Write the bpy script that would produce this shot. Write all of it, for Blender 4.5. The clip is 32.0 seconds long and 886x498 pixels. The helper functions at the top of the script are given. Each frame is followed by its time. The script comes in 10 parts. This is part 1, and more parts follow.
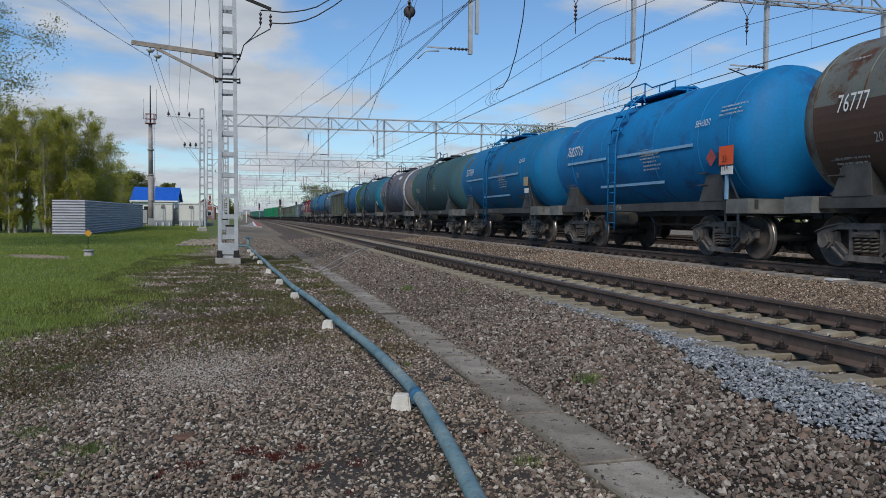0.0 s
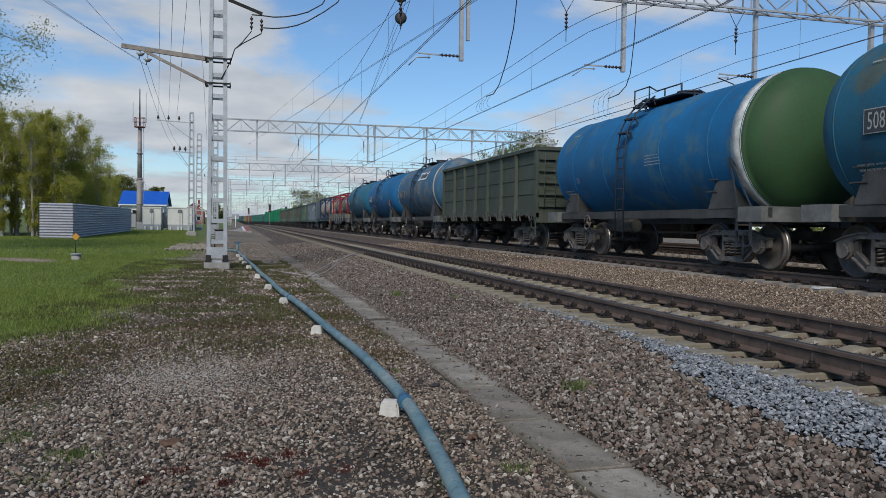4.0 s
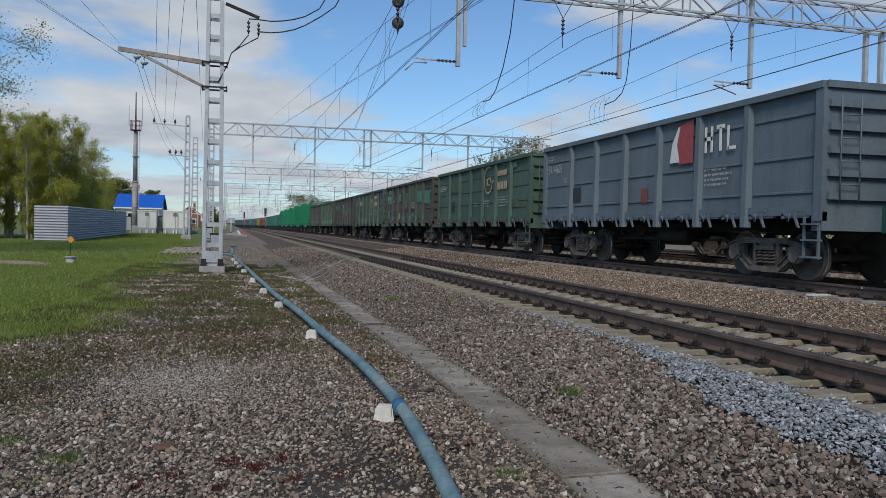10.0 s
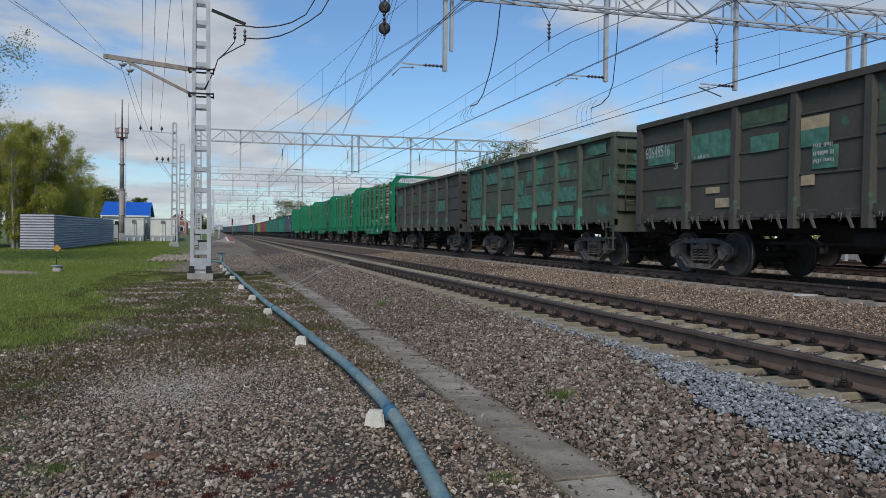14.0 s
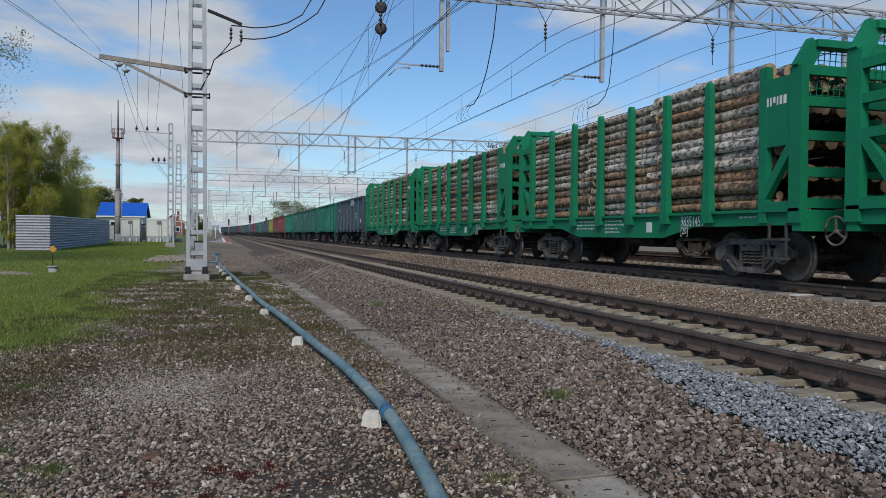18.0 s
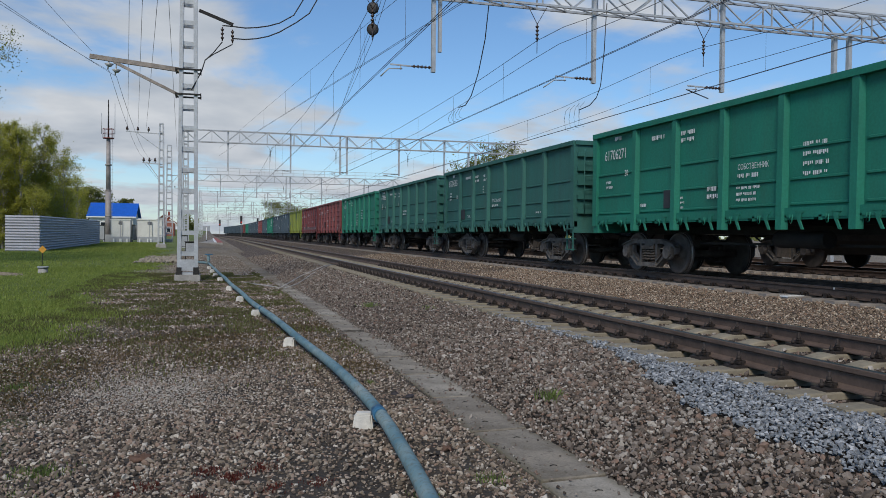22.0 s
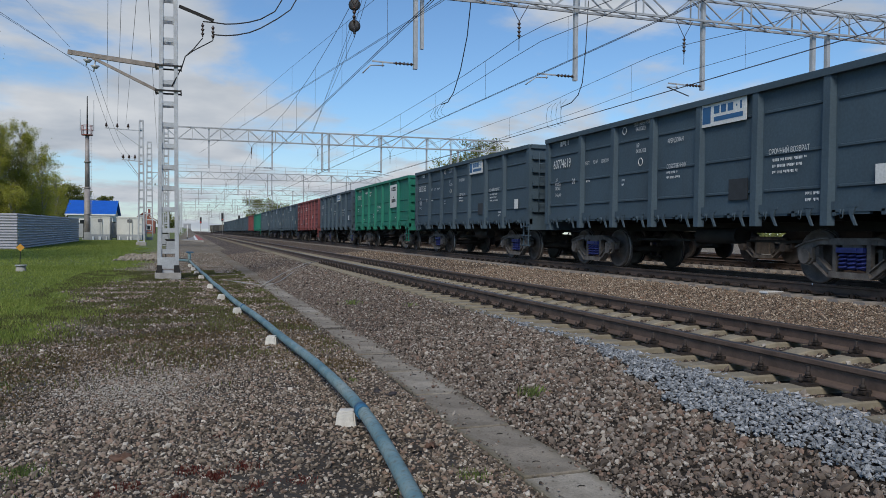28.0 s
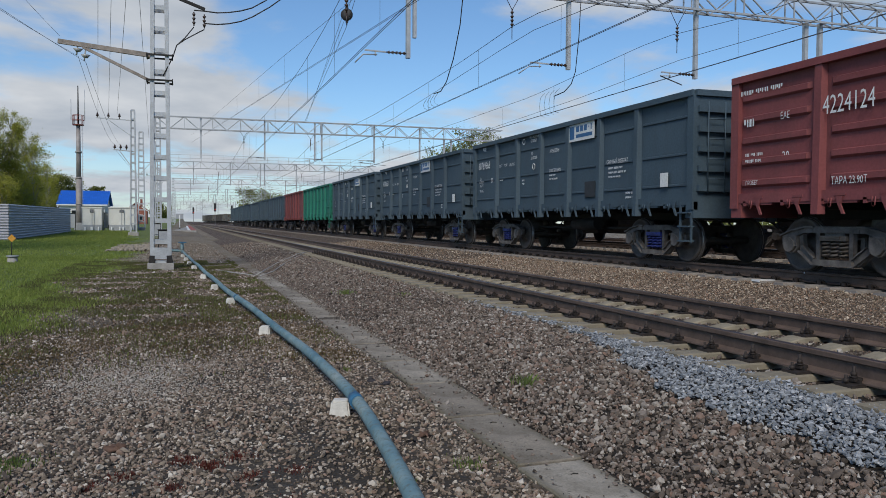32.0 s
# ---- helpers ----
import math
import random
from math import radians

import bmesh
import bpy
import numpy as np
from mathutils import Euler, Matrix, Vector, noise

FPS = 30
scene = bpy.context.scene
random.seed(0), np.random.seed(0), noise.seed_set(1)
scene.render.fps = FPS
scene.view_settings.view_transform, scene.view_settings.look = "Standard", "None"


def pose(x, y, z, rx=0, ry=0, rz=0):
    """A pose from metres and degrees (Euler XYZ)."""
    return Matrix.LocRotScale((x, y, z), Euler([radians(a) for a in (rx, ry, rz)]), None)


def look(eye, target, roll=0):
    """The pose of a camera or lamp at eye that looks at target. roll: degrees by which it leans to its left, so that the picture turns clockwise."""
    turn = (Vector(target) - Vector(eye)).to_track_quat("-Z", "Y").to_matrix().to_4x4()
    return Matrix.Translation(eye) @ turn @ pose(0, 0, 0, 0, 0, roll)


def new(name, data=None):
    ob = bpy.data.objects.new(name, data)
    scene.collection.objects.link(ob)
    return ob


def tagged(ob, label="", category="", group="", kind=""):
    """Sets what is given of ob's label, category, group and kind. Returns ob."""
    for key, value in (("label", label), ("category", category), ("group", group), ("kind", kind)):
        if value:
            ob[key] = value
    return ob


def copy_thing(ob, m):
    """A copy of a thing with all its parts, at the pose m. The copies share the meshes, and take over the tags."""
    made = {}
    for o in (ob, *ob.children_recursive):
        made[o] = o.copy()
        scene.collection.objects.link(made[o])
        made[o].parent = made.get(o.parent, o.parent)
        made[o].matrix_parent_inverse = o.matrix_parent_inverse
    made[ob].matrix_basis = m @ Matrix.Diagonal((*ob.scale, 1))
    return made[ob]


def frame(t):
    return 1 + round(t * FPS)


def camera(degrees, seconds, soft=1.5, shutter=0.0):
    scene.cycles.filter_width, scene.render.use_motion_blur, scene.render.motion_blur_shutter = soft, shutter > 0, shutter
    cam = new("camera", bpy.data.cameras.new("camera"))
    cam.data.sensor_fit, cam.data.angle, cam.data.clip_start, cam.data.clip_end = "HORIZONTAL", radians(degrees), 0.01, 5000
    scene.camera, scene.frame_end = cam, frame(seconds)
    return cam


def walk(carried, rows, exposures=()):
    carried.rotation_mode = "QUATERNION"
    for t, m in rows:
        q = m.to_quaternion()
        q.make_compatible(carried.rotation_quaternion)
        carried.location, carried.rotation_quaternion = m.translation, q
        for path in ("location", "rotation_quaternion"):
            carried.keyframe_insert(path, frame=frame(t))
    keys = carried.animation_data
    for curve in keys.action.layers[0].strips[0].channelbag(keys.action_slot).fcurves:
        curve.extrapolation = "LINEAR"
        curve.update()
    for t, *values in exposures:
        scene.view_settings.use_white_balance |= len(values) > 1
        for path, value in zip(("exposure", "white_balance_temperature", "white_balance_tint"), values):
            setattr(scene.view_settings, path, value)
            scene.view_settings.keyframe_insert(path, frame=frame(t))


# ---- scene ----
from functools import lru_cache

# ---- camera ----
cam = camera(58.5, 32.0, soft=0.5)
PATH = [
    (0, pose(0, 0, 1.45, 87.787, -0.427, -13.709)),
    (0.5, pose(0, 0, 1.45, 87.868, -0.481, -13.780)),
    (1, pose(0, 0, 1.45, 87.966, -0.579, -13.881)),
    (1.5, pose(0, 0, 1.45, 88.067, -0.665, -13.997)),
    (2, pose(0, 0, 1.45, 88.112, -0.695, -14.125)),
    (2.5, pose(0, 0, 1.45, 88.188, -0.688, -14.225)),
    (3, pose(0, 0, 1.45, 88.258, -0.687, -14.262)),
    (3.5, pose(0, 0, 1.45, 88.243, -0.729, -14.277)),
    (5.5, pose(0, 0, 1.45, 88.238, -1.183, -15.083)),
    (6, pose(0, 0, 1.45, 88.276, -1.224, -14.882)),
    (6.5, pose(0, 0, 1.45, 88.268, -1.245, -14.636)),
    (7, pose(0, 0, 1.45, 88.246, -1.229, -14.490)),
    (7.5, pose(0, 0, 1.45, 88.247, -1.296, -14.513)),
    (8, pose(0, 0, 1.45, 88.278, -1.373, -14.627)),
    (8.5, pose(0, 0, 1.45, 88.317, -1.463, -14.710)),
    (9, pose(0, 0, 1.45, 88.434, -1.435, -14.756)),
    (9.5, pose(0, 0, 1.45, 88.589, -1.301, -14.766)),
    (10, pose(0, 0, 1.45, 88.605, -1.186, -14.755)),
    (10.5, pose(0, 0, 1.45, 88.568, -1.087, -14.782)),
    (11, pose(0, 0, 1.45, 88.534, -1.017, -14.813)),
    (11.5, pose(0, 0, 1.45, 88.534, -0.967, -14.893)),
    (12, pose(0, 0, 1.45, 88.572, -0.892, -15.030)),
    (12.5, pose(0, 0, 1.45, 88.621, -0.858, -15.089)),
    (13, pose(0, 0, 1.45, 88.621, -0.802, -15.144)),
    (13.5, pose(0, 0, 1.45, 88.707, -0.667, -15.262)),
    (14, pose(0, 0, 1.45, 88.944, -0.566, -15.561)),
    (14.5, pose(0, 0, 1.45, 89.130, -0.437, -15.853)),
    (16.5, pose(0, 0, 1.45, 89.013, -0.284, -15.726)),
    (17, pose(0, 0, 1.45, 88.957, -0.327, -15.745)),
    (17.5, pose(0, 0, 1.45, 88.948, -0.425, -15.797)),
    (18, pose(0, 0, 1.45, 88.970, -0.513, -15.806)),
    (18.5, pose(0, 0, 1.45, 89.013, -0.528, -15.776)),
    (19, pose(0, 0, 1.45, 89.067, -0.518, -15.794)),
    (19.5, pose(0, 0, 1.45, 89.090, -0.493, -15.840)),
    (20, pose(0, 0, 1.45, 89.125, -0.488, -15.956)),
    (20.5, pose(0, 0, 1.45, 89.147, -0.515, -16.115)),
    (21, pose(0, 0, 1.45, 89.102, -0.513, -16.235)),
    (21.5, pose(0, 0, 1.45, 89.061, -0.563, -16.337)),
    (22, pose(0, 0, 1.45, 89.039, -0.571, -16.405)),
    (22.5, pose(0, 0, 1.45, 89.076, -0.585, -16.584)),
    (23, pose(0, 0, 1.45, 89.185, -0.548, -16.874)),
    (23.5, pose(0, 0, 1.45, 89.260, -0.525, -17.178)),
    (24, pose(0, 0, 1.45, 89.255, -0.482, -17.377)),
    (24.5, pose(0, 0, 1.45, 89.247, -0.484, -17.551)),
    (25, pose(0, 0, 1.45, 89.219, -0.462, -17.749)),
    (25.5, pose(0, 0, 1.45, 89.139, -0.475, -17.856)),
    (27.5, pose(0, 0, 1.45, 88.765, -0.458, -17.684)),
    (28, pose(0, 0, 1.45, 88.843, -0.464, -17.671)),
    (28.5, pose(0, 0, 1.45, 88.886, -0.421, -17.686)),
    (29, pose(0, 0, 1.45, 88.884, -0.325, -17.813)),
    (29.5, pose(0, 0, 1.45, 88.729, -0.350, -17.906)),
    (30, pose(0, 0, 1.45, 88.602, -0.363, -17.955)),
    (30.5, pose(0, 0, 1.45, 88.491, -0.444, -18.056)),
    (31, pose(0, 0, 1.45, 88.347, -0.456, -18.125)),
    (31.5, pose(0, 0, 1.45, 88.180, -0.371, -18.140)),
    (32, pose(0, 0, 1.45, 88.088, -0.313, -18.153)),
]
walk(cam, PATH)

# ---- world, sun ----
SUN_ELEVATION, SUN_ROTATION = 42.0, 209.0


def build_world():
    w = bpy.data.worlds.new("spring_sky")
    scene.world = w
    w.use_nodes = True
    nt = w.node_tree
    nt.nodes.clear()
    N, L = nt.nodes.new, nt.links.new
    out = N("ShaderNodeOutputWorld")
    bg = N("ShaderNodeBackground")
    sky = N("ShaderNodeTexSky")
    sky.sky_type = "NISHITA"
    sky.sun_disc = False
    sky.sun_elevation = radians(SUN_ELEVATION)
    sky.sun_rotation = radians(SUN_ROTATION)
    sky.air_density, sky.dust_density, sky.ozone_density = 1.0, 0.25, 3.0
    tc = N("ShaderNodeTexCoord")
    sep = N("ShaderNodeSeparateXYZ")
    L(tc.outputs["Generated"], sep.inputs[0])
    # project the direction on a cloud deck: (x, y) / (z + small)
    add = N("ShaderNodeMath")
    add.operation = "ADD"
    add.inputs[1].default_value = 0.16
    mx = N("ShaderNodeMath")
    mx.operation = "MAXIMUM"
    mx.inputs[1].default_value = 0.0
    L(sep.outputs[2], mx.inputs[0])
    L(mx.outputs[0], add.inputs[0])
    comb = N("ShaderNodeCombineXYZ")
    for k in range(2):
        d = N("ShaderNodeMath")
        d.operation = "DIVIDE"
        L(sep.outputs[k], d.inputs[0])
        L(add.outputs[0], d.inputs[1])
        L(d.outputs[0], comb.inputs[k])
    n1 = N("ShaderNodeTexNoise")
    n1.inputs["Scale"].default_value = 1.15
    n1.inputs["Detail"].default_value = 9
    n1.inputs["Roughness"].default_value = 0.55
    n1.inputs["Distortion"].default_value = 0.25
    off = N("ShaderNodeVectorMath")
    off.operation = "ADD"
    off.inputs[1].default_value = CLOUD_SHIFT
    L(comb.outputs[0], off.inputs[0])
    L(off.outputs[0], n1.inputs["Vector"])
    # banks of cloud that stand low over the line
    bank = n1.outputs[0]
    for d, inner, outer, much in CLOUD_BANKS:
        dot = N("ShaderNodeVectorMath")
        dot.operation = "DOT_PRODUCT"
        dot.inputs[1].default_value = Vector(d).normalized()
        L(tc.outputs["Generated"], dot.inputs[0])
        near = N("ShaderNodeMapRange")
        near.interpolation_type = "SMOOTHSTEP"
        near.inputs[1].default_value, near.inputs[2].default_value = math.cos(radians(outer)), math.cos(radians(inner))
        near.inputs[4].default_value = much
        L(dot.outputs["Value"], near.inputs[0])
        more = N("ShaderNodeMath")
        more.operation = "ADD"
        L(bank, more.inputs[0])
        L(near.outputs[0], more.inputs[1])
        bank = more.outputs[0]
    cover = N("ShaderNodeMapRange")
    cover.interpolation_type = "SMOOTHSTEP"
    cover.inputs[1].default_value, cover.inputs[2].default_value = CLOUD_FROM, CLOUD_TO
    L(bank, cover.inputs[0])
    # hazy white towards the horizon
    haze = N("ShaderNodeMapRange")
    haze.interpolation_type = "SMOOTHSTEP"
    haze.inputs[1].default_value, haze.inputs[2].default_value = 0.17, -0.02
    haze.inputs[3].default_value, haze.inputs[4].default_value = 0.0, 0.38
    L(sep.outputs[2], haze.inputs[0])
    both = N("ShaderNodeMath")
    both.operation = "MAXIMUM"
    L(cover.outputs[0], both.inputs[0])
    L(haze.outputs[0], both.inputs[1])
    # thicker cloud is greyer below
    n2 = N("ShaderNodeTexNoise")
    n2.inputs["Scale"].default_value = 2.6
    n2.inputs["Detail"].default_value = 6
    L(off.outputs[0], n2.inputs["Vector"])
    tone = N("ShaderNodeValToRGB")
    tone.color_ramp.elements[0].position, tone.color_ramp.elements[0].color = 0.35, (4.2, 4.7, 5.4, 1)
    tone.color_ramp.elements[1].position, tone.color_ramp.elements[1].color = 0.68, (6.2, 6.5, 6.9, 1)
    L(n2.outputs[0], tone.inputs[0])
    mix = N("ShaderNodeMix")
    mix.data_type = "RGBA"
    L(both.outputs[0], mix.inputs[0])
    gain = N("ShaderNodeMix")
    gain.data_type, gain.blend_type = "RGBA", "MULTIPLY"
    gain.inputs[0].default_value = 1.0
    gain.inputs[7].default_value = SKY_GAIN
    L(sky.outputs[0], gain.inputs[6])
    L(gain.outputs[2], mix.inputs[6])
    L(tone.outputs[0], mix.inputs[7])
    L(mix.outputs[2], bg.inputs[0])
    bg.inputs[1].default_value = 0.1
    L(bg.outputs[0], out.inputs[0])


CLOUD_SHIFT = (3.1, 0.4, 0.0)
CLOUD_FROM, CLOUD_TO = 0.52, 0.70
# direction, inner and outer angle, how much more cloud
CLOUD_BANKS = (((-0.14, 0.98, 0.13), 5, 14, 0.17), ((0.13, 0.985, 0.08), 2, 9, 0.12), ((0.30, 0.95, 0.085), 2, 6, 0.15), ((0.42, 0.90, 0.095), 2, 6, 0.17), ((0.53, 0.84, 0.115), 2, 7, 0.17), ((0.28, 0.95, 0.22), 2, 9, -0.12), ((0.62, 0.75, 0.33), 5, 18, 0.07))
SKY_GAIN = (0.86, 1.06, 1.22, 1)
build_world()
sun_data = bpy.data.lights.new("sun", "SUN")
sun_data.energy, sun_data.angle, sun_data.color = 2.7, radians(22), (1.0, 0.92, 0.80)
sun = new("sun", sun_data)
_a, _e = radians(SUN_ROTATION), radians(SUN_ELEVATION)
_from = Vector((math.sin(_a) * math.cos(_e), math.cos(_a) * math.cos(_e), math.sin(_e)))
sun.matrix_world = look(_from * 50, (0, 0, 0))
scene.view_settings.exposure = 0.0


# ---- materials ----
def nodes_of(name):
    m = bpy.data.materials.new(name)
    m.use_nodes = True
    nt = m.node_tree
    return m, nt, nt.nodes["Principled BSDF"]


def noise_node(nt, scale, detail=4, rough=0.55, stretch=None, coord="Object", shift=0.0):
    tc = nt.nodes.new("ShaderNodeTexCoord")
    mp = nt.nodes.new("ShaderNodeMapping")
    mp.inputs["Scale"].default_value = stretch or (1, 1, 1)
    mp.inputs["Location"].default_value = (shift, shift * 1.7, shift * 0.6)
    nt.links.new(tc.outputs[coord], mp.inputs[0])
    n = nt.nodes.new("ShaderNodeTexNoise")
    n.inputs["Scale"].default_value = scale
    n.inputs["Detail"].default_value = detail
    n.inputs["Roughness"].default_value = rough
    nt.links.new(mp.outputs[0], n.inputs["Vector"])
    return n


def ramp(nt, src, stops):
    r = nt.nodes.new("ShaderNodeValToRGB")
    el = r.color_ramp.elements
    while len(el) < len(stops):
        el.new(0.5)
    for e, (p, c) in zip(el, stops):
        e.position, e.color = p, (*c[:3], 1)
    nt.links.new(src, r.inputs[0])
    return r


def mixer(nt, fac, a, b, blend="MIX"):
    m = nt.nodes.new("ShaderNodeMix")
    m.data_type, m.blend_type = "RGBA", blend
    for sock, v in ((0, fac), (6, a), (7, b)):
        if hasattr(v, "is_linked") or hasattr(v, "links"):
            nt.links.new(v, m.inputs[sock])
        elif sock == 0:
            m.inputs[0].default_value = v
        else:
            m.inputs[sock].default_value = (*v[:3], 1)
    return m.outputs[2]


def bump(nt, bsdf, src, strength, dist=0.01):
    b = nt.nodes.new("ShaderNodeBump")
    b.inputs["Strength"].default_value = strength
    b.inputs["Distance"].default_value = dist
    nt.links.new(src, b.inputs["Height"])
    nt.links.new(b.outputs[0], bsdf.inputs["Normal"])


def shade(c, k):
    return tuple(min(1.0, v * k) for v in c)


@lru_cache(None)
def plain(name, color, rough=0.6, metal=0.0, vary=0.25, scale=6.0, bumpy=0.15):
    """A surface with fine grain and broad stains."""
    m, nt, b = nodes_of(name)
    n1 = noise_node(nt, scale, 6)
    n2 = noise_node(nt, scale * 9, 3)
    c = ramp(nt, n1.outputs[0], [(0.3, shade(color, 1 - vary)), (0.7, shade(color, 1 + vary))]).outputs[0]
    g = ramp(nt, n2.outputs[0], [(0.3, (0.8, 0.8, 0.8)), (0.7, (1, 1, 1))]).outputs[0]
    nt.links.new(mixer(nt, 1.0, c, g, "MULTIPLY"), b.inputs["Base Color"])
    b.inputs["Roughness"].default_value = rough
    b.inputs["Metallic"].default_value = metal
    if bumpy:
        bump(nt, b, n2.outputs[0], bumpy, 0.004)
    return m


@lru_cache(None)
def paint(name, color, rust=0.15, dirt=0.3, patch=None, patch_amount=0.0, gloss=0.45):
    """Wagon paint: faded in broad stains, streaked downwards, dusty, with rust and repaint patches."""
    m, nt, b = nodes_of(name)
    broad = noise_node(nt, 0.55, 5, 0.6)
    streak = noise_node(nt, 3.0, 5, 0.6, (1.0, 1.0, 0.08))
    fine = noise_node(nt, 22.0, 4)
    spots = noise_node(nt, 1.7, 8, 0.7, shift=3.7)
    c = ramp(nt, broad.outputs[0], [(0.3, shade(color, 0.82)), (0.7, shade(color, 1.15))]).outputs[0]
    if patch_amount:
        pm = ramp(nt, noise_node(nt, 0.8, 7, 0.65, shift=9.1).outputs[0], [(0.66 - patch_amount * 0.35, (0, 0, 0)), (0.72 - patch_amount * 0.3, (1, 1, 1))]).outputs[0]
        c = mixer(nt, pm, c, patch)
    sm = ramp(nt, streak.outputs[0], [(0.45, (0, 0, 0)), (0.8, (dirt, dirt, dirt))]).outputs[0]
    c = mixer(nt, sm, c, (0.055, 0.048, 0.042))
    if rust:
        rm = ramp(nt, spots.outputs[0], [(0.72 - rust * 0.25, (0, 0, 0)), (0.78 - rust * 0.22, (1, 1, 1))]).outputs[0]
        c = mixer(nt, rm, c, (0.10, 0.045, 0.022))
    g = ramp(nt, fine.outputs[0], [(0.3, (0.82, 0.82, 0.82)), (0.7, (1, 1, 1))]).outputs[0]
    nt.links.new(mixer(nt, 1.0, c, g, "MULTIPLY"), b.inputs["Base Color"])
    rr = ramp(nt, broad.outputs[0], [(0.3, (gloss + 0.1,) * 3), (0.7, (gloss + 0.3,) * 3)]).outputs[0]
    b.inputs["Specular IOR Level"].default_value = 0.3
    nt.links.new(rr, b.inputs["Roughness"])
    bump(nt, b, fine.outputs[0], 0.08, 0.004)
    return m


M_STEEL = plain("weathered_grey_steel", (0.46, 0.48, 0.50), 0.55, 0.3, 0.15, 3.0)
M_DARK = plain("grimy_dark_steel", (0.022, 0.021, 0.020), 0.75, 0.2, 0.35, 5.0)
M_BOGIE = plain("dusty_cast_steel", (0.14, 0.126, 0.115), 0.8, 0.1, 0.5, 5.0, 0.4)
M_WHEEL = plain("oily_wheel_steel", (0.108, 0.092, 0.083), 0.7, 0.2, 0.35, 5.0)
M_TREAD = plain("bright_worn_steel", (0.42, 0.41, 0.40), 0.38, 0.9, 0.1, 8.0, 0.0)
M_SPRING = plain("dusty_spring_steel", (0.15, 0.125, 0.105), 0.7, 0.2, 0.3, 8.0)
M_RUSTRAIL = plain("rusty_rail_web", (0.112, 0.078, 0.062), 0.8, 0.1, 0.3, 5.0)
M_RAILTOP = plain("dull_rail_head", (0.12, 0.11, 0.11), 0.4, 0.7, 0.2, 8.0)
M_CONCRETE = plain("grey_concrete", (0.33, 0.32, 0.30), 0.9, 0.0, 0.2, 4.0)
M_WHITE = plain("white_marking_paint", (0.75, 0.76, 0.76), 0.6, 0.0, 0.12, 6.0)
M_WIRE = plain("tarnished_copper_wire", (0.085, 0.085, 0.10), 0.5, 0.5, 0.2, 10.0, 0.0)
M_INSUL = plain("brown_glazed_insulator", (0.05, 0.028, 0.02), 0.3, 0.0, 0.3, 12.0, 0.0)


# ---- mesh helpers ----
def thing(name, label, category, group="", kind="", at=(0, 0, 0)):
    ob = new(name)
    ob.empty_display_size = 0.2
    ob.location = at
    return tagged(ob, label, category, group, kind)


def part(name, bm, material, parent, label="", smooth=False):
    """Links a bmesh as one mesh object under a thing or part; frees the bmesh."""
    me = bpy.data.meshes.new(name)
    bm.normal_update()
    bm.to_mesh(me)
    bm.free()
    if smooth:
        me.shade_smooth()
    for mt in (material if isinstance(material, (list, tuple)) else [material]):
        me.materials.append(mt)
    ob = new(name, me)
    ob.parent = parent
    if label:
        tagged(ob, label)
    return ob


def again(ob, parent, m=None, label=""):
    """Another object on the mesh of ob, under parent."""
    o = new(ob.name.split(".")[0], ob.data)
    o.parent = parent
    if m is not None:
        o.matrix_basis = m
    if label:
        tagged(o, label)
    return o


def single(name, bm, material, label, category, group="", kind="", smooth=False):
    ob = part(name, bm, material, None, "", smooth)
    return tagged(ob, label, category, group, kind)


def box(bm, x0, x1, y0, y1, z0, z1, mi=0):
    vs = [bm.verts.new(p) for p in ((x0, y0, z0), (x1, y0, z0), (x1, y1, z0), (x0, y1, z0), (x0, y0, z1), (x1, y0, z1), (x1, y1, z1), (x0, y1, z1))]
    for f in ((0, 3, 2, 1), (4, 5, 6, 7), (0, 1, 5, 4), (1, 2, 6, 5), (2, 3, 7, 6), (3, 0, 4, 7)):
        bm.faces.new([vs[i] for i in f]).material_index = mi
    return vs


def frame_of(p0, p1):
    d = (Vector(p1) - Vector(p0))
    n = d.normalized()
    up = Vector((0, 0, 1)) if abs(n.z) < 0.95 else Vector((0, 1, 0))
    a = n.cross(up).normalized()
    return d, a, a.cross(n).normalized()


def bar(bm, p0, p1, w, h, mi=0):
    """A rectangular bar from p0 to p1; w across, h in height."""
    d, a, b = frame_of(p0, p1)
    p0, p1 = Vector(p0), Vector(p1)
    r = [bm.verts.new(p + a * (sx * w / 2) + b * (sz * h / 2)) for p in (p0, p1) for sx, sz in ((-1, -1), (1, -1), (1, 1), (-1, 1))]
    for f in ((0, 3, 2, 1), (4, 5, 6, 7), (0, 1, 5, 4), (1, 2, 6, 5), (2, 3, 7, 6), (3, 0, 4, 7)):
        bm.faces.new([r[i] for i in f]).material_index = mi


def rod(bm, p0, p1, r, seg=8, r1=None, mi=0, caps=True):
    """A round rod, tapered if r1 is given."""
    d, a, b = frame_of(p0, p1)
    p0, p1 = Vector(p0), Vector(p1)
    r1 = r if r1 is None else r1
    rings = []
    for p, q in ((p0, r), (p1, r1)):
        rings.append([bm.verts.new(p + (a * math.cos(t) + b * math.sin(t)) * q) for t in [i * 2 * math.pi / seg for i in range(seg)]])
    for i in range(seg):
        f = bm.faces.new((rings[0][i], rings[0][i - 1], rings[1][i - 1], rings[1][i]))
        f.material_index, f.smooth = mi, True
    if caps:
        bm.faces.new(rings[0]).material_index = mi
        bm.faces.new(rings[1][::-1]).material_index = mi


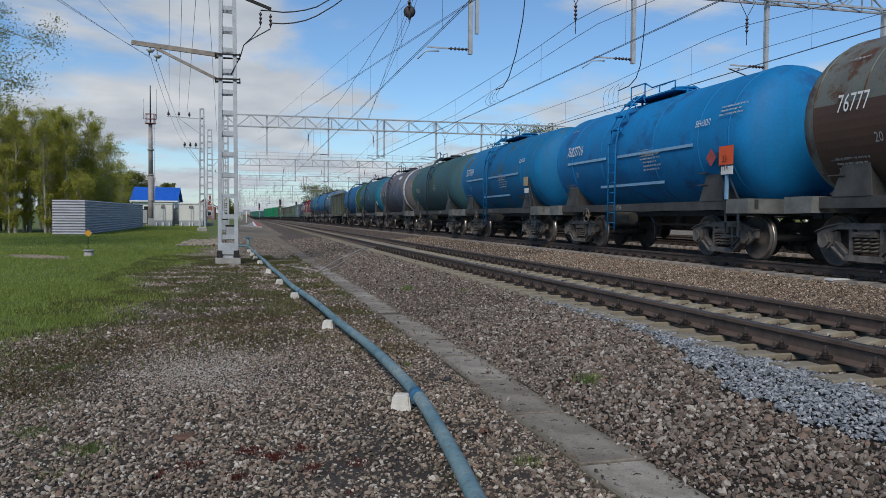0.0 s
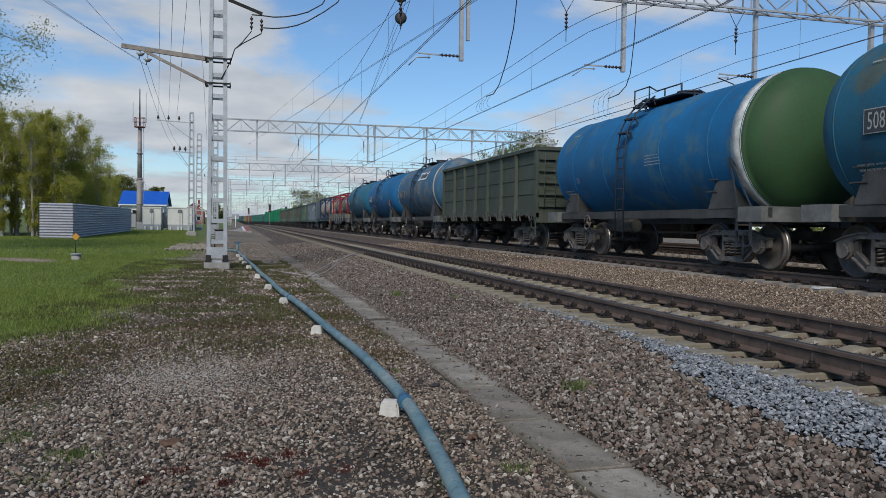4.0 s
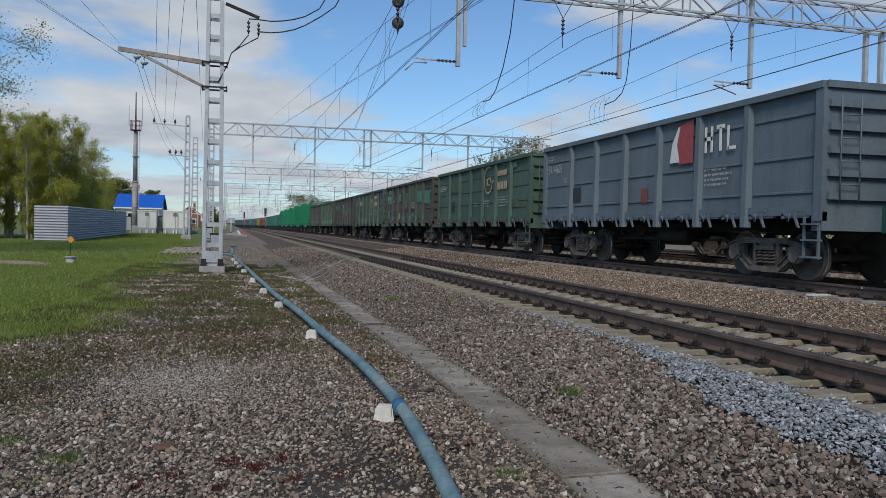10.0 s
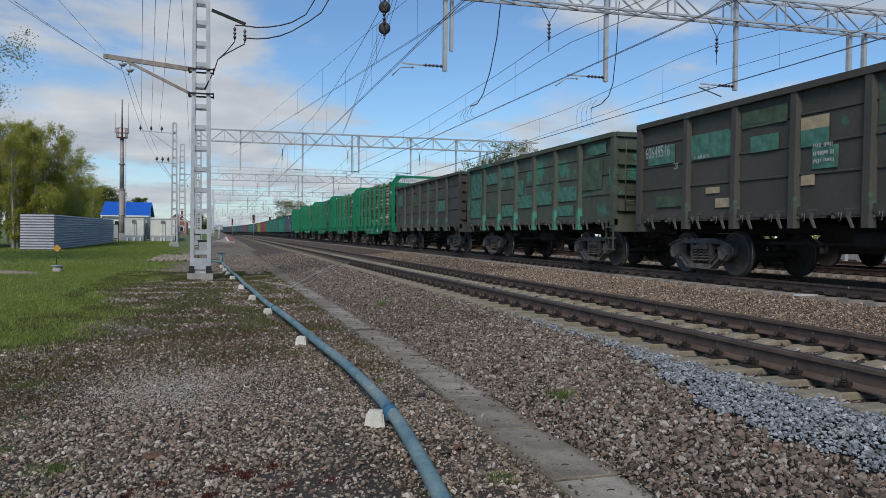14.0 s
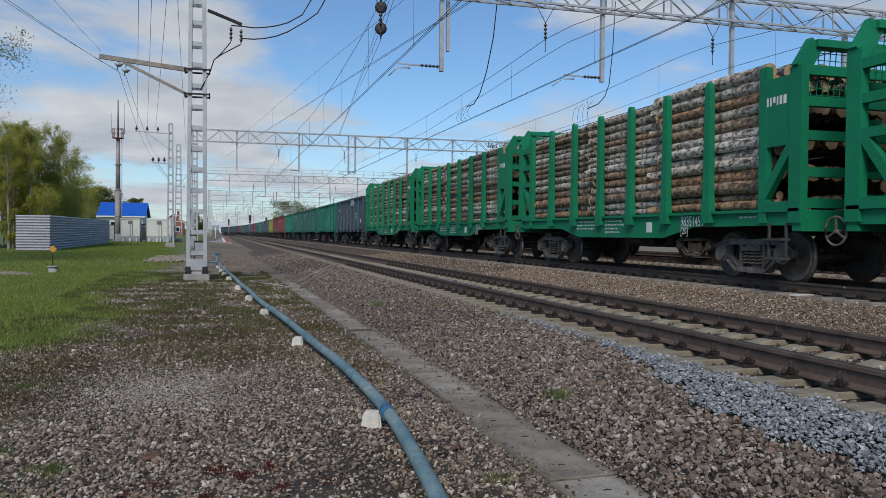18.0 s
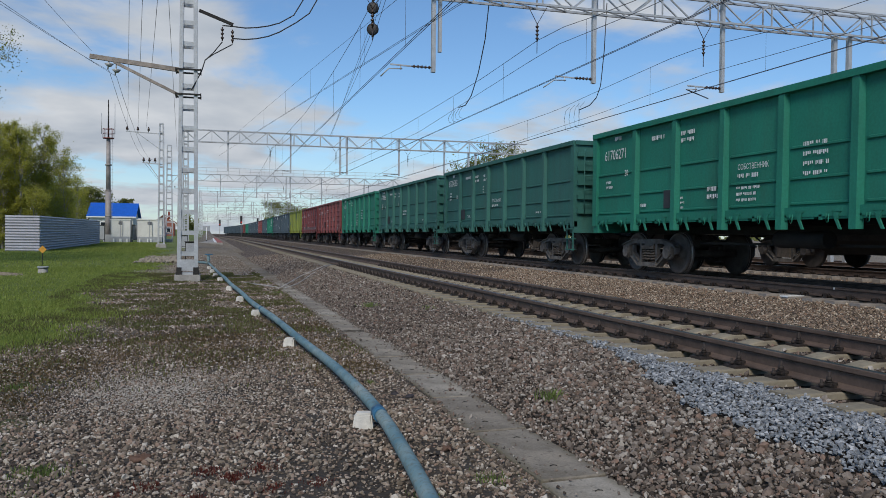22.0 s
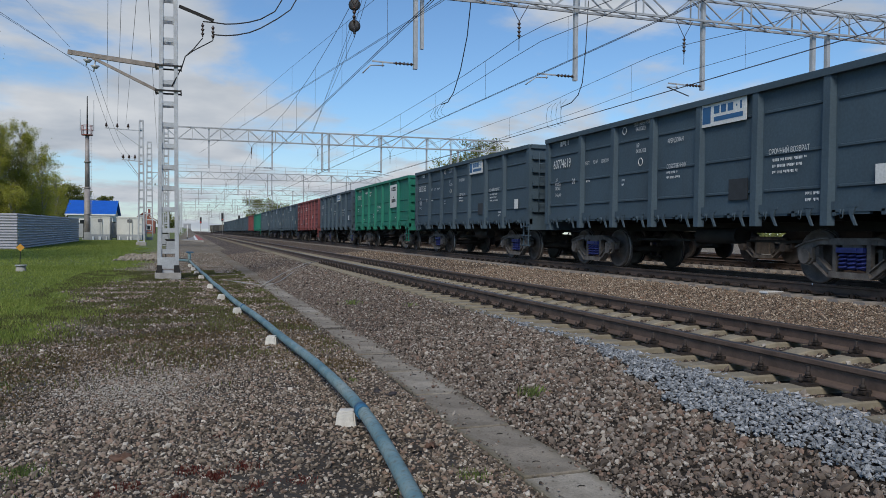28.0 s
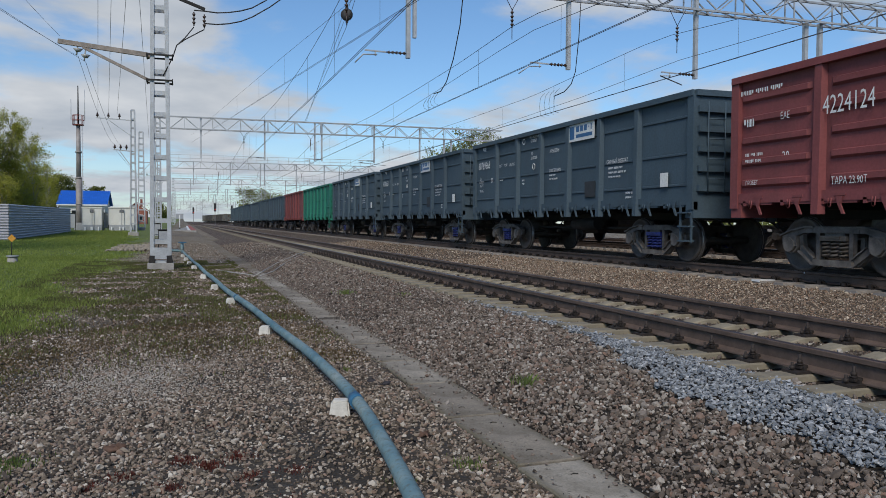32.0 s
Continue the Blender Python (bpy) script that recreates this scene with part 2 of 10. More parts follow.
def tube(bm, pts, r, seg=8, mi=0):
    """A round tube along a line of points."""
    pts = [Vector(p) for p in pts]
    rings = []
    for i, p in enumerate(pts):
        d, a, b = frame_of(pts[max(0, i - 1)], pts[min(len(pts) - 1, i + 1)])
        rings.append([bm.verts.new(p + (a * math.cos(t) + b * math.sin(t)) * r) for t in [k * 2 * math.pi / seg for k in range(seg)]])
    for u, v in zip(rings, rings[1:]):
        for i in range(seg):
            f = bm.faces.new((u[i], u[i - 1], v[i - 1], v[i]))
            f.material_index, f.smooth = mi, True
    bm.faces.new(rings[0]).material_index = mi
    bm.faces.new(rings[-1][::-1]).material_index = mi


def lathe(bm, profile, axis="y", seg=32, centre=(0, 0, 0), mi=0, flat=False):
    """A body turned round an axis; profile: (along, radius)."""
    c = Vector(centre)
    rings = []
    for s, r in profile:
        ring = []
        for k in range(seg):
            t = 2 * math.pi * k / seg
            u, v = r * math.cos(t), r * math.sin(t)
            p = {"y": (u, s, v), "x": (s, u, v), "z": (u, v, s)}[axis]
            ring.append(bm.verts.new(c + Vector(p)))
        rings.append(ring)
    flip = axis == "y"
    for a, b in zip(rings, rings[1:]):
        for i in range(seg):
            q = (a[i - 1], a[i], b[i], b[i - 1])
            f = bm.faces.new(q[::-1] if flip else q)
            f.material_index, f.smooth = mi, not flat
    bm.faces.new(rings[0] if flip else rings[0][::-1]).material_index = mi
    bm.faces.new(rings[-1][::-1] if flip else rings[-1]).material_index = mi


def slab_poly(bm, pts, x0, x1, mi=0):
    """A plate with the outline pts in (y, z), from x0 to x1."""
    A = [bm.verts.new((x0, y, z)) for y, z in pts]
    B = [bm.verts.new((x1, y, z)) for y, z in pts]
    n = len(pts)
    bm.faces.new(A[::-1]).material_index = mi
    bm.faces.new(B).material_index = mi
    for i in range(n):
        bm.faces.new((A[i - 1], A[i], B[i], B[i - 1])).material_index = mi
    bmesh.ops.recalc_face_normals(bm, faces=bm.faces[:])


def lift(y):
    """The ground beside the line rises gently with distance."""
    return max(0.0, 0.005 * (y - 30))


def bend(y):
    """Far off the line swings gently to the left."""
    return -max(0.0, y - 190.0) ** 2 / 5000.0


# ---- ground and track ----
TRACKS = ((5.55, 0.47), (11.30, 0.62), (17.9, 0.62), (23.6, 0.60))
Y0, Y1 = -40.0, 900.0


@lru_cache(None)
def ground_material():
    m, nt, b = nodes_of("gravelly_earth_and_turf")
    tc = nt.nodes.new("ShaderNodeTexCoord")
    sep = nt.nodes.new("ShaderNodeSeparateXYZ")
    nt.links.new(tc.outputs["Object"], sep.inputs[0])
    fine = noise_node(nt, 30, 5, 0.7)
    broad = noise_node(nt, 0.7, 6, 0.6)
    vor = nt.nodes.new("ShaderNodeTexVoronoi")
    vor.inputs["Scale"].default_value = 34
    nt.links.new(tc.outputs["Object"], vor.inputs["Vector"])
    stone = ramp(nt, vor.outputs["Color"], [(0.0, (0.09, 0.073, 0.055)), (0.5, (0.20, 0.168, 0.13)), (1.0, (0.36, 0.31, 0.25))]).outputs[0]
    earth = ramp(nt, fine.outputs[0], [(0.3, (0.09, 0.072, 0.045)), (0.7, (0.21, 0.172, 0.115))]).outputs[0]
    gm = ramp(nt, broad.outputs[0], [(0.40, (0, 0, 0)), (0.58, (1, 1, 1))]).outputs[0]
    gravel = mixer(nt, gm, earth, stone)
    # shade between the near shoulder's loose stones, painted into the ground colour
    gap_shade = nt.nodes.new("ShaderNodeMapRange")
    gap_shade.inputs[1].default_value, gap_shade.inputs[2].default_value = 17.0, 9.0
    nt.links.new(sep.outputs[1], gap_shade.inputs[0])
    gravel = mixer(nt, gap_shade.outputs[0], gravel, mixer(nt, gm, (0.026, 0.02, 0.014), (0.05, 0.041, 0.032)))
    turf = ramp(nt, fine.outputs[0], [(0.3, (0.075, 0.105, 0.022)), (0.7, (0.15, 0.19, 0.045))]).outputs[0]
    # the turf's uneven edge runs along the line
    wob = nt.nodes.new("ShaderNodeMath")
    wob.operation = "MULTIPLY_ADD"
    wob.inputs[1].default_value = 2.4
    nt.links.new(broad.outputs[0], wob.inputs[0])
    nt.links.new(sep.outputs[0], wob.inputs[2])
    edge = nt.nodes.new("ShaderNodeMapRange")
    edge.inputs[1].default_value, edge.inputs[2].default_value = -0.1, -1.3
    nt.links.new(wob.outputs[0], edge.inputs[0])
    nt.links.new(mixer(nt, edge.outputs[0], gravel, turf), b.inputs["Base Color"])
    b.inputs["Roughness"].default_value = 0.95
    bump(nt, b, vor.outputs["Distance"], 0.8, 0.02)
    return m


@lru_cache(None)
def ballast_material(name="crushed_stone_ballast", tint=(1, 1, 1), island=True):
    m, nt, b = nodes_of(name)
    g = nt.nodes.new("ShaderNodeNewGeometry")
    stops = [(0.0, (0.04, 0.032, 0.027)), (0.22, (0.115, 0.092, 0.075)), (0.45, (0.19, 0.156, 0.13)), (0.58, (0.225, 0.15, 0.115)), (0.7, (0.21, 0.175, 0.15)), (0.86, (0.30, 0.262, 0.225)), (1.0, (0.47, 0.43, 0.38))]
    if name.startswith("fresh"):
        stops = [(0.0, (0.15, 0.165, 0.185)), (0.5, (0.26, 0.28, 0.305)), (0.9, (0.37, 0.39, 0.415)), (1.0, (0.52, 0.53, 0.55))]
    stops = [(p, tuple(a * k for a, k in zip(c, tint))) for p, c in stops]
    if island:
        c = ramp(nt, g.outputs["Random Per Island"], stops).outputs[0]
    else:
        v = nt.nodes.new("ShaderNodeTexVoronoi")
        v.inputs["Scale"].default_value = 27
        tc = nt.nodes.new("ShaderNodeTexCoord")
        nt.links.new(tc.outputs["Object"], v.inputs["Vector"])
        c = ramp(nt, v.outputs["Color"], stops).outputs[0]
        # crevices between the drawn stones are shaded in the colour itself
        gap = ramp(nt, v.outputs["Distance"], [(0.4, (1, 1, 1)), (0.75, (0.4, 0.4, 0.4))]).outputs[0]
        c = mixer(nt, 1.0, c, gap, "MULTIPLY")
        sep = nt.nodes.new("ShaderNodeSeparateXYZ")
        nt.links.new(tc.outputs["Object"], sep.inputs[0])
        # shade between the near slope's stones, painted into the bed colour
        gap_shade = nt.nodes.new("ShaderNodeMapRange")
        gap_shade.inputs[1].default_value, gap_shade.inputs[2].default_value = 13.0, 9.5
        nt.links.new(sep.outputs[1], gap_shade.inputs[0])
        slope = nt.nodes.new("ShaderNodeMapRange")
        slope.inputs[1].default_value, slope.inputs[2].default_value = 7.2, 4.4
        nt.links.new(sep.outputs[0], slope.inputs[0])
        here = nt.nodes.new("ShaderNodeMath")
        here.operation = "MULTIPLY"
        nt.links.new(gap_shade.outputs[0], here.inputs[0])
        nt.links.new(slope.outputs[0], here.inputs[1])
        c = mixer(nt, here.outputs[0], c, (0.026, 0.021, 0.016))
        bump(nt, b, v.outputs["Distance"], 1.0, 0.03)
    n = noise_node(nt, 40, 4)
    gr = ramp(nt, n.outputs[0], [(0.3, (0.72, 0.72, 0.72)), (0.7, (1, 1, 1))]).outputs[0]
    nt.links.new(mixer(nt, 1.0, c, gr, "MULTIPLY"), b.inputs["Base Color"])
    b.inputs["Roughness"].default_value = 0.9
    b.inputs["Specular IOR Level"].default_value = 0.25
    return m


def trough_x(y):
    """Centre of the cable trough."""
    return 2.15 - 0.0075 * y + 0.012 * math.sin(y * 0.9)


def ground_height(x, y):
    """The ballast bed's profile across the line, and the flat shoulder beside it."""
    f = trough_x(y) + 0.25
    pts = ((-400, 0.0), (f, 0.0), (f + 0.6, 0.12), (3.95, 0.235), (4.15, 0.222), (6.95, 0.222), (8.2, 0.24), (9.75, 0.37), (12.9, 0.37), (15, 0.28), (16.6, 0.34), (25, 0.32), (30, 0.1), (60, 0.0), (900, 0.0))
    for (a, za), (b, zb) in zip(pts, pts[1:]):
        if x <= b:
            z = za + (zb - za) * (x - a) / (b - a)
            break
    else:
        z = 0.0
    if x < 2.45:
        z += lift(y) * min(1.0, (2.45 - x) / 4.0)
    return z


def build_ground():
    xs = [-2500, -900, -400, -200, -90, -50, -30, -20, -14, -10, -8] + [-7 + 0.25 * i for i in range(37)] + [1.35 + 0.05 * i for i in range(21)] + [2.4, 2.45, 2.5, 2.55, 2.6, 2.7, 2.8, 2.9, 3.0, 3.1, 3.3, 3.6, 3.9, 4.1, 4.5, 5, 5.6, 6.3, 6.95, 7.4, 8.2, 8.9, 9.7, 11, 12.9, 15, 16.6, 19, 22, 25, 30, 40, 60, 120, 300, 900, 2500]
    ys = [-2500, -500, -120, -40, -15, -6] + [-4 + 0.25 * i for i in range(0, 100)] + [21 + i for i in range(0, 60)] + [85, 95, 110, 130, 160, 200, 260, 340, 450, 650, 900, 1400, 3000]
    xs = sorted(set(round(v, 3) for v in xs))
    verts, faces = [], []
    for y in ys:
        for x in xs:
            near = -8 < x < 2.4 and -4 < y < 40
            z = ground_height(x, y)
            if near:
                z += 0.022 * noise.noise((x * 0.9, y * 0.9, 0)) + 0.012 * noise.noise((x * 3.1, y * 3.1, 4))
            verts.append((x, y, z))
    n = len(xs)
    for j in range(len(ys) - 1):
        for i in range(n - 1):
            a = j * n + i
            faces.append((a, a + 1, a + n + 1, a + n))
    me = bpy.data.meshes.new("ground")
    me.from_pydata(verts, [], faces)
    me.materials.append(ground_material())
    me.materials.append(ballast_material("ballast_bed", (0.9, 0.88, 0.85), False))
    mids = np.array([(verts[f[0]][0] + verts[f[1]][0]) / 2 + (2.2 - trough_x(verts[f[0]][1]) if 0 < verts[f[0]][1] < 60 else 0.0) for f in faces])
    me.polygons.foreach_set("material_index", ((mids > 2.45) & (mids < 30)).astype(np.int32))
    me.shade_smooth()
    ob = new("ground", me)
    tagged(ob, "grass verge, gravel shoulder and grey stone ballast bed", "ground", kind="structure")


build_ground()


def rail_profile():
    """Half of a flat-bottomed rail, 0.18 high, head 0.075 wide; z from the top."""
    half = [(0.0375, -0.006), (0.0365, -0.040), (0.010, -0.052), (0.009, -0.140), (0.075, -0.168), (0.075, -0.180)]
    return [(0.030, 0.0)] + half + [(-x, z) for x, z in half[::-1]] + [(-0.030, 0.0)]


def build_track(i, x, z):
    t = thing("track_%d" % (i + 1), "railway track of steel rails on concrete sleepers in ballast", "railway track", kind="structure")
    prof = rail_profile()
    for s in (-1, 1):
        bm = bmesh.new()
        ys = [Y0, 0, 15, 30, 60, 120, 190] + [190 + 20 * k for k in range(1, 26)]
        rings = [[bm.verts.new((x + bend(y) + s * 0.7975 + px, y, z + pz)) for px, pz in prof] for y in ys]
        n = len(prof)
        for a, b in zip(rings, rings[1:]):
            for k in range(n):
                f = bm.faces.new((a[k - 1], a[k], b[k], b[k - 1]))
                f.material_index = 1 if k in (0,) else 0
        bmesh.ops.recalc_face_normals(bm, faces=bm.faces[:])
        top = M_TREAD if i in (1,) else M_RAILTOP
        part("rail", bm, [M_RUSTRAIL, top], t)
    return t


track_roots = [build_track(i, x, z) for i, (x, z) in enumerate(TRACKS)]


# ---- overhead line ----
def truss_beam(bm, x0, x1, y, z0, z1, depth=0.45, pitch=1.1, r=0.045):
    """Four chords with zig-zag lacing on all sides."""
    for yy in (y - depth / 2, y + depth / 2):
        for z in (z0, z1):
            bar(bm, (x0, yy, z), (x1, yy, z), 0.075, 0.075)
    n = max(2, round((x1 - x0) / pitch))
    st = (x1 - x0) / n
    for k in range(n):
        a, b = x0 + k * st, x0 + (k + 1) * st
        for yy in (y - depth / 2, y + depth / 2):
            lo, hi = (z0, z1) if k % 2 else (z1, z0)
            bar(bm, (a, yy, lo), (b, yy, hi), r, r)
            if k % 2 == 0:
                bar(bm, (a, yy, z0), (a, yy, z1), r, r)
        for z in (z0, z1):
            bar(bm, (a, y - depth / 2, z), (b, y + depth / 2, z), r * 0.8, r * 0.8)


def lattice_leg(bm, x, y, z0, z1, w0, w1, step=0.62, d0=None, d1=None, mi=0):
    """A tapered four-legged column of angle irons with flat battens."""
    d0, d1 = d0 or w0, d1 or w1
    for sx in (-1, 1):
        for sy in (-1, 1):
            bar(bm, (x + sx * w0 / 2, y + sy * d0 / 2, z0), (x + sx * w1 / 2, y + sy * d1 / 2, z1), 0.11, 0.11, mi)
    n = int((z1 - z0) / step)
    for k in range(n + 1):
        f = k / n
        z = z0 + (z1 - z0) * f
        w, d = w0 + (w1 - w0) * f, d0 + (d1 - d0) * f
        for s in (-1, 1):
            bar(bm, (x - w / 2, y + s * d / 2, z), (x + w / 2, y + s * d / 2, z), 0.03, 0.13, mi)
            bar(bm, (x + s * w / 2, y - d / 2, z), (x + s * w / 2, y + d / 2, z), 0.03, 0.13, mi)


def insulator(bm, p0, p1, r=0.055, sheds=3, mi=0):
    p0, p1 = Vector(p0), Vector(p1)
    rod(bm, p0, p1, r * 0.35, 6, mi=mi)
    for k in range(sheds):
        c = p0.lerp(p1, (k + 0.7) / (sheds + 0.4))
        d = (p1 - p0).normalized() * 0.03
        rod(bm, c - d, c + d, r, 8, r * 0.55, mi=mi)


HANGERS = ((7.05, 0), (12.9, 1), (18.15, 2))
FAR_HANGERS = ((6.76, 0), (11.74, 1), (16.52, 2))


def portal(y, x0, x1, z0, z1, rail_on=False, hangers=HANGERS, near=False, leg=True):
    p = thing("overhead_gantry", "grey lattice steel gantry carrying the overhead wires across the tracks", "gantry", "gantries over the line", at=(bend(y), y, 0))
    bm = bmesh.new()
    truss_beam(bm, x0, x1, 0, z0, z1, 0.5 if near else 0.45, 1.15)
    part("beam", bm, M_STEEL, p)
    if leg:
        bm = bmesh.new()
        lattice_leg(bm, x0 + 0.2, 0, lift(y), z1, 0.45, 0.35)
        part("leg", bm, M_STEEL, p)
    for xx in (23.2, 23.9):
        bm = bmesh.new()
        bar(bm, (xx, 0, 0.3), (xx, 0, z0), 0.16, 0.16)
        part("leg", bm, M_STEEL, p)
    if rail_on:
        bm = bmesh.new()
        for zz in (z1 + 0.5, z1 + 1.0):
            bar(bm, (x0, 0.25, zz), (x1, 0.25, zz), 0.04, 0.04)
        k = x0
        while k <= x1:
            bar(bm, (k, 0.25, z1), (k, 0.25, z1 + 1.0), 0.04, 0.04)
            k += 1.6
        part("handrail", bm, M_STEEL, p)
    if not near:
        for hx in (1.45, 11.12, 20.83):
            bm = bmesh.new()
            bar(bm, (hx, 0, 6.85), (hx, 0, z1), 0.13, 0.15)
            part("hanger_post", bm, M_STEEL, p)
    for hx, ti in hangers:
        tx, tz = TRACKS[ti]
        bm = bmesh.new()
        bar(bm, (hx, 0, 6.85), (hx, 0, z1), 0.13, 0.15)
        h = part("hanger_post", bm, M_STEEL, p)
        arm = bmesh.new()
        bar(arm, (hx - 0.75, 0, 7.0), (hx - 1.45, 0, 7.02), 0.045, 0.045)
        rod(arm, (hx - 1.1, 0, 7.0), (hx - 1.1, 0, 6.86), 0.02, 6)
        tube(arm, [(hx - 1.05, 0, 6.9), (hx - 1.5, 0.0, 6.88), (tx - 0.25, 0.1, 6.62)], 0.022, 6)
        part("registration_arm", arm, M_STEEL, h)
        ins = bmesh.new()
        insulator(ins, (hx - 0.05, 0, 7.0), (hx - 0.75, 0, 7.0), 0.06, 5)
        part("insulator", ins, M_INSUL, h)
        ins = bmesh.new()
        insulator(ins, (tx - 0.55, 0, 8.75), (tx - 0.55, 0, 8.15), 0.07, 4)
        for e in (-0.35, 0.35):
            rod(ins, (tx - 0.55, 0, 8.75), (tx - 0.55 + e, 0, z0), 0.012, 5)
        rod(ins, (tx - 0.55, 0, 8.15), (tx - 0.55, 0, 7.75), 0.014, 5)
        part("insulator", ins, M_INSUL, p)
    return p


GANTRY_Y = (25.3, 70.6, 123.0, 172.0, 224.0, 276.0, 330.0, 390.0, 455.0)
for k, gy in enumerate(GANTRY_Y):
    portal(gy, -0.75 if k == 0 else -2.2, 34.0 if k == 0 else 29.0, 9.35 if k == 0 else 9.25, 10.25, k in (2, 3), hangers=FAR_HANGERS if k else HANGERS, near=(k == 0), leg=k > 0)


def line_pole():
    """The near lattice mast with its feeder arm."""
    x, y = -0.65, 25.3
    p = thing("catenary_mast", "silver-painted lattice steel mast on a concrete block with a feeder arm", "mast", at=(x, y, 0))
    bm = bmesh.new()
    box(bm, -0.37, 0.37, -0.4, 0.4, -0.2, 0.2)
    part("foundation", bm, M_CONCRETE, p, "pale concrete foundation block")
    bm = bmesh.new()
    lattice_leg(bm, 0, 0, 0.2, 10.3, 0.50, 0.36, 0.62, 0.5, 0.36)
    part("column", bm, M_STEEL, p)
    return p


line_pole()


def catenary(x, ys, z_sup, z_contact, sag=0.9, droppers=7, name="contact_line", near=()):
    t = thing(name, "thin dark contact wire hung by droppers from a messenger wire", "overhead wire", "contact lines")
    bm = bmesh.new()
    bm2 = bmesh.new()
    drop = None
    run = []
    for a, b in zip(ys, ys[1:]):
        z = lambda f: z_sup - sag * 4 * f * (1 - f)
        if near and a < 60:
            # spans by the near gantry hang by their own run of heights
            z = lambda f: float(np.interp(a + (b - a) * f, [p[0] for p in near], [p[1] for p in near]))
        run += [(x + bend(a + (b - a) * f), a + (b - a) * f, z(f)) for f in [k / 24 for k in range(24)]]
        for k in range(droppers):
            f = (k + 0.5) / droppers
            if drop is None:
                bm3 = bmesh.new()
                rod(bm3, (0, 0, 0), (0, 0, 1), 0.005, 4, caps=False)
                drop = part("dropper", bm3, M_WIRE, t)
                o = drop
            else:
                o = again(drop, t)
            o.matrix_basis = Matrix.Translation((x + bend(a + (b - a) * f), a + (b - a) * f, z_contact)) @ Matrix.Diagonal((1, 1, max(0.05, z(f) - z_contact), 1))
    tube(bm, run, 0.010, 5)
    for dx in (-0.03, 0.03):
        tube(bm2, [(x + dx + bend(yy), yy, z_contact) for yy in [ys[0], 60.0, 190.0] + [190.0 + 20 * k for k in range(1, 14)]], 0.009, 5)
    part("messenger_wire", bm, M_WIRE, t)
    part("contact_wire", bm2, M_WIRE, t)
    return t


WY = (-27.0,) + GANTRY_Y
catenary(5.2, WY, 8.9, 6.72, 0.7, near=((-27, 9.6), (10, 9.5), (22, 9.35), (27.6, 9.19), (29.6, 8.97), (36.3, 8.6), (45.7, 8.4), (55.9, 8.6), (70.6, 8.9)))
catenary(10.75, WY, 8.25, 6.62, 0.95, near=((-27, 8.2), (0, 7.2), (10, 7.3), (19.6, 7.76), (24.2, 8.23), (27.4, 8.1), (30.9, 7.97), (37.5, 7.87), (46.6, 7.8), (70.6, 8.25)))
catenary(17.1, WY, 8.3, 6.85, 0.6, near=((-27, 8.3), (0, 7.6), (20.8, 8.03), (26.0, 8.45), (33.9, 8.15), (37.5, 7.97), (48.8, 8.0), (70.6, 8.3)))


# ---- left of the line: fence, cabins, mast ----
M_FENCE = plain("galvanised_corrugated_sheet", (0.36, 0.365, 0.415), 0.5, 0.0, 0.10, 1.5)


def build_fence():
    f = thing("corrugated_fence", "grey galvanised corrugated sheet fence along the grass", "fence")
    a, b, c = Vector((-12.75, 57.2, 0)), Vector((-10.67, 57.0, 0)), Vector((-10.75, 87.0, 0))
    for p, q, n in ((a, b, 1), (b, c, 14)):
        for k in range(n):
            u, v = p.lerp(q, k / n), p.lerp(q, (k + 1) / n)
            bm = bmesh.new()
            rows = 13
            h = 2.36
            nrm = Vector((v.y - u.y, -(v.x - u.x), 0)).normalized()
            pr = []
            for j in range(rows * 4 + 1):
                z = h * j / (rows * 4)
                o = 0.035 * (-1, -0.7, 1, 0.7)[j % 4]
                pr.append((o, z))
            A = [bm.verts.new(u + nrm * o + Vector((0, 0, lift(u.y) + z))) for o, z in pr]
            B = [bm.verts.new(v + nrm * o + Vector((0, 0, lift(v.y) + z))) for o, z in pr]
            for j in range(len(pr) - 1):
                bm.faces.new((A[j], B[j], B[j + 1], A[j + 1]))
            bm.normal_update()
            bmesh.ops.solidify(bm, geom=bm.faces[:], thickness=0.006)
            part("sheet_panel", bm, M_FENCE, f)


build_fence()


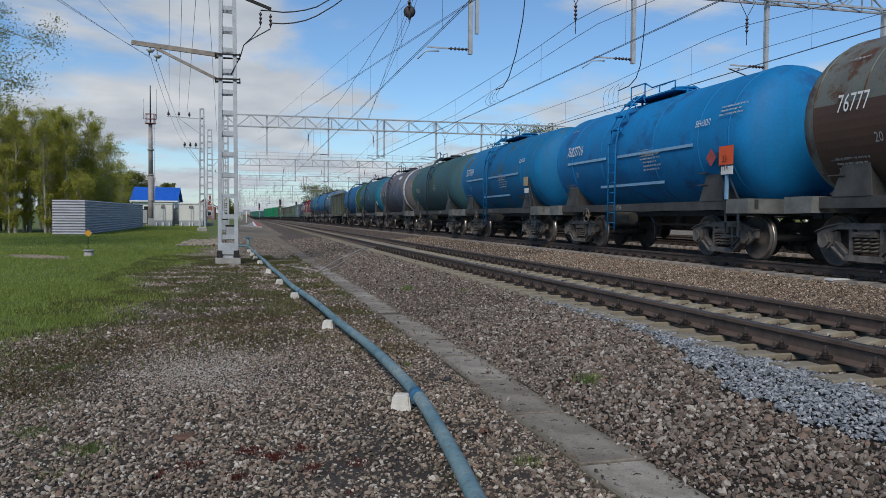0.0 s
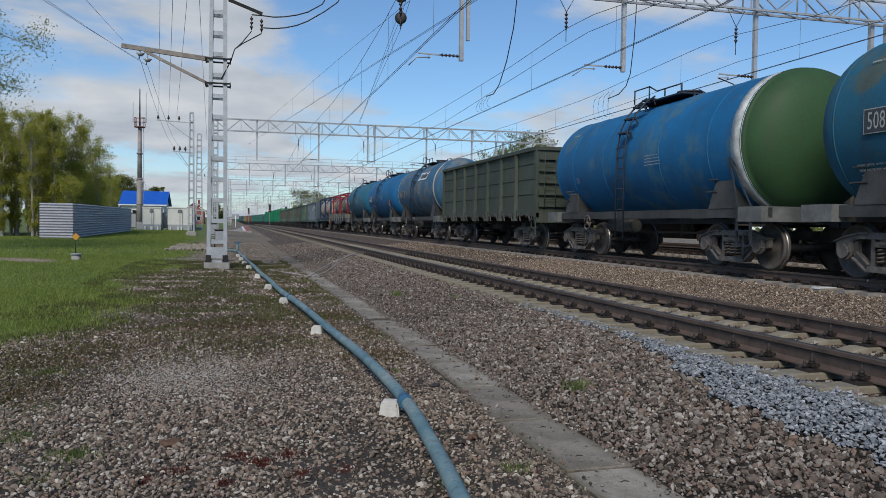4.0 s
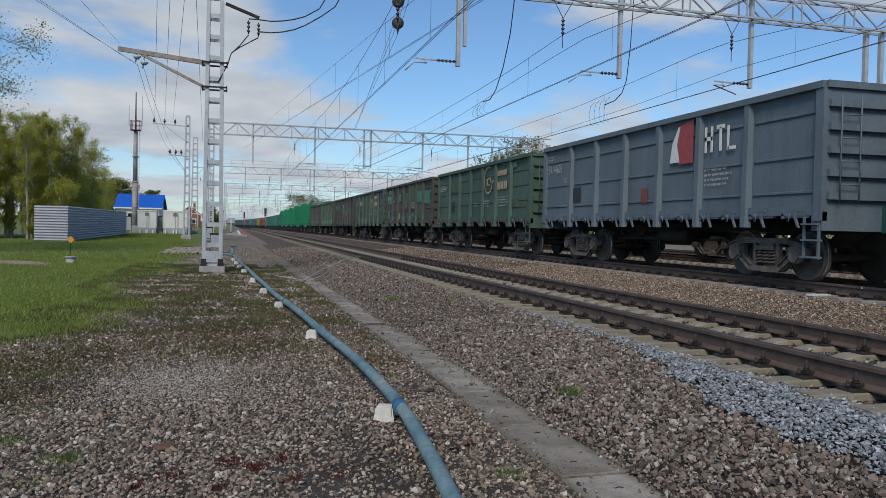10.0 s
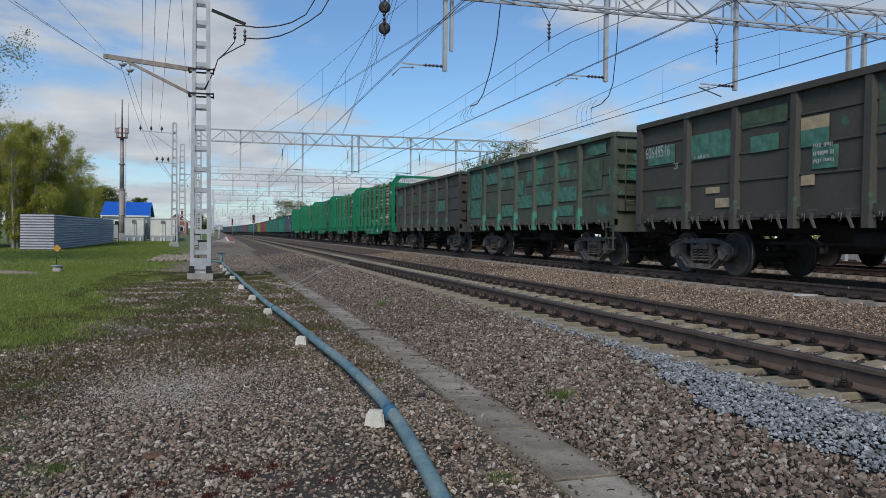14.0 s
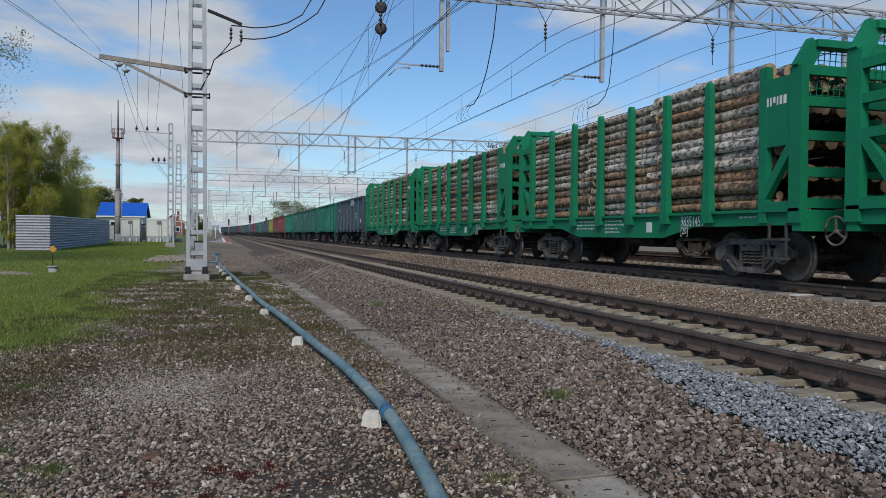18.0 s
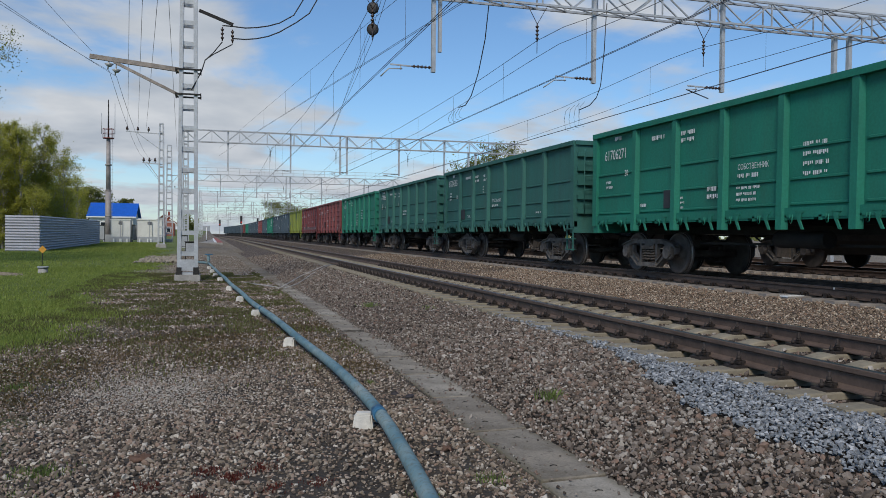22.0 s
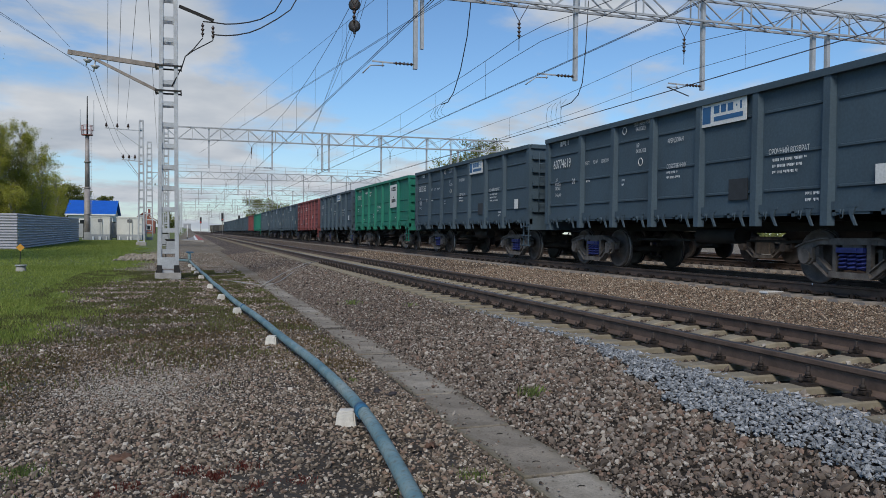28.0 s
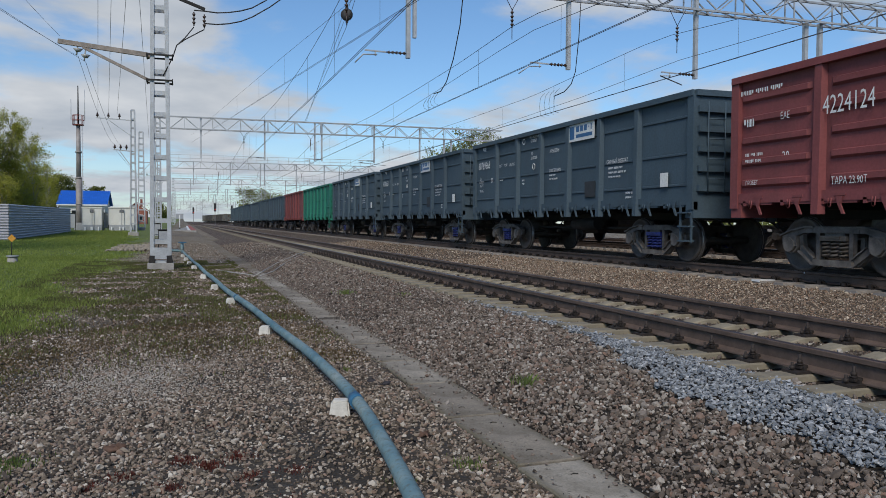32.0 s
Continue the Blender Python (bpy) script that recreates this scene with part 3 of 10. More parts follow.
# ---- masts, cabins and houses beside the line ----
def mast_fittings():
    x, y = -0.65, 25.3
    p = [o for o in scene.objects if o.name == "catenary_mast"][0]
    bm = bmesh.new()
    bar(bm, (-0.22, -0.1, 6.36), (-2.75, -0.1, 6.60), 0.10, 0.13)
    part("feeder_arm", bm, M_RUSTARM, p, "rust-brown steel feeder arm")
    bm = bmesh.new()
    bar(bm, (-0.28, -0.1, 5.62), (-2.1, -0.1, 6.48), 0.08, 0.08)
    part("arm_brace", bm, M_RUSTARM, p)
    for dx, dz in ((-2.22, 6.36), (-2.02, 6.2)):
        bm = bmesh.new()
        rod(bm, (dx, -0.1, dz + 0.2), (dx - 0.04, -0.1, dz - 0.12), 0.02, 6)
        rod(bm, (dx, -0.1, dz + 0.05), (dx, -0.1, dz - 0.03), 0.13, 12, 0.06)
        part("insulator", bm, M_INSGREY, p)
    bm = bmesh.new()
    for sz in (5.62, 6.36):
        for s in (-1, 1):
            bar(bm, (-0.36, s * 0.3, sz), (0.36, s * 0.3, sz), 0.03, 0.05)
        bar(bm, (-0.36, -0.3, sz), (-0.36, 0.3, sz), 0.03, 0.09)
        bar(bm, (0.36, -0.3, sz), (0.36, 0.3, sz), 0.03, 0.09)
    part("clamp", bm, M_DARK, p)
    bm = bmesh.new()
    bar(bm, (0.3, -0.1, 8.2), (1.3, -0.1, 7.85), 0.06, 0.09)
    part("bracket", bm, M_DARK, p)
    for dx, z in ((0.98, 7.75), (1.28, 7.7)):
        bm = bmesh.new()
        insulator(bm, (dx, -0.1, z), (dx, -0.1, z - 0.42), 0.055, 3)
        part("insulator", bm, M_INSUL, p)
    for sx in (-1, 1):
        for sy in (-1, 1):
            bm = bmesh.new()
            box(bm, sx * 0.25 - 0.09, sx * 0.25 + 0.09, sy * 0.25 - 0.09, sy * 0.25 + 0.09, 0.2, 0.27)
            bar(bm, (sx * 0.25, sy * 0.25, 0.2), (sx * 0.24, sy * 0.24, 0.42), 0.15, 0.15)
            part("foot_plate", bm, M_DARK, p)
    bm = bmesh.new()
    box(bm, -0.2, 0.2, -0.31, -0.29, 0.32, 0.66)
    part("gusset_plate", bm, M_STEEL, p)
    # lead-down cables from the bracket to the column
    for z0, dx in ((7.2, 0.98), (7.15, 1.28)):
        bm = bmesh.new()
        tube(bm, [(dx, -0.1, z0 + 0.1), (0.72, -0.12, z0 - 0.25), (0.48, -0.15, 6.7), (0.38, -0.2, 6.35), (0.1, -0.3, 5.75)], 0.018, 6)
        part("lead_cable", bm, M_BLACK, p)


M_RUSTARM = plain("rust_brown_steel", (0.30, 0.26, 0.23), 0.75, 0.2, 0.3, 5.0)
M_INSGREY = plain("grey_porcelain", (0.35, 0.36, 0.36), 0.3, 0.0, 0.15, 8.0, 0.0)
M_BLACK = plain("black_rubber", (0.018, 0.018, 0.02), 0.6, 0.0, 0.3, 8.0, 0.0)
mast_fittings()


def feeder_pole(x, y, top, arms, w=0.42):
    z = lift(y)
    p = thing("feeder_mast", "slim silver lattice mast with cross arms", "mast", "feeder masts", at=(x, y, z))
    bm = bmesh.new()
    lattice_leg(bm, 0, 0, 0.3, top - z, w, w * 0.6, 0.7)
    part("column", bm, M_STEEL, p)
    bm = bmesh.new()
    box(bm, -0.4, 0.4, -0.4, 0.4, -0.2, 0.3)
    part("foundation", bm, M_CONCRETE, p)
    for zz, reach, pins in arms:
        bm = bmesh.new()
        bar(bm, (0.1, 0, zz - z), (-reach, 0, zz - z + 0.12), 0.08, 0.08)
        bar(bm, (-0.1, 0, zz - z - 1.3), (-reach * 0.7, 0, zz - z + 0.05), 0.06, 0.06)
        part("cross_arm", bm, M_STEEL, p)
        for k in range(pins):
            bm = bmesh.new()
            xx = -reach + 0.1 + k * reach * 0.3
            rod(bm, (xx, 0, zz - z + 0.1), (xx, 0, zz - z + 0.55), 0.03, 6)
            rod(bm, (xx, 0, zz - z + 0.25), (xx, 0, zz - z + 0.5), 0.11, 8, 0.06)
            part("pin_insulator", bm, M_INSUL, p)
    return p


feeder_pole(-3.95, 70.6, 10.6, ((9.75, 2.8, 3), (7.2, 1.5, 3)), 0.45)
feeder_pole(-4.7, 100.0, 11.9, ((8.3, -1.5, 1),), 0.75)
feeder_pole(-4.2, 150.0, 10.8, ((9.4, 2.0, 2),), 0.5)
feeder_pole(-3.4, 124.0, 10.4, ((7.6, -1.2, 1),), 0.55)

M_PANEL = plain("off_white_sandwich_panel", (0.68, 0.68, 0.64), 0.6, 0.0, 0.07, 1.2)
M_PLINTH = plain("grey_plinth_sheet", (0.34, 0.36, 0.38), 0.6, 0.0, 0.12, 2.0)
M_BLUEROOF = plain("blue_profiled_roof_sheet", (0.012, 0.14, 0.62), 0.6, 0.0, 0.12, 2.0)
M_GLASS = plain("dark_window_glass", (0.02, 0.025, 0.03), 0.08, 0.0, 0.2, 2.0, 0.0)


def cabin(x0, x1, y):
    z = lift(y) + 0.02
    c = thing("equipment_cabin", "white flat-roofed container cabin on a grey plinth", "cabin", "container cabins", at=((x0 + x1) / 2, y, z))
    h = (x1 - x0) / 2
    bm = bmesh.new()
    box(bm, -h, h, 0, 2.4, 0.62, 2.52)
    part("wall", bm, M_PANEL, c)
    bm = bmesh.new()
    box(bm, -h - 0.05, h + 0.05, -0.06, 2.46, 2.52, 2.64)
    part("roof", bm, M_PANEL, c)
    bm = bmesh.new()
    box(bm, -h + 0.02, h - 0.02, -0.03, 2.4, 0.0, 0.64)
    part("plinth", bm, M_PLINTH, c)
    n = 2
    for k in range(n + 1):
        xx = -h + 2 * h * k / n
        bm = bmesh.new()
        box(bm, xx - 0.035, xx + 0.035, -0.03, 0.0, 0.64, 2.52)
        part("corner_trim", bm, M_PLINTH, c)
    bm = bmesh.new()
    box(bm, -0.22, 0.22, -0.04, 0.02, 2.0, 2.36)
    win = part("vent_grille", bm, M_DARK, c)
    for k in range(5):
        bm = bmesh.new()
        box(bm, -0.2, 0.2, -0.06, -0.04, 2.03 + k * 0.065, 2.06 + k * 0.065)
        part("slat", bm, M_PLINTH, win)
    for k in range(4):
        xx = -h + 0.25 + k * (2 * h - 0.9) / 3 + (0.25 if k % 2 else 0)
        bm = bmesh.new()
        box(bm, xx, xx + 0.13, -0.25, -0.1, 0.0, 0.42)
        part("bollard", bm, M_WHITE, c)
    bm = bmesh.new()
    bar(bm, (h * 0.2, -0.08, 0.66), (h * 0.2, -0.08, 2.3), 0.04, 0.04)
    part("conduit", bm, M_PLINTH, c)
    return c


cabin(-10.7, -8.67, 96.0)
cabin(-8.0, -5.3, 96.5)


def blue_building():
    y, z = 120.0, lift(120)
    b = thing("blue_roofed_building", "white rendered building under a bright blue sheet roof", "building", at=(-13.2, y, z))
    bm = bmesh.new()
    box(bm, -3.0, 2.7, 0.3, 9.0, 0, 3.1)
    # gable that closes the end wall under the roof
    for xx in (2.69,):
        vs = [bm.verts.new(p) for p in ((xx, 0.3, 3.1), (xx, 9.0, 3.1), (xx, 4.65, 5.1))]
        bm.faces.new(vs)
    part("wall", bm, M_PANEL, b)
    bm = bmesh.new()
    for (ya, za), (yb, zb) in (((-0.1, 3.25), (4.65, 5.3)), ((4.65, 5.3), (9.4, 3.25))):
        vs = [bm.verts.new(p) for p in ((-3.4, ya, za), (3.1, ya, za), (3.1, yb, zb), (-3.4, yb, zb))]
        bm.faces.new(vs)
    bm.normal_update()
    bmesh.ops.solidify(bm, geom=bm.faces[:], thickness=0.08)
    r = part("roof", bm, M_BLUEROOF, b, "bright blue profiled sheet roof")
    for k in range(26):
        xx = -3.38 + k * 0.26
        bm = bmesh.new()
        bar(bm, (xx, -0.08, 3.31), (xx, 4.63, 5.35), 0.05, 0.04)
        part("roof_rib", bm, M_BLUEROOF, r)
    bm = bmesh.new()
    box(bm, -3.4, 3.1, -0.14, -0.1, 3.08, 3.26)
    part("fascia", bm, M_WHITE, b)
    for xx in (-1.6, 0.4):
        bm = bmesh.new()
        box(bm, xx, xx + 1.0, 0.22, 0.31, 1.3, 2.5)
        f = part("window_frame", bm, M_WHITE, b)
        bm = bmesh.new()
        box(bm, xx + 0.08, xx + 0.92, 0.2, 0.23, 1.38, 2.42)
        part("pane", bm, M_GLASS, f)
    bm = bmesh.new()
    bar(bm, (-0.4, -0.6, 2.75), (2.6, -1.6, 2.0), 0.9, 0.06)
    part("porch_roof", bm, M_PLINTH, b)


blue_building()


def radio_mast():
    y = 100.0
    z = lift(y)
    m = thing("radio_mast", "tall rusty-grey tubular radio mast with a railed platform", "mast", at=(-11.45, y, z))
    bm = bmesh.new()
    rod(bm, (0, 0, 0), (0, 0, 6.0), 0.36, 16, 0.32)
    rod(bm, (0, 0, 6.0), (0, 0, 12.1), 0.27, 16, 0.22)
    part("column", bm, M_MAST, m)
    bm = bmesh.new()
    rod(bm, (0, 0, 12.1), (0, 0, 16.6), 0.10, 10, 0.05)
    part("top_spar", bm, M_DARK, m)
    for zz in (3.0, 6.0, 9.0):
        bm = bmesh.new()
        rod(bm, (0, 0, zz - 0.08), (0, 0, zz + 0.08), 0.36, 16)
        part("flange", bm, M_MAST, m)
    bm = bmesh.new()
    rod(bm, (0, 0, 12.05), (0, 0, 12.15), 0.62, 12)
    for k in range(8):
        a = k * math.pi / 4
        rod(bm, (0.6 * math.cos(a), 0.6 * math.sin(a), 12.1), (0.6 * math.cos(a), 0.6 * math.sin(a), 13.2), 0.03, 5)
    for zz in (12.65, 13.2):
        tube(bm, [(0.6 * math.cos(k * math.pi / 6), 0.6 * math.sin(k * math.pi / 6), zz) for k in range(13)], 0.03, 5)
    part("platform", bm, M_REDOX, m, "red-oxide railed platform")
    for dx, h in ((-0.75, 15.0), (0.7, 16.2)):
        bm = bmesh.new()
        rod(bm, (dx, 0, 12.6), (dx, 0, h), 0.035, 6)
        part("whip_aerial", bm, M_STEEL, m)
    bm = bmesh.new()
    rod(bm, (0.42, -0.1, 0.3), (0.42, -0.1, 12.0), 0.03, 5)
    for k in range(30):
        rod(bm, (0.3, -0.1, 0.5 + k * 0.38), (0.55, -0.1, 0.5 + k * 0.38), 0.015, 4)
    part("rung_ladder", bm, M_STEEL, m)
    bm = bmesh.new()
    box(bm, -0.5, 0.5, -0.45, 0.5, -0.1, 0.85)
    part("base", bm, M_PLINTH, m)


M_MAST = plain("weathered_brown_grey_tube", (0.31, 0.285, 0.275), 0.7, 0.2, 0.25, 1.5)
M_REDOX = plain("red_oxide_paint", (0.22, 0.06, 0.045), 0.65, 0.0, 0.2, 4.0)
radio_mast()


def red_house():
    y, z = 190.0, lift(190) * 0.6
    h = thing("brick_house", "distant red brick station house with a tiled roof", "house", at=(-10.0, y, z))
    bm = bmesh.new()
    box(bm, -2.4, 2.2, 0, 6, 0, 3.2)
    vs = [bm.verts.new(p) for p in ((-2.4, 0, 3.2), (2.2, 0, 3.2), (-0.1, 0, 5.0))]
    bm.faces.new(vs)
    part("wall", bm, plain("red_brick", (0.28, 0.10, 0.07), 0.85, 0.0, 0.25, 3.0), h)
    bm = bmesh.new()
    for s in (-1, 1):
        vs = [bm.verts.new(p) for p in ((-0.1, -0.3, 5.15), (-0.1, 6.3, 5.15), (-0.1 + s * 2.8, 6.3, 3.05), (-0.1 + s * 2.8, -0.3, 3.05))]
        bm.faces.new(vs)
    bm.normal_update()
    bmesh.ops.solidify(bm, geom=bm.faces[:], thickness=0.1)
    part("roof", bm, M_REDOX, h)
    for xx in (-1.5, 0.5):
        bm = bmesh.new()
        box(bm, xx, xx + 0.9, -0.05, 0.05, 1.1, 2.4)
        f = part("window_frame", bm, M_WHITE, h)
        bm = bmesh.new()
        box(bm, xx + 0.1, xx + 0.8, -0.08, -0.05, 1.2, 2.3)
        part("pane", bm, M_GLASS, f)
    bm = bmesh.new()
    box(bm, 0.7, 1.2, 2, 2.5, 4.2, 5.9)
    part("chimney", bm, M_REDOX, h)


red_house()


def small_things():
    # yellow diamond marker on a stake
    s = thing("cable_marker", "small yellow diamond marker plate on a thin stake", "marker post", at=(-5.85, 31.6, lift(31.6)))
    bm = bmesh.new()
    rod(bm, (0, 0, -0.1), (0.03, 0, 0.78), 0.014, 6)
    part("stake", bm, M_DARK, s)
    bm = bmesh.new()
    r = 0.14
    A = [bm.verts.new((0.03 + a * r, -0.02, 0.80 + b * r)) for a, b in ((-1, 0), (0, -1), (1, 0), (0, 1))]
    B = [bm.verts.new((0.03 + a * r, -0.008, 0.80 + b * r)) for a, b in ((-1, 0), (0, -1), (1, 0), (0, 1))]
    bm.faces.new(A)
    bm.faces.new(B[::-1])
    for i in range(4):
        bm.faces.new((A[i - 1], B[i - 1], B[i], A[i]))
    part("diamond_plate", bm, plain("orange_yellow_enamel", (0.62, 0.30, 0.03), 0.45, 0.0, 0.12, 8.0, 0.0), s)
    # concrete well head
    w = thing("well_cover", "low grey concrete well head with a lid in the grass", "manhole", at=(-5.55, 30.2, lift(30.2)))
    bm = bmesh.new()
    lathe(bm, [(-0.1, 0.17), (0.0, 0.17), (0.20, 0.15), (0.20, 0.12)], "z", 16)
    part("collar", bm, M_CONCRETE, w)
    bm = bmesh.new()
    rod(bm, (0, 0, 0.2), (0, 0, 0.245), 0.19, 16)
    part("lid", bm, M_PLINTH, w)
    # relay cabinets behind the mast
    for x, y, ww, hh in ((-0.9, 41.0, 0.55, 0.95), (-1.9, 62.0, 0.6, 1.1), (-11.9, 97.5, 0.7, 1.9), (-8.34, 97.5, 0.5, 2.0)):
        c = thing("relay_cabinet", "small dark grey steel relay cabinet on legs", "cabinet", "relay cabinets", at=(x, y, lift(y)))
        bm = bmesh.new()
        box(bm, -ww / 2, ww / 2, 0, 0.4, 0.25, hh)
        b = part("case", bm, M_DARK, c)
        bm = bmesh.new()
        box(bm, -ww / 2 + 0.03, ww / 2 - 0.03, -0.02, 0.0, 0.3, hh - 0.05)
        part("door", bm, M_PLINTH, b)
        bm = bmesh.new()
        box(bm, -ww / 2 - 0.03, ww / 2 + 0.03, -0.05, 0.45, hh, hh + 0.04)
        part("lid", bm, M_DARK, c)
        for k in (-1, 1):
            bm = bmesh.new()
            box(bm, k * ww / 2 - 0.03, k * ww / 2 + 0.03, 0.15, 0.22, -0.05, 0.25)
            part("leg", bm, M_DARK, c)
    # far platform
    p = thing("platform", "low far platform with a pale top and a red edge", "platform", kind="structure")
    bm = bmesh.new()
    box(bm, -2.4, 1.5, 101, 250, 0.0, 0.34)
    part("platform_slab", bm, M_CONCRETE, p)
    bm = bmesh.new()
    box(bm, 0.85, 1.52, 101, 250, 0.344, 0.36)
    part("edge_strip", bm, plain("faded_red_edge_paint", (0.35, 0.10, 0.08), 0.8), p)
    bm = bmesh.new()
    box(bm, 0.5, 0.84, 101, 250, 0.344, 0.36)
    part("edge_line", bm, M_WHITE, p)
    # platform sign on a post
    s = thing("track_sign", "white board sign on a striped post by the platform", "sign", at=(-0.5, 118.0, 0.1))
    bm = bmesh.new()
    rod(bm, (0, 0, 0), (0, 0, 2.2), 0.06, 8)
    part("post", bm, M_WHITE, s)
    bm = bmesh.new()
    rod(bm, (0, 0, 0), (0, 0, 0.45), 0.068, 8)
    part("post_base", bm, M_BLACK, s)
    bm = bmesh.new()
    box(bm, -0.5, 0.5, -0.03, 0.03, 1.7, 2.4)
    part("board", bm, M_PLINTH, s)
    # far colour-light signals
    for x, y in ((8.4, 230.0), (14.6, 260.0), (3.4, 300.0)):
        g = thing("colour_light_signal", "black-headed colour light signal on a pale post", "signal", "line signals", at=(x, y, 0.3))
        bm = bmesh.new()
        rod(bm, (0, 0, 0), (0, 0, 5.0), 0.09, 8)
        part("post", bm, M_CONCRETE, g)
        bm = bmesh.new()
        box(bm, -0.3, 0.3, -0.15, 0.1, 3.9, 6.2)
        hd = part("head", bm, M_BLACK, g)
        bm = bmesh.new()
        rod(bm, (0, -0.3, 4.4), (0, -0.15, 4.4), 0.11, 10)
        part("lamp", bm, signal_red(), hd, "lit red lamp")


@lru_cache(None)
def signal_red():
    m, nt, b = nodes_of("lit_red_signal_lens")
    b.inputs["Base Color"].default_value = (0.5, 0.02, 0.02, 1)
    b.inputs["Emission Color"].default_value = (1, 0.05, 0.03, 1)
    b.inputs["Emission Strength"].default_value = 2.5
    return m


small_things()


# ---- water pipe, cable trough ----
@lru_cache(None)
def pipe_material():
    m, nt, b = nodes_of("faded_blue_pipe_paint")
    n1 = noise_node(nt, 2.2, 6, 0.65)
    n2 = noise_node(nt, 26, 5, 0.7)
    c = ramp(nt, n1.outputs[0], [(0.35, (0.065, 0.155, 0.20)), (0.5, (0.14, 0.235, 0.26)), (0.65, (0.24, 0.30, 0.295))]).outputs[0]
    d = ramp(nt, n2.outputs[0], [(0.50, (0, 0, 0)), (0.68, (1, 1, 1))]).outputs[0]
    nt.links.new(mixer(nt, d, c, (0.10, 0.11, 0.095)), b.inputs["Base Color"])
    b.inputs["Roughness"].default_value = 0.6
    bump(nt, b, n2.outputs[0], 0.25, 0.004)
    return m


PIPE = ((-0.45, -6.0), (0.62, 0.5), (0.85, 2.0), (1.06, 3.7), (1.17, 4.9), (1.22, 5.9), (1.21, 7.3), (1.17, 8.8), (1.05, 11.2), (0.89, 13.9), (0.74, 16.8), (0.60, 20.0), (0.42, 24.5), (0.2, 30.0), (-0.06, 36.4))


def pipe_x(y):
    for (xa, ya), (xb, yb) in zip(PIPE, PIPE[1:]):
        if y <= yb:
            return xa + (xb - xa) * (y - ya) / (yb - ya)
    return PIPE[-1][0]


def build_pipe():
    p = thing("water_pipe", "faded blue plastic water pipe laid on white blocks", "pipe")
    pts = []
    for k in range(len(PIPE) - 1):
        a = PIPE[max(0, k - 1)], PIPE[k], PIPE[k + 1], PIPE[min(len(PIPE) - 1, k + 2)]
        for j in range(4):
            t = j / 4
            f = lambda i: 0.5 * (2 * a[1][i] + (a[2][i] - a[0][i]) * t + (2 * a[0][i] - 5 * a[1][i] + 4 * a[2][i] - a[3][i]) * t * t + (3 * a[1][i] - a[0][i] - 3 * a[2][i] + a[3][i]) * t ** 3)
            pts.append((f(0), f(1), 0.125 + 0.6 * lift(f(1)) + 0.012 * math.sin(f(1) * 1.1)))
    pts.append((PIPE[-1][0], PIPE[-1][1], 0.14))
    bm = bmesh.new()
    tube(bm, pts, 0.047, 14)
    part("pipe_run", bm, pipe_material(), p)
    for y in (5.75, 14.2, 23.5):
        bm = bmesh.new()
        x = pipe_x(y)
        rod(bm, (pipe_x(y - 0.07), y - 0.07, 0.125), (pipe_x(y + 0.07), y + 0.07, 0.125), 0.054, 14)
        part("coupling", bm, plain("dark_blue_sleeve", (0.03, 0.13, 0.24), 0.55), p)
    bm = bmesh.new()
    tube(bm, [(-0.06, 36.4, 0.14), (-0.25, 36.5, 0.16), (-0.9, 36.3, 0.2)], 0.055, 10)
    rod(bm, (-0.06, 36.4, 0.05), (-0.06, 36.4, 0.5), 0.07, 8)
    part("elbow", bm, pipe_material(), p)
    bm = bmesh.new()
    tube(bm, [(-0.06, 36.4, 0.5), (-0.06, 36.25, 0.52), (-0.2, 36.4, 0.52), (-0.06, 36.55, 0.52), (0.1, 36.4, 0.52)], 0.03, 6)
    part("valve_wheel", bm, plain("dark_blue_sleeve", (0.03, 0.13, 0.24), 0.55), p)
    # blocks
    first = None
    rnd = random.Random(4)
    for y in (5.85, 10.3, 14.2, 17.3, 20.7, 25.0, 27.8, 30.4, 33.2):
        x = pipe_x(y) - 0.10
        m = Matrix.Translation((x, y, 0.6 * lift(y) - 0.015)) @ Matrix.Rotation(rnd.uniform(-0.5, 0.5), 4, "Z") @ Matrix.Rotation(rnd.uniform(-0.06, 0.06), 4, "X")
        if first is None:
            bm = bmesh.new()
            box(bm, -0.083, 0.075, -0.066, 0.066, 0, 0.132)
            bmesh.ops.bevel(bm, geom=bm.edges[:], offset=0.018, segments=2, affect="EDGES")
            for v in bm.verts:
                if v.co.z > 0.1:
                    v.co.x *= 0.86
                    v.co.y *= 0.86
                v.co += Vector([rnd.uniform(-0.004, 0.004) for _ in range(3)])
            first = single("support_block", bm, M_WHITEBLOCK, "chipped whitewashed concrete block under the blue pipe", "block", "pipe supports")
            first.matrix_basis = m
        else:
            copy_thing(first, m)


M_WHITEBLOCK = plain("chipped_whitewash", (0.62, 0.60, 0.55), 0.9, 0.0, 0.16, 14.0, 0.4)
build_pipe()


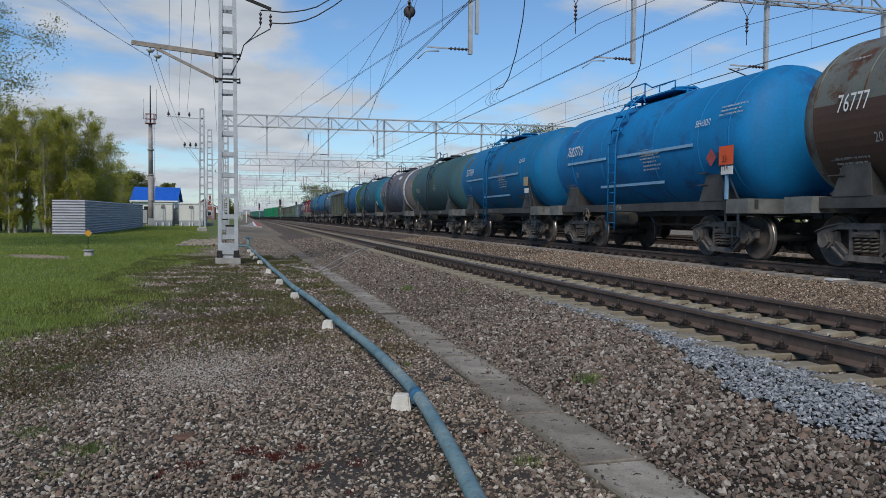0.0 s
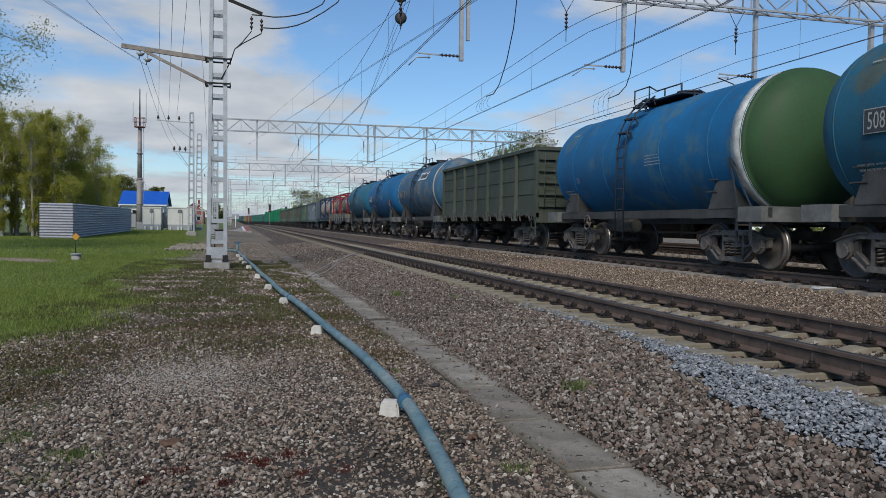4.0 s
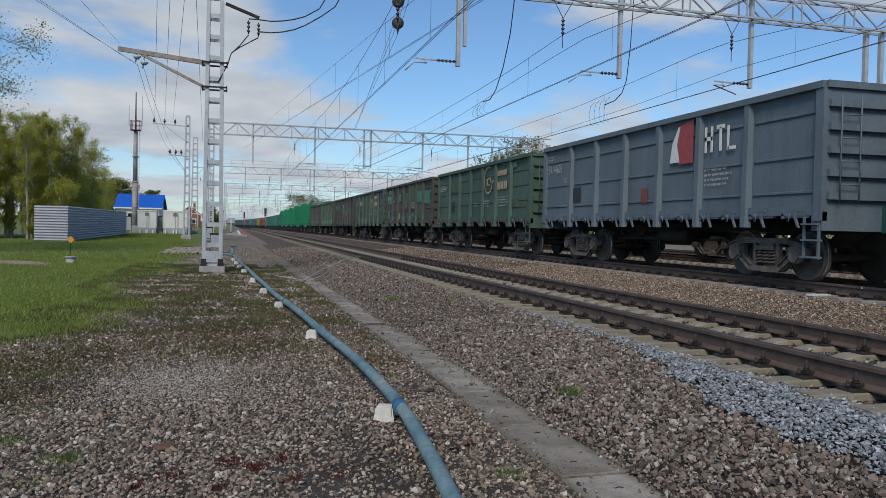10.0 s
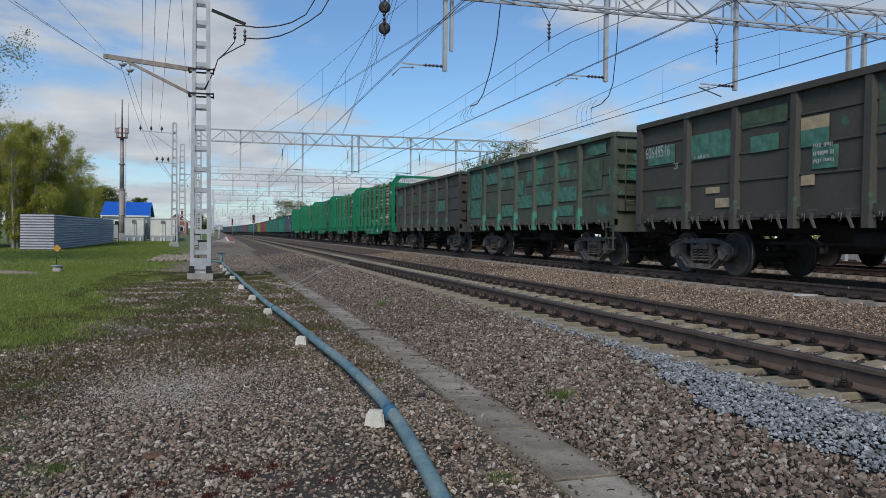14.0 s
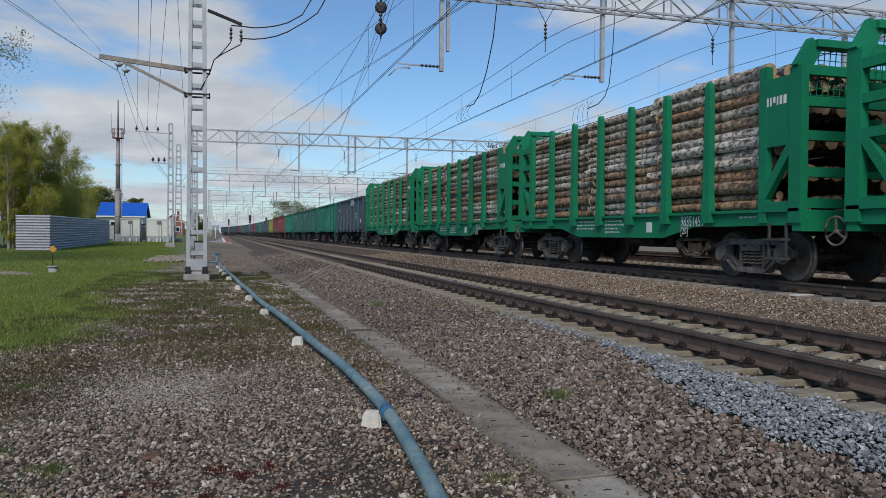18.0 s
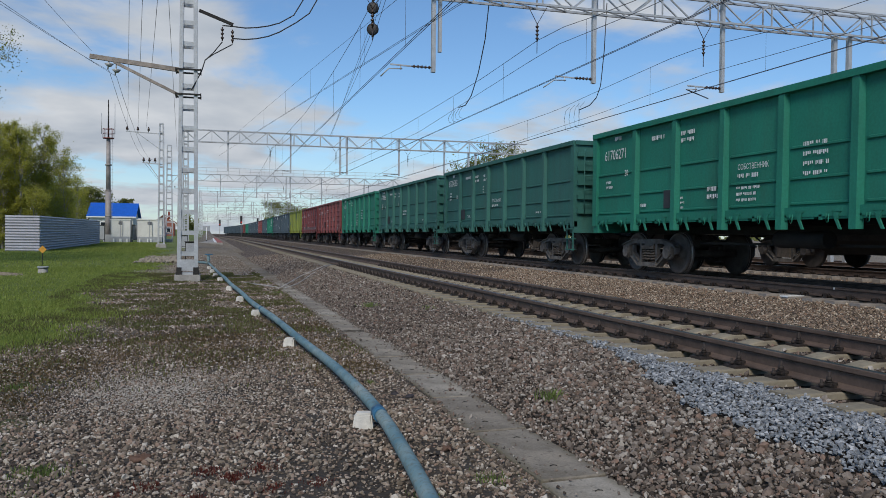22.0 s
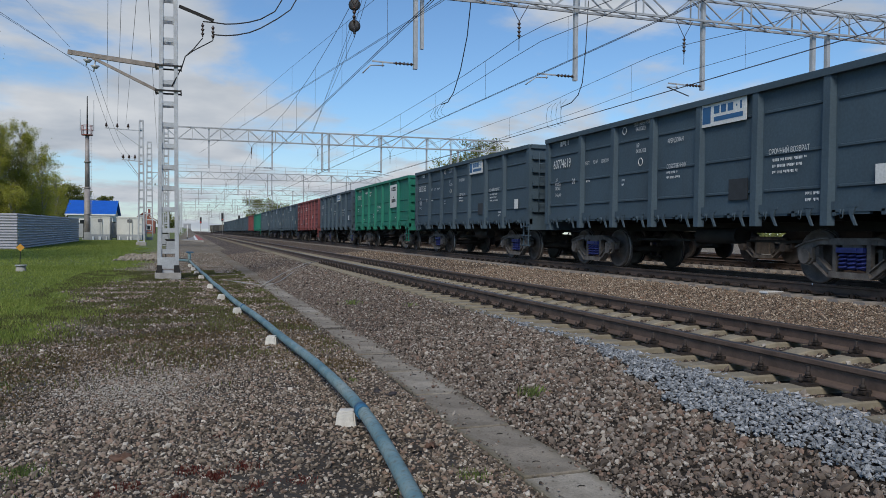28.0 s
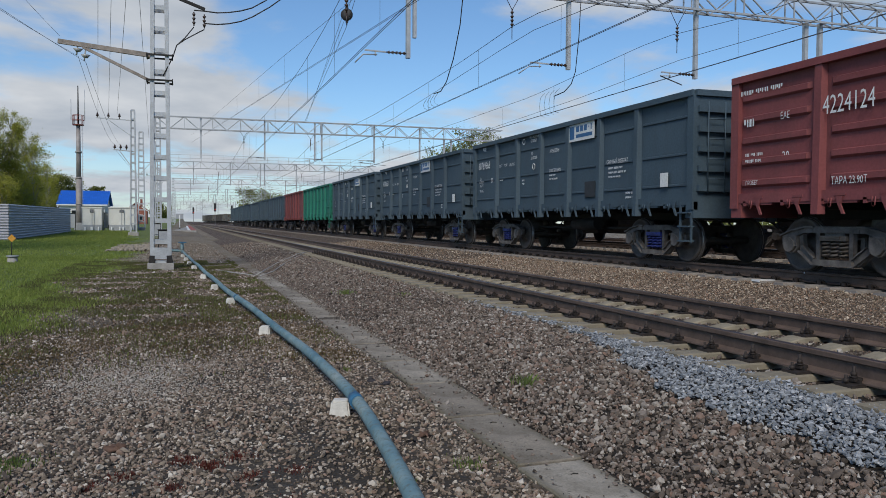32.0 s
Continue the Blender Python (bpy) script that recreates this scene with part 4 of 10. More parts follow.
@lru_cache(None)
def slab_material():
    """Old concrete covers: each slab its own tone, sandy stains, dark pits and moss along the edges."""
    m, nt, b = nodes_of("worn_trough_slab")
    oi = nt.nodes.new("ShaderNodeObjectInfo")
    tone = ramp(nt, oi.outputs["Random"], [(0.0, (0.235, 0.21, 0.175)), (0.5, (0.30, 0.272, 0.228)), (1.0, (0.36, 0.335, 0.29))]).outputs[0]
    broad = noise_node(nt, 2.4, 7, 0.65)
    grit = noise_node(nt, 60, 5, 0.75)
    pits = noise_node(nt, 16, 8, 0.8, shift=2.0)
    c = mixer(nt, 1.0, tone, ramp(nt, broad.outputs[0], [(0.32, (0.55, 0.52, 0.46)), (0.5, (0.95, 0.93, 0.9)), (0.68, (1.3, 1.26, 1.2))]).outputs[0], "MULTIPLY")
    c = mixer(nt, 1.0, c, ramp(nt, grit.outputs[0], [(0.3, (0.66, 0.66, 0.66)), (0.7, (1.1, 1.1, 1.1))]).outputs[0], "MULTIPLY")
    c = mixer(nt, ramp(nt, pits.outputs[0], [(0.56, (0, 0, 0)), (0.64, (0.8, 0.8, 0.8))]).outputs[0], c, (0.055, 0.045, 0.03))
    tc = nt.nodes.new("ShaderNodeTexCoord")
    sep = nt.nodes.new("ShaderNodeSeparateXYZ")
    nt.links.new(tc.outputs["Object"], sep.inputs[0])
    side = nt.nodes.new("ShaderNodeMath")
    side.operation = "ABSOLUTE"
    nt.links.new(sep.outputs[0], side.inputs[0])
    moss = nt.nodes.new("ShaderNodeMath")
    moss.operation = "MULTIPLY_ADD"
    moss.inputs[1].default_value = 0.22
    nt.links.new(broad.outputs[0], moss.inputs[0])
    nt.links.new(side.outputs[0], moss.inputs[2])
    c = mixer(nt, ramp(nt, moss.outputs[0], [(0.26, (0, 0, 0)), (0.34, (0.75, 0.75, 0.75))]).outputs[0], c, (0.085, 0.075, 0.042))
    nt.links.new(c, b.inputs["Base Color"])
    b.inputs["Roughness"].default_value = 0.95
    bump(nt, b, pits.outputs[0], 0.5, 0.012)
    return m


def build_trough():
    t = thing("cable_trough", "row of worn concrete slabs covering a cable trough", "cable trough", kind="structure")
    rnd = random.Random(9)
    first = None
    y = -6.72
    k = 0
    while y < 27:
        L = 1.22
        x = trough_x(y + L / 2)
        ang = math.atan2(trough_x(y + L) - trough_x(y), L)
        m = Matrix.Translation((x + rnd.uniform(-0.026, 0.026), y + L / 2, 0.018 + rnd.uniform(-0.012, 0.010) - max(0, y - 16) * 0.003)) @ Matrix.Rotation(-ang + rnd.uniform(-0.014, 0.014), 4, "Z") @ Matrix.Rotation(rnd.uniform(-0.012, 0.012), 4, "Y") @ Matrix.Rotation(rnd.uniform(-0.008, 0.008), 4, "X")
        if first is None:
            bm = bmesh.new()
            box(bm, -0.22, 0.22, -0.597, 0.597, -0.06, 0.0)
            bmesh.ops.bevel(bm, geom=bm.edges[:], offset=0.008, segments=1, affect="EDGES")
            first = part("slab", bm, slab_material(), t)
            first.matrix_basis = m
            s = first
            bm = bmesh.new()
            tube(bm, [(-0.024, 0, 0.0), (-0.02, 0.006, 0.003), (0, 0.015, 0.004), (0.02, 0.006, 0.003), (0.024, 0, 0.0)], 0.0028, 5)
            loop = part("lifting_loop", bm, M_DARK, s)
            loop.location = (-0.03, -0.36, 0)
            again(loop, s, Matrix.Translation((0.03, 0.36, 0)))
        else:
            s = again(first, t, m)
            again(loop, s, Matrix.Translation((-0.03, -0.36, 0)))
            again(loop, s, Matrix.Translation((0.03, 0.36, 0)))
        y += L
        k += 1


build_trough()


def loose_bits():
    bm = bmesh.new()
    tube(bm, [(0.94, 24.0, 0.02), (1.46, 21.75, 0.06), (1.75, 20.8, 0.07), (2.1, 22.2, 0.1), (2.74, 25.1, 0.14), (4.11, 29.8, 0.27), (5.0, 31.7, 0.3)], 0.014, 6)
    single("loose_cable", bm, plain("pale_grey_cable", (0.45, 0.44, 0.42), 0.7), "pale cable lying across the ballast slope", "cable")
    bm = bmesh.new()
    tube(bm, [(1.85, 20.6, 0.07), (2.3, 21.8, 0.1), (3.1, 25.4, 0.17), (4.3, 29.9, 0.28)], 0.012, 6)
    single("loose_cable", bm, plain("pale_grey_cable", (0.45, 0.44, 0.42), 0.7), "pale cable lying across the ballast slope", "cable")
    rnd = random.Random(3)
    for (x, y, r, c) in ((1.70, 6.82, 0.055, "d"), (1.62, 7.0, 0.04, "d"), (1.42, 4.95, 0.03, "d"), (1.55, 5.1, 0.05, "r"), (-0.42, 5.35, 0.07, "r")):
        bm = bmesh.new()
        lathe(bm, [(0, r), (r * 0.25, r * 0.9), (r * 0.4, r * 0.55), (r * 0.42, 0.02)], "z", 9, (0, 0, 0.0))
        for v in bm.verts:
            v.co += Vector([rnd.uniform(-0.02, 0.02) for _ in range(3)])
            v.co.y *= 0.7
        if c == "d":
            o = single("scrap_lump", bm, M_BLACKISH, "crumpled dark scrap lump on the gravel", "scrap", "scrap lumps")
        else:
            o = single("broken_brick", bm, plain("brown_brick_bit", (0.12, 0.07, 0.05), 0.9), "brown broken brick bit on the gravel", "brick bit", "brick bits")
        o.location = (x, y, 0.0)


M_BLACKISH = plain("dark_purple_grey_clinker", (0.035, 0.033, 0.04), 0.8, 0.0, 0.3, 12.0, 0.4)
loose_bits()


# ---- overhead wires beside the catenary ----
def wire(name, label, pts, r=0.01, seg=5, mat=None):
    bm = bmesh.new()
    tube(bm, pts, r, seg)
    return single(name, bm, mat or M_WIRE, label, "wire", "overhead wires")


def sagged(a, b, sag, n=12):
    a, b = Vector(a), Vector(b)
    return [a.lerp(b, k / n) - Vector((0, 0, sag * 4 * (k / n) * (1 - k / n))) for k in range(n + 1)]


def spare_wires():
    lab = "thin dark feeder wire strung between masts"
    # feeders on the near mast's arm, on to the next masts
    for x, z, x2, z2, x0 in ((-2.87, 6.2, -5.1, 7.6, -7.0), (-2.67, 6.05, -4.6, 7.6, -6.6)):
        wire("feeder_wire", lab, sagged((x, 25.2, z), (x2, 70.6, z2), 0.7), 0.006)
        wire("feeder_wire", lab, sagged((x, 25.2, z), (x0, -6, 5.9), 0.35), 0.0045)
    wire("feeder_wire", lab, sagged((-3.35, 25.2, 6.75), (-4.3, -6, 6.9), 0.35), 0.0045)
    for xa, xb in ((-6.6, 1.0), (-5.8, 1.05), (-5.15, 1.35)):
        wire("feeder_wire", lab, sagged((xa, 70.6, 10.25), (xb, -10, 8.75), 0.35), 0.009)
    wire("feeder_wire", lab, sagged((-2.7, 70.6, 8.4), (-0.2, -10, 11.2), 0.3), 0.009)
    wire("feeder_wire", lab, sagged((-5.5, 70.6, 7.6), (-5.2, 150, 8.0), 0.6), 0.012)
    # cables swinging from the mast's bracket over the tracks
    lab = "black power cable swinging from the mast to the gantry"
    wire("power_cable", lab, [(0.63, 25.2, 7.43), (1.0, 25.2, 7.43), (1.34, 25.2, 7.48), (1.7, 25.2, 7.58), (2.04, 25.2, 7.74), (2.57, 25.2, 8.09), (2.96, 25.2, 8.4), (3.5, 25.3, 9.4)], 0.02, 6, M_BLACK)
    wire("power_cable", lab, [(0.33, 25.2, 7.8), (0.62, 25.2, 7.8), (1.0, 25.2, 7.78), (1.34, 25.2, 7.82), (1.7, 25.2, 7.9), (2.04, 25.2, 8.02), (2.48, 25.2, 8.3), (3.1, 25.3, 9.4)], 0.02, 6, M_BLACK)
    # jumpers that drop from above to the contact lines
    lab = "black jumper cable dropping to the contact line"
    wire("jumper_cable", lab, [(10.75, 29.6, 12.0), (10.75, 30.3, 10.75), (10.75, 30.7, 9.5), (10.75, 31.5, 8.3), (10.75, 32.4, 7.5), (10.75, 33.2, 7.2), (10.75, 34.2, 7.25)], 0.022, 6, M_BLACK)
    wire("jumper_cable", lab, [(17.1, 32.3, 12.0), (17.1, 32.5, 9.9), (17.1, 32.8, 8.4), (17.1, 33.2, 7.9), (17.1, 33.9, 7.65), (17.1, 35.0, 7.6)], 0.022, 6, M_BLACK)
    for x, y, zt, zb in ((10.75, 33.6, 7.2, 6.68), (17.1, 34.4, 7.9, 6.72)):
        for k in range(4):
            yy = y + 0.55 * k
            wire("jumper_loop", "thin wire loop joining messenger and contact wire", [(x, yy, zt), (x, yy + 0.45, zt - 0.15), (x, yy + 0.6, (zt + zb) / 2), (x, yy + 0.4, zb + 0.1), (x, yy, zb)], 0.008, 5)
    # branch line that is drawn up to the tensioning pulleys
    lab = "thin wire of the tensioning branch"
    for dz, dx in ((0.0, 0.0), (-0.45, 0.0), (0.75, 0.12)):
        wire("branch_wire", lab, [(10.2 + dx, 70.6, 10.2), (5.94 + dx, 30.0, 9.35 + dz), (3.3 + dx, 5.0, 10.8 + dz * 1.5)], 0.008)
    # the neighbouring section's contact wire and messenger cross over the near track
    lab = "thin wire of the overlapping contact section"
    up = lambda y: Vector((7.78 - 0.0551 * y, y, 6.845 + 0.04956 * y))
    for d in (-0.02, 0.02):
        wire("section_wire", lab, [up(y) + Vector((d, 0, -0.6 * d)) for y in (120.0, 70.6, 45.0, 22.0, 0.0, -20.0)], 0.008)
    top = lambda y: up(y) + Vector((0, 0, 1.55 if y < 45 else 1.55 - 0.006 * (y - 45)))
    wire("section_wire", lab, [top(y) for y in (120.0, 70.6, 57.0, 45.0, 34.0, 22.0, 0.0)], 0.008)
    for y in (32.0, 44.5, 54.0, 66.0):
        wire("section_dropper", "thin dropper between two overhead wires", [top(y), up(y)], 0.005, 4)
    lab = "thin wire slung beside the contact line"
    for x, run in ((10.7, ((70.6, 7.2), (41.2, 6.99), (30.9, 7.39), (26.0, 7.57), (23.4, 7.63), (18.5, 7.35), (5.0, 7.0))), (17.05, ((70.6, 6.9), (48.8, 6.86), (32.3, 7.12), (24.7, 7.36), (18.8, 7.23), (5.0, 7.0)))):
        wire("auxiliary_wire", lab, [(x, y, z) for y, z in run], 0.009)
    for z in (9.33, 10.14):
        t = thing("tension_pulley", "black round tensioning pulley hung on the wires", "pulley", "tensioning pulleys", at=(5.94, 30.0, z))
        bm = bmesh.new()
        lathe(bm, [(-0.07, 0.05), (-0.07, 0.20), (-0.03, 0.23), (0.03, 0.23), (0.07, 0.20), (0.07, 0.05)], "x", 20)
        o = part("sheave", bm, M_BLACK, t)
        o.rotation_euler.z = 1.2
        bm = bmesh.new()
        bar(bm, (0, 0, -0.3), (0, 0, 0.32), 0.09, 0.03)
        part("strap", bm, M_DARK, t)
    bm = bmesh.new()
    bar(bm, (7.3, 25.4, 7.55), (7.3, 25.4, 9.4), 0.11, 0.13)
    single("drop_bracket", bm, M_STEEL, "short silver drop bracket under the gantry", "bracket")


spare_wires()


# ---- the goods train ----
RAIL_X, RAIL_Z = TRACKS[1]
M_BODY = paint("wagon_paint_template", (0.1, 0.1, 0.1))
WHEEL_R = 0.475


def wheelset_mesh():
    bm = bmesh.new()
    for s in (-1, 1):
        # outline from the back of the flange outwards
        prof = [(0.72, 0.09), (0.72, 0.40), (0.722, 0.505), (0.748, 0.505), (0.762, 0.478), (0.795, 0.475), (0.85, 0.470), (0.85, 0.425), (0.832, 0.41), (0.80, 0.36), (0.795, 0.18), (0.86, 0.15), (0.86, 0.07)]
        lathe(bm, [(s * a, r) for a, r in prof], "x", 24)
    rod(bm, (-1.05, 0, 0), (1.05, 0, 0), 0.075, 12)
    for s in (-1, 1):
        for k in range(6):
            a = k * math.pi / 3
            rod(bm, (s * 0.855, 0.11 * math.cos(a), 0.11 * math.sin(a)), (s * 0.885, 0.11 * math.cos(a), 0.11 * math.sin(a)), 0.018, 6)
    bmesh.ops.recalc_face_normals(bm, faces=bm.faces[:])
    for f in bm.faces:
        c = f.calc_center_median()
        r = math.hypot(c.y, c.z)
        f.material_index = 1 if 0.46 < r < 0.48 and abs(f.normal.x) < 0.8 and abs(c.x) < 0.79 else 0
    return bm


def side_frame_bm(x):
    """A cast side frame: an arched top chord, two open three-cornered windows, a square one for the springs."""
    bm = bmesh.new()
    a, b = x - 0.045, x + 0.045
    slab_poly(bm, [(-0.42, 0.69), (0.42, 0.69), (0.42, 0.80), (-0.42, 0.80)], a - 0.02, b + 0.02)
    slab_poly(bm, [(-0.44, 0.14), (0.44, 0.14), (0.40, 0.24), (-0.40, 0.24)], a - 0.06, b + 0.06)
    for s in (-1, 1):
        slab_poly(bm, [(s * y, z) for y, z in ((0.42, 0.69), (0.66, 0.69), (0.84, 0.62), (1.16, 0.60), (1.20, 0.64), (0.95, 0.73), (0.62, 0.80), (0.42, 0.80))], a - 0.02, b + 0.02)
        slab_poly(bm, [(s * y, z) for y, z in ((1.11, 0.45), (1.19, 0.47), (1.20, 0.61), (1.11, 0.61))], a, b)
        slab_poly(bm, [(s * y, z) for y, z in ((0.31, 0.24), (0.39, 0.24), (0.39, 0.69), (0.31, 0.69))], a, b)
        slab_poly(bm, [(s * y, z) for y, z in ((0.40, 0.14), (0.54, 0.17), (0.76, 0.36), (0.78, 0.62), (0.70, 0.66), (0.68, 0.45), (0.40, 0.25))], a, b)
        # flanges round the edges, lug and brake hanger
        o = x + (0.075 if x > 0 else -0.075)
        bar(bm, (o, s * 0.42, 0.79), (o, s * 0.62, 0.79), 0.06, 0.025)
        bar(bm, (o, s * 0.60, 0.79), (o, s * 0.95, 0.725), 0.06, 0.025)
        bar(bm, (o, s * 0.95, 0.725), (o, s * 1.20, 0.635), 0.06, 0.025)
        bar(bm, (o, s * 0.44, 0.15), (o, s * 0.76, 0.37), 0.06, 0.025)
        bar(bm, (o, s * 0.40, 0.26), (o, s * 0.68, 0.47), 0.05, 0.02)
        box(bm, min(o, x), max(o, x), s * 0.5 - 0.035, s * 0.5 + 0.035, 0.69, 0.75)
        box(bm, min(o, x), max(o, x), s * 0.925 - 0.12, s * 0.925 + 0.12, 0.60, 0.66)
    bmesh.ops.recalc_face_normals(bm, faces=bm.faces[:])
    return bm


def spring_bm(x):
    bm = bmesh.new()
    for yy in (-0.185, 0.0, 0.185):
        pts = []
        turns = 4
        for k in range(turns * 7 + 1):
            a = 2 * math.pi * k / 7
            pts.append((x + 0.075 * math.cos(a), yy + 0.082 * math.sin(a), 0.285 + 0.26 * k / (turns * 7)))
        tube(bm, pts, 0.021, 4)
    box(bm, x - 0.09, x + 0.09, -0.28, 0.28, 0.56, 0.645)
    box(bm, x - 0.11, x + 0.11, -0.16, 0.16, 0.60, 0.63)
    return bm


class Kit:
    """Meshes that every wagon shares."""


def make_bogie(parent, y):
    b = part("bogie", bolster_bm(), M_BOGIE, parent) if not hasattr(Kit, "bolster") else again(Kit.bolster, parent)
    b.location = (0, y, 0)
    if not hasattr(Kit, "bolster"):
        Kit.bolster = b
        Kit.side = [part("side_frame", side_frame_bm(s * 1.02), M_BOGIE, b) for s in (-1, 1)]
        Kit.beam = [part("brake_beam", brake_beam_bm(s), M_BOGIE, b) for s in (-1, 1)]
        Kit.spring = [part("spring_set", spring_bm(s * 1.02), M_SPRING, b) for s in (-1, 1)]
        Kit.wheelset = part("wheelset", wheelset_mesh(), [M_WHEEL, M_TREAD], b)
        Kit.wheelset.matrix_parent_inverse = Matrix.Translation((0, -0.925, WHEEL_R))
        Kit.box = []
        bm = bmesh.new()
        for r0, a, c in ((0.15, -0.10, 0.0), (0.125, -0.16, -0.10)):
            rod(bm, (a, 0, 0), (c, 0, 0), r0, 12)
        box(bm, -0.13, 0.06, -0.15, 0.15, -0.02, 0.16)
        Kit.axle_box = part("axle_box", bm, M_BOGIE, b)
        Kit.axle_box.location = (-1.02, -0.925, WHEEL_R)
        Kit.wheelsets = [Kit.wheelset]
        first = True
    else:
        for o in Kit.side + Kit.spring + Kit.beam:
            again(o, b)
        first = False
    for yy in (-0.925, 0.925):
        if not (first and yy < 0):
            w = again(Kit.wheelset, b)
            w.matrix_parent_inverse = Matrix.Translation((0, yy, WHEEL_R))
            Kit.wheelsets.append(w)
        for s in (-1, 1):
            if first and yy < 0 and s < 0:
                continue
            again(Kit.axle_box, b, Matrix.Translation((s * 1.02, yy, WHEEL_R)) @ Matrix.Rotation(0 if s < 0 else math.pi, 4, "Z"))
    return b


def bolster_bm():
    bm = bmesh.new()
    bar(bm, (-1.05, 0, 0.70), (1.05, 0, 0.70), 0.42, 0.16)
    rod(bm, (0, 0, 0.70), (0, 0, 0.98), 0.2, 12)
    return bm


def brake_beam_bm(s):
    bm = bmesh.new()
    bar(bm, (-0.66, s * 0.45, 0.42), (0.66, s * 0.45, 0.42), 0.12, 0.12)
    for q in (-1, 1):
        box(bm, q * 0.76 - 0.14, q * 0.76 + 0.14, s * 0.42 - 0.04, s * 0.42 + 0.04, 0.3, 0.62)
    return bm


def coupler_bm(s, y_end, y_tip):
    bm = bmesh.new()
    bar(bm, (0, s * y_end, 1.04), (0, s * (y_tip - 0.25), 1.04), 0.16, 0.2)
    box(bm, -0.2, 0.2, min(s * (y_tip - 0.3), s * (y_tip - 0.02)), max(s * (y_tip - 0.3), s * (y_tip - 0.02)), 0.88, 1.2)
    tube(bm, [(0.35, s * y_end, 0.95), (0.38, s * (y_end + 0.3), 0.75), (0.35, s * (y_tip - 0.05), 0.78)], 0.03, 6)
    return bm


def hand_wheel_bm(r=0.26):
    bm = bmesh.new()
    pts = [(0, r * math.cos(a), r * math.sin(a)) for a in [k * math.pi / 8 for k in range(17)]]
    tube(bm, pts, 0.022, 6)
    for k in range(3):
        a = math.pi / 2 + k * 2 * math.pi / 3
        bar(bm, (0, 0, 0), (0, r * math.cos(a), r * math.sin(a)), 0.03, 0.03)
    rod(bm, (-0.03, 0, 0), (0.2, 0, 0), 0.03, 8)
    return bm


def running_gear(w, half, pivot, tip):
    for s in (-1, 1):
        make_bogie(w, s * pivot)
        part("coupler", coupler_bm(s, half, tip), M_DARK, w)


# ---- open wagon ----
G_HALF, G_TIP, G_PIVOT, G_TOP = 6.36, 6.96, 4.325, 3.54
G_POSTS = (-4.25, -2.55, -0.85, 0.85, 2.55, 4.25)


def side_panel_bm(kind, s, a, b, rnd):
    """One pressed side sheet between two posts: swages stand proud of it, old sheets are dented."""
    if kind == "pressed":
        swages, depth, inset = [(1.50 + k * 0.385, 0.15) for k in range(5)], 0.055, 0.2
    elif kind == "lined":
        swages, depth, inset = [(1.60, 0.065), (2.24, 0.065), (3.00, 0.065)], 0.03, 0.14
    elif kind == "half":
        swages, depth, inset = [(1.42, 0.06), (1.86, 0.06), (2.40, 0.065)], 0.03, 0.14
    else:
        swages, depth, inset = [(1.92, 0.05), (2.45, 0.05), (2.98, 0.05)], 0.024, 0.05
    zs = [(1.28, 0.0)]
    for z, h in swages:
        e = min(0.04, h * 0.3)
        zs += [(z, 0.0), (z + e, 1.0), (z + h - e * 0.5, 1.0), (z + h, 0.0)]
    zs.append((3.46, 0.0))
    ys = [a, a + inset, a + inset + 0.07] + [a + (b - a) * f for f in (0.35, 0.5, 0.65)] + [b - inset - 0.07, b - inset, b]
    dent = 0.04 if kind == "old" else 0.012
    bm = bmesh.new()
    rings = []
    for i, y in enumerate(ys):
        on = 0.0 if i in (0, 1, len(ys) - 2, len(ys) - 1) else depth
        ring = []
        for z, f in zs:
            d = 0.0 if i in (0, len(ys) - 1) or z in (1.28, 3.46) else dent * noise.noise((y * 1.4, z * 1.7, a + 5 * s))
            ring.append(bm.verts.new((s * (1.444 + f * on + d), y, z)))
        rings.append(ring)
    for u, v in zip(rings, rings[1:]):
        for k in range(len(zs) - 1):
            q = (u[k], v[k], v[k + 1], u[k + 1])
            bm.faces.new(q if s > 0 else q[::-1])
    bm.normal_update()
    bmesh.ops.solidify(bm, geom=bm.faces[:], thickness=0.008)
    return bm


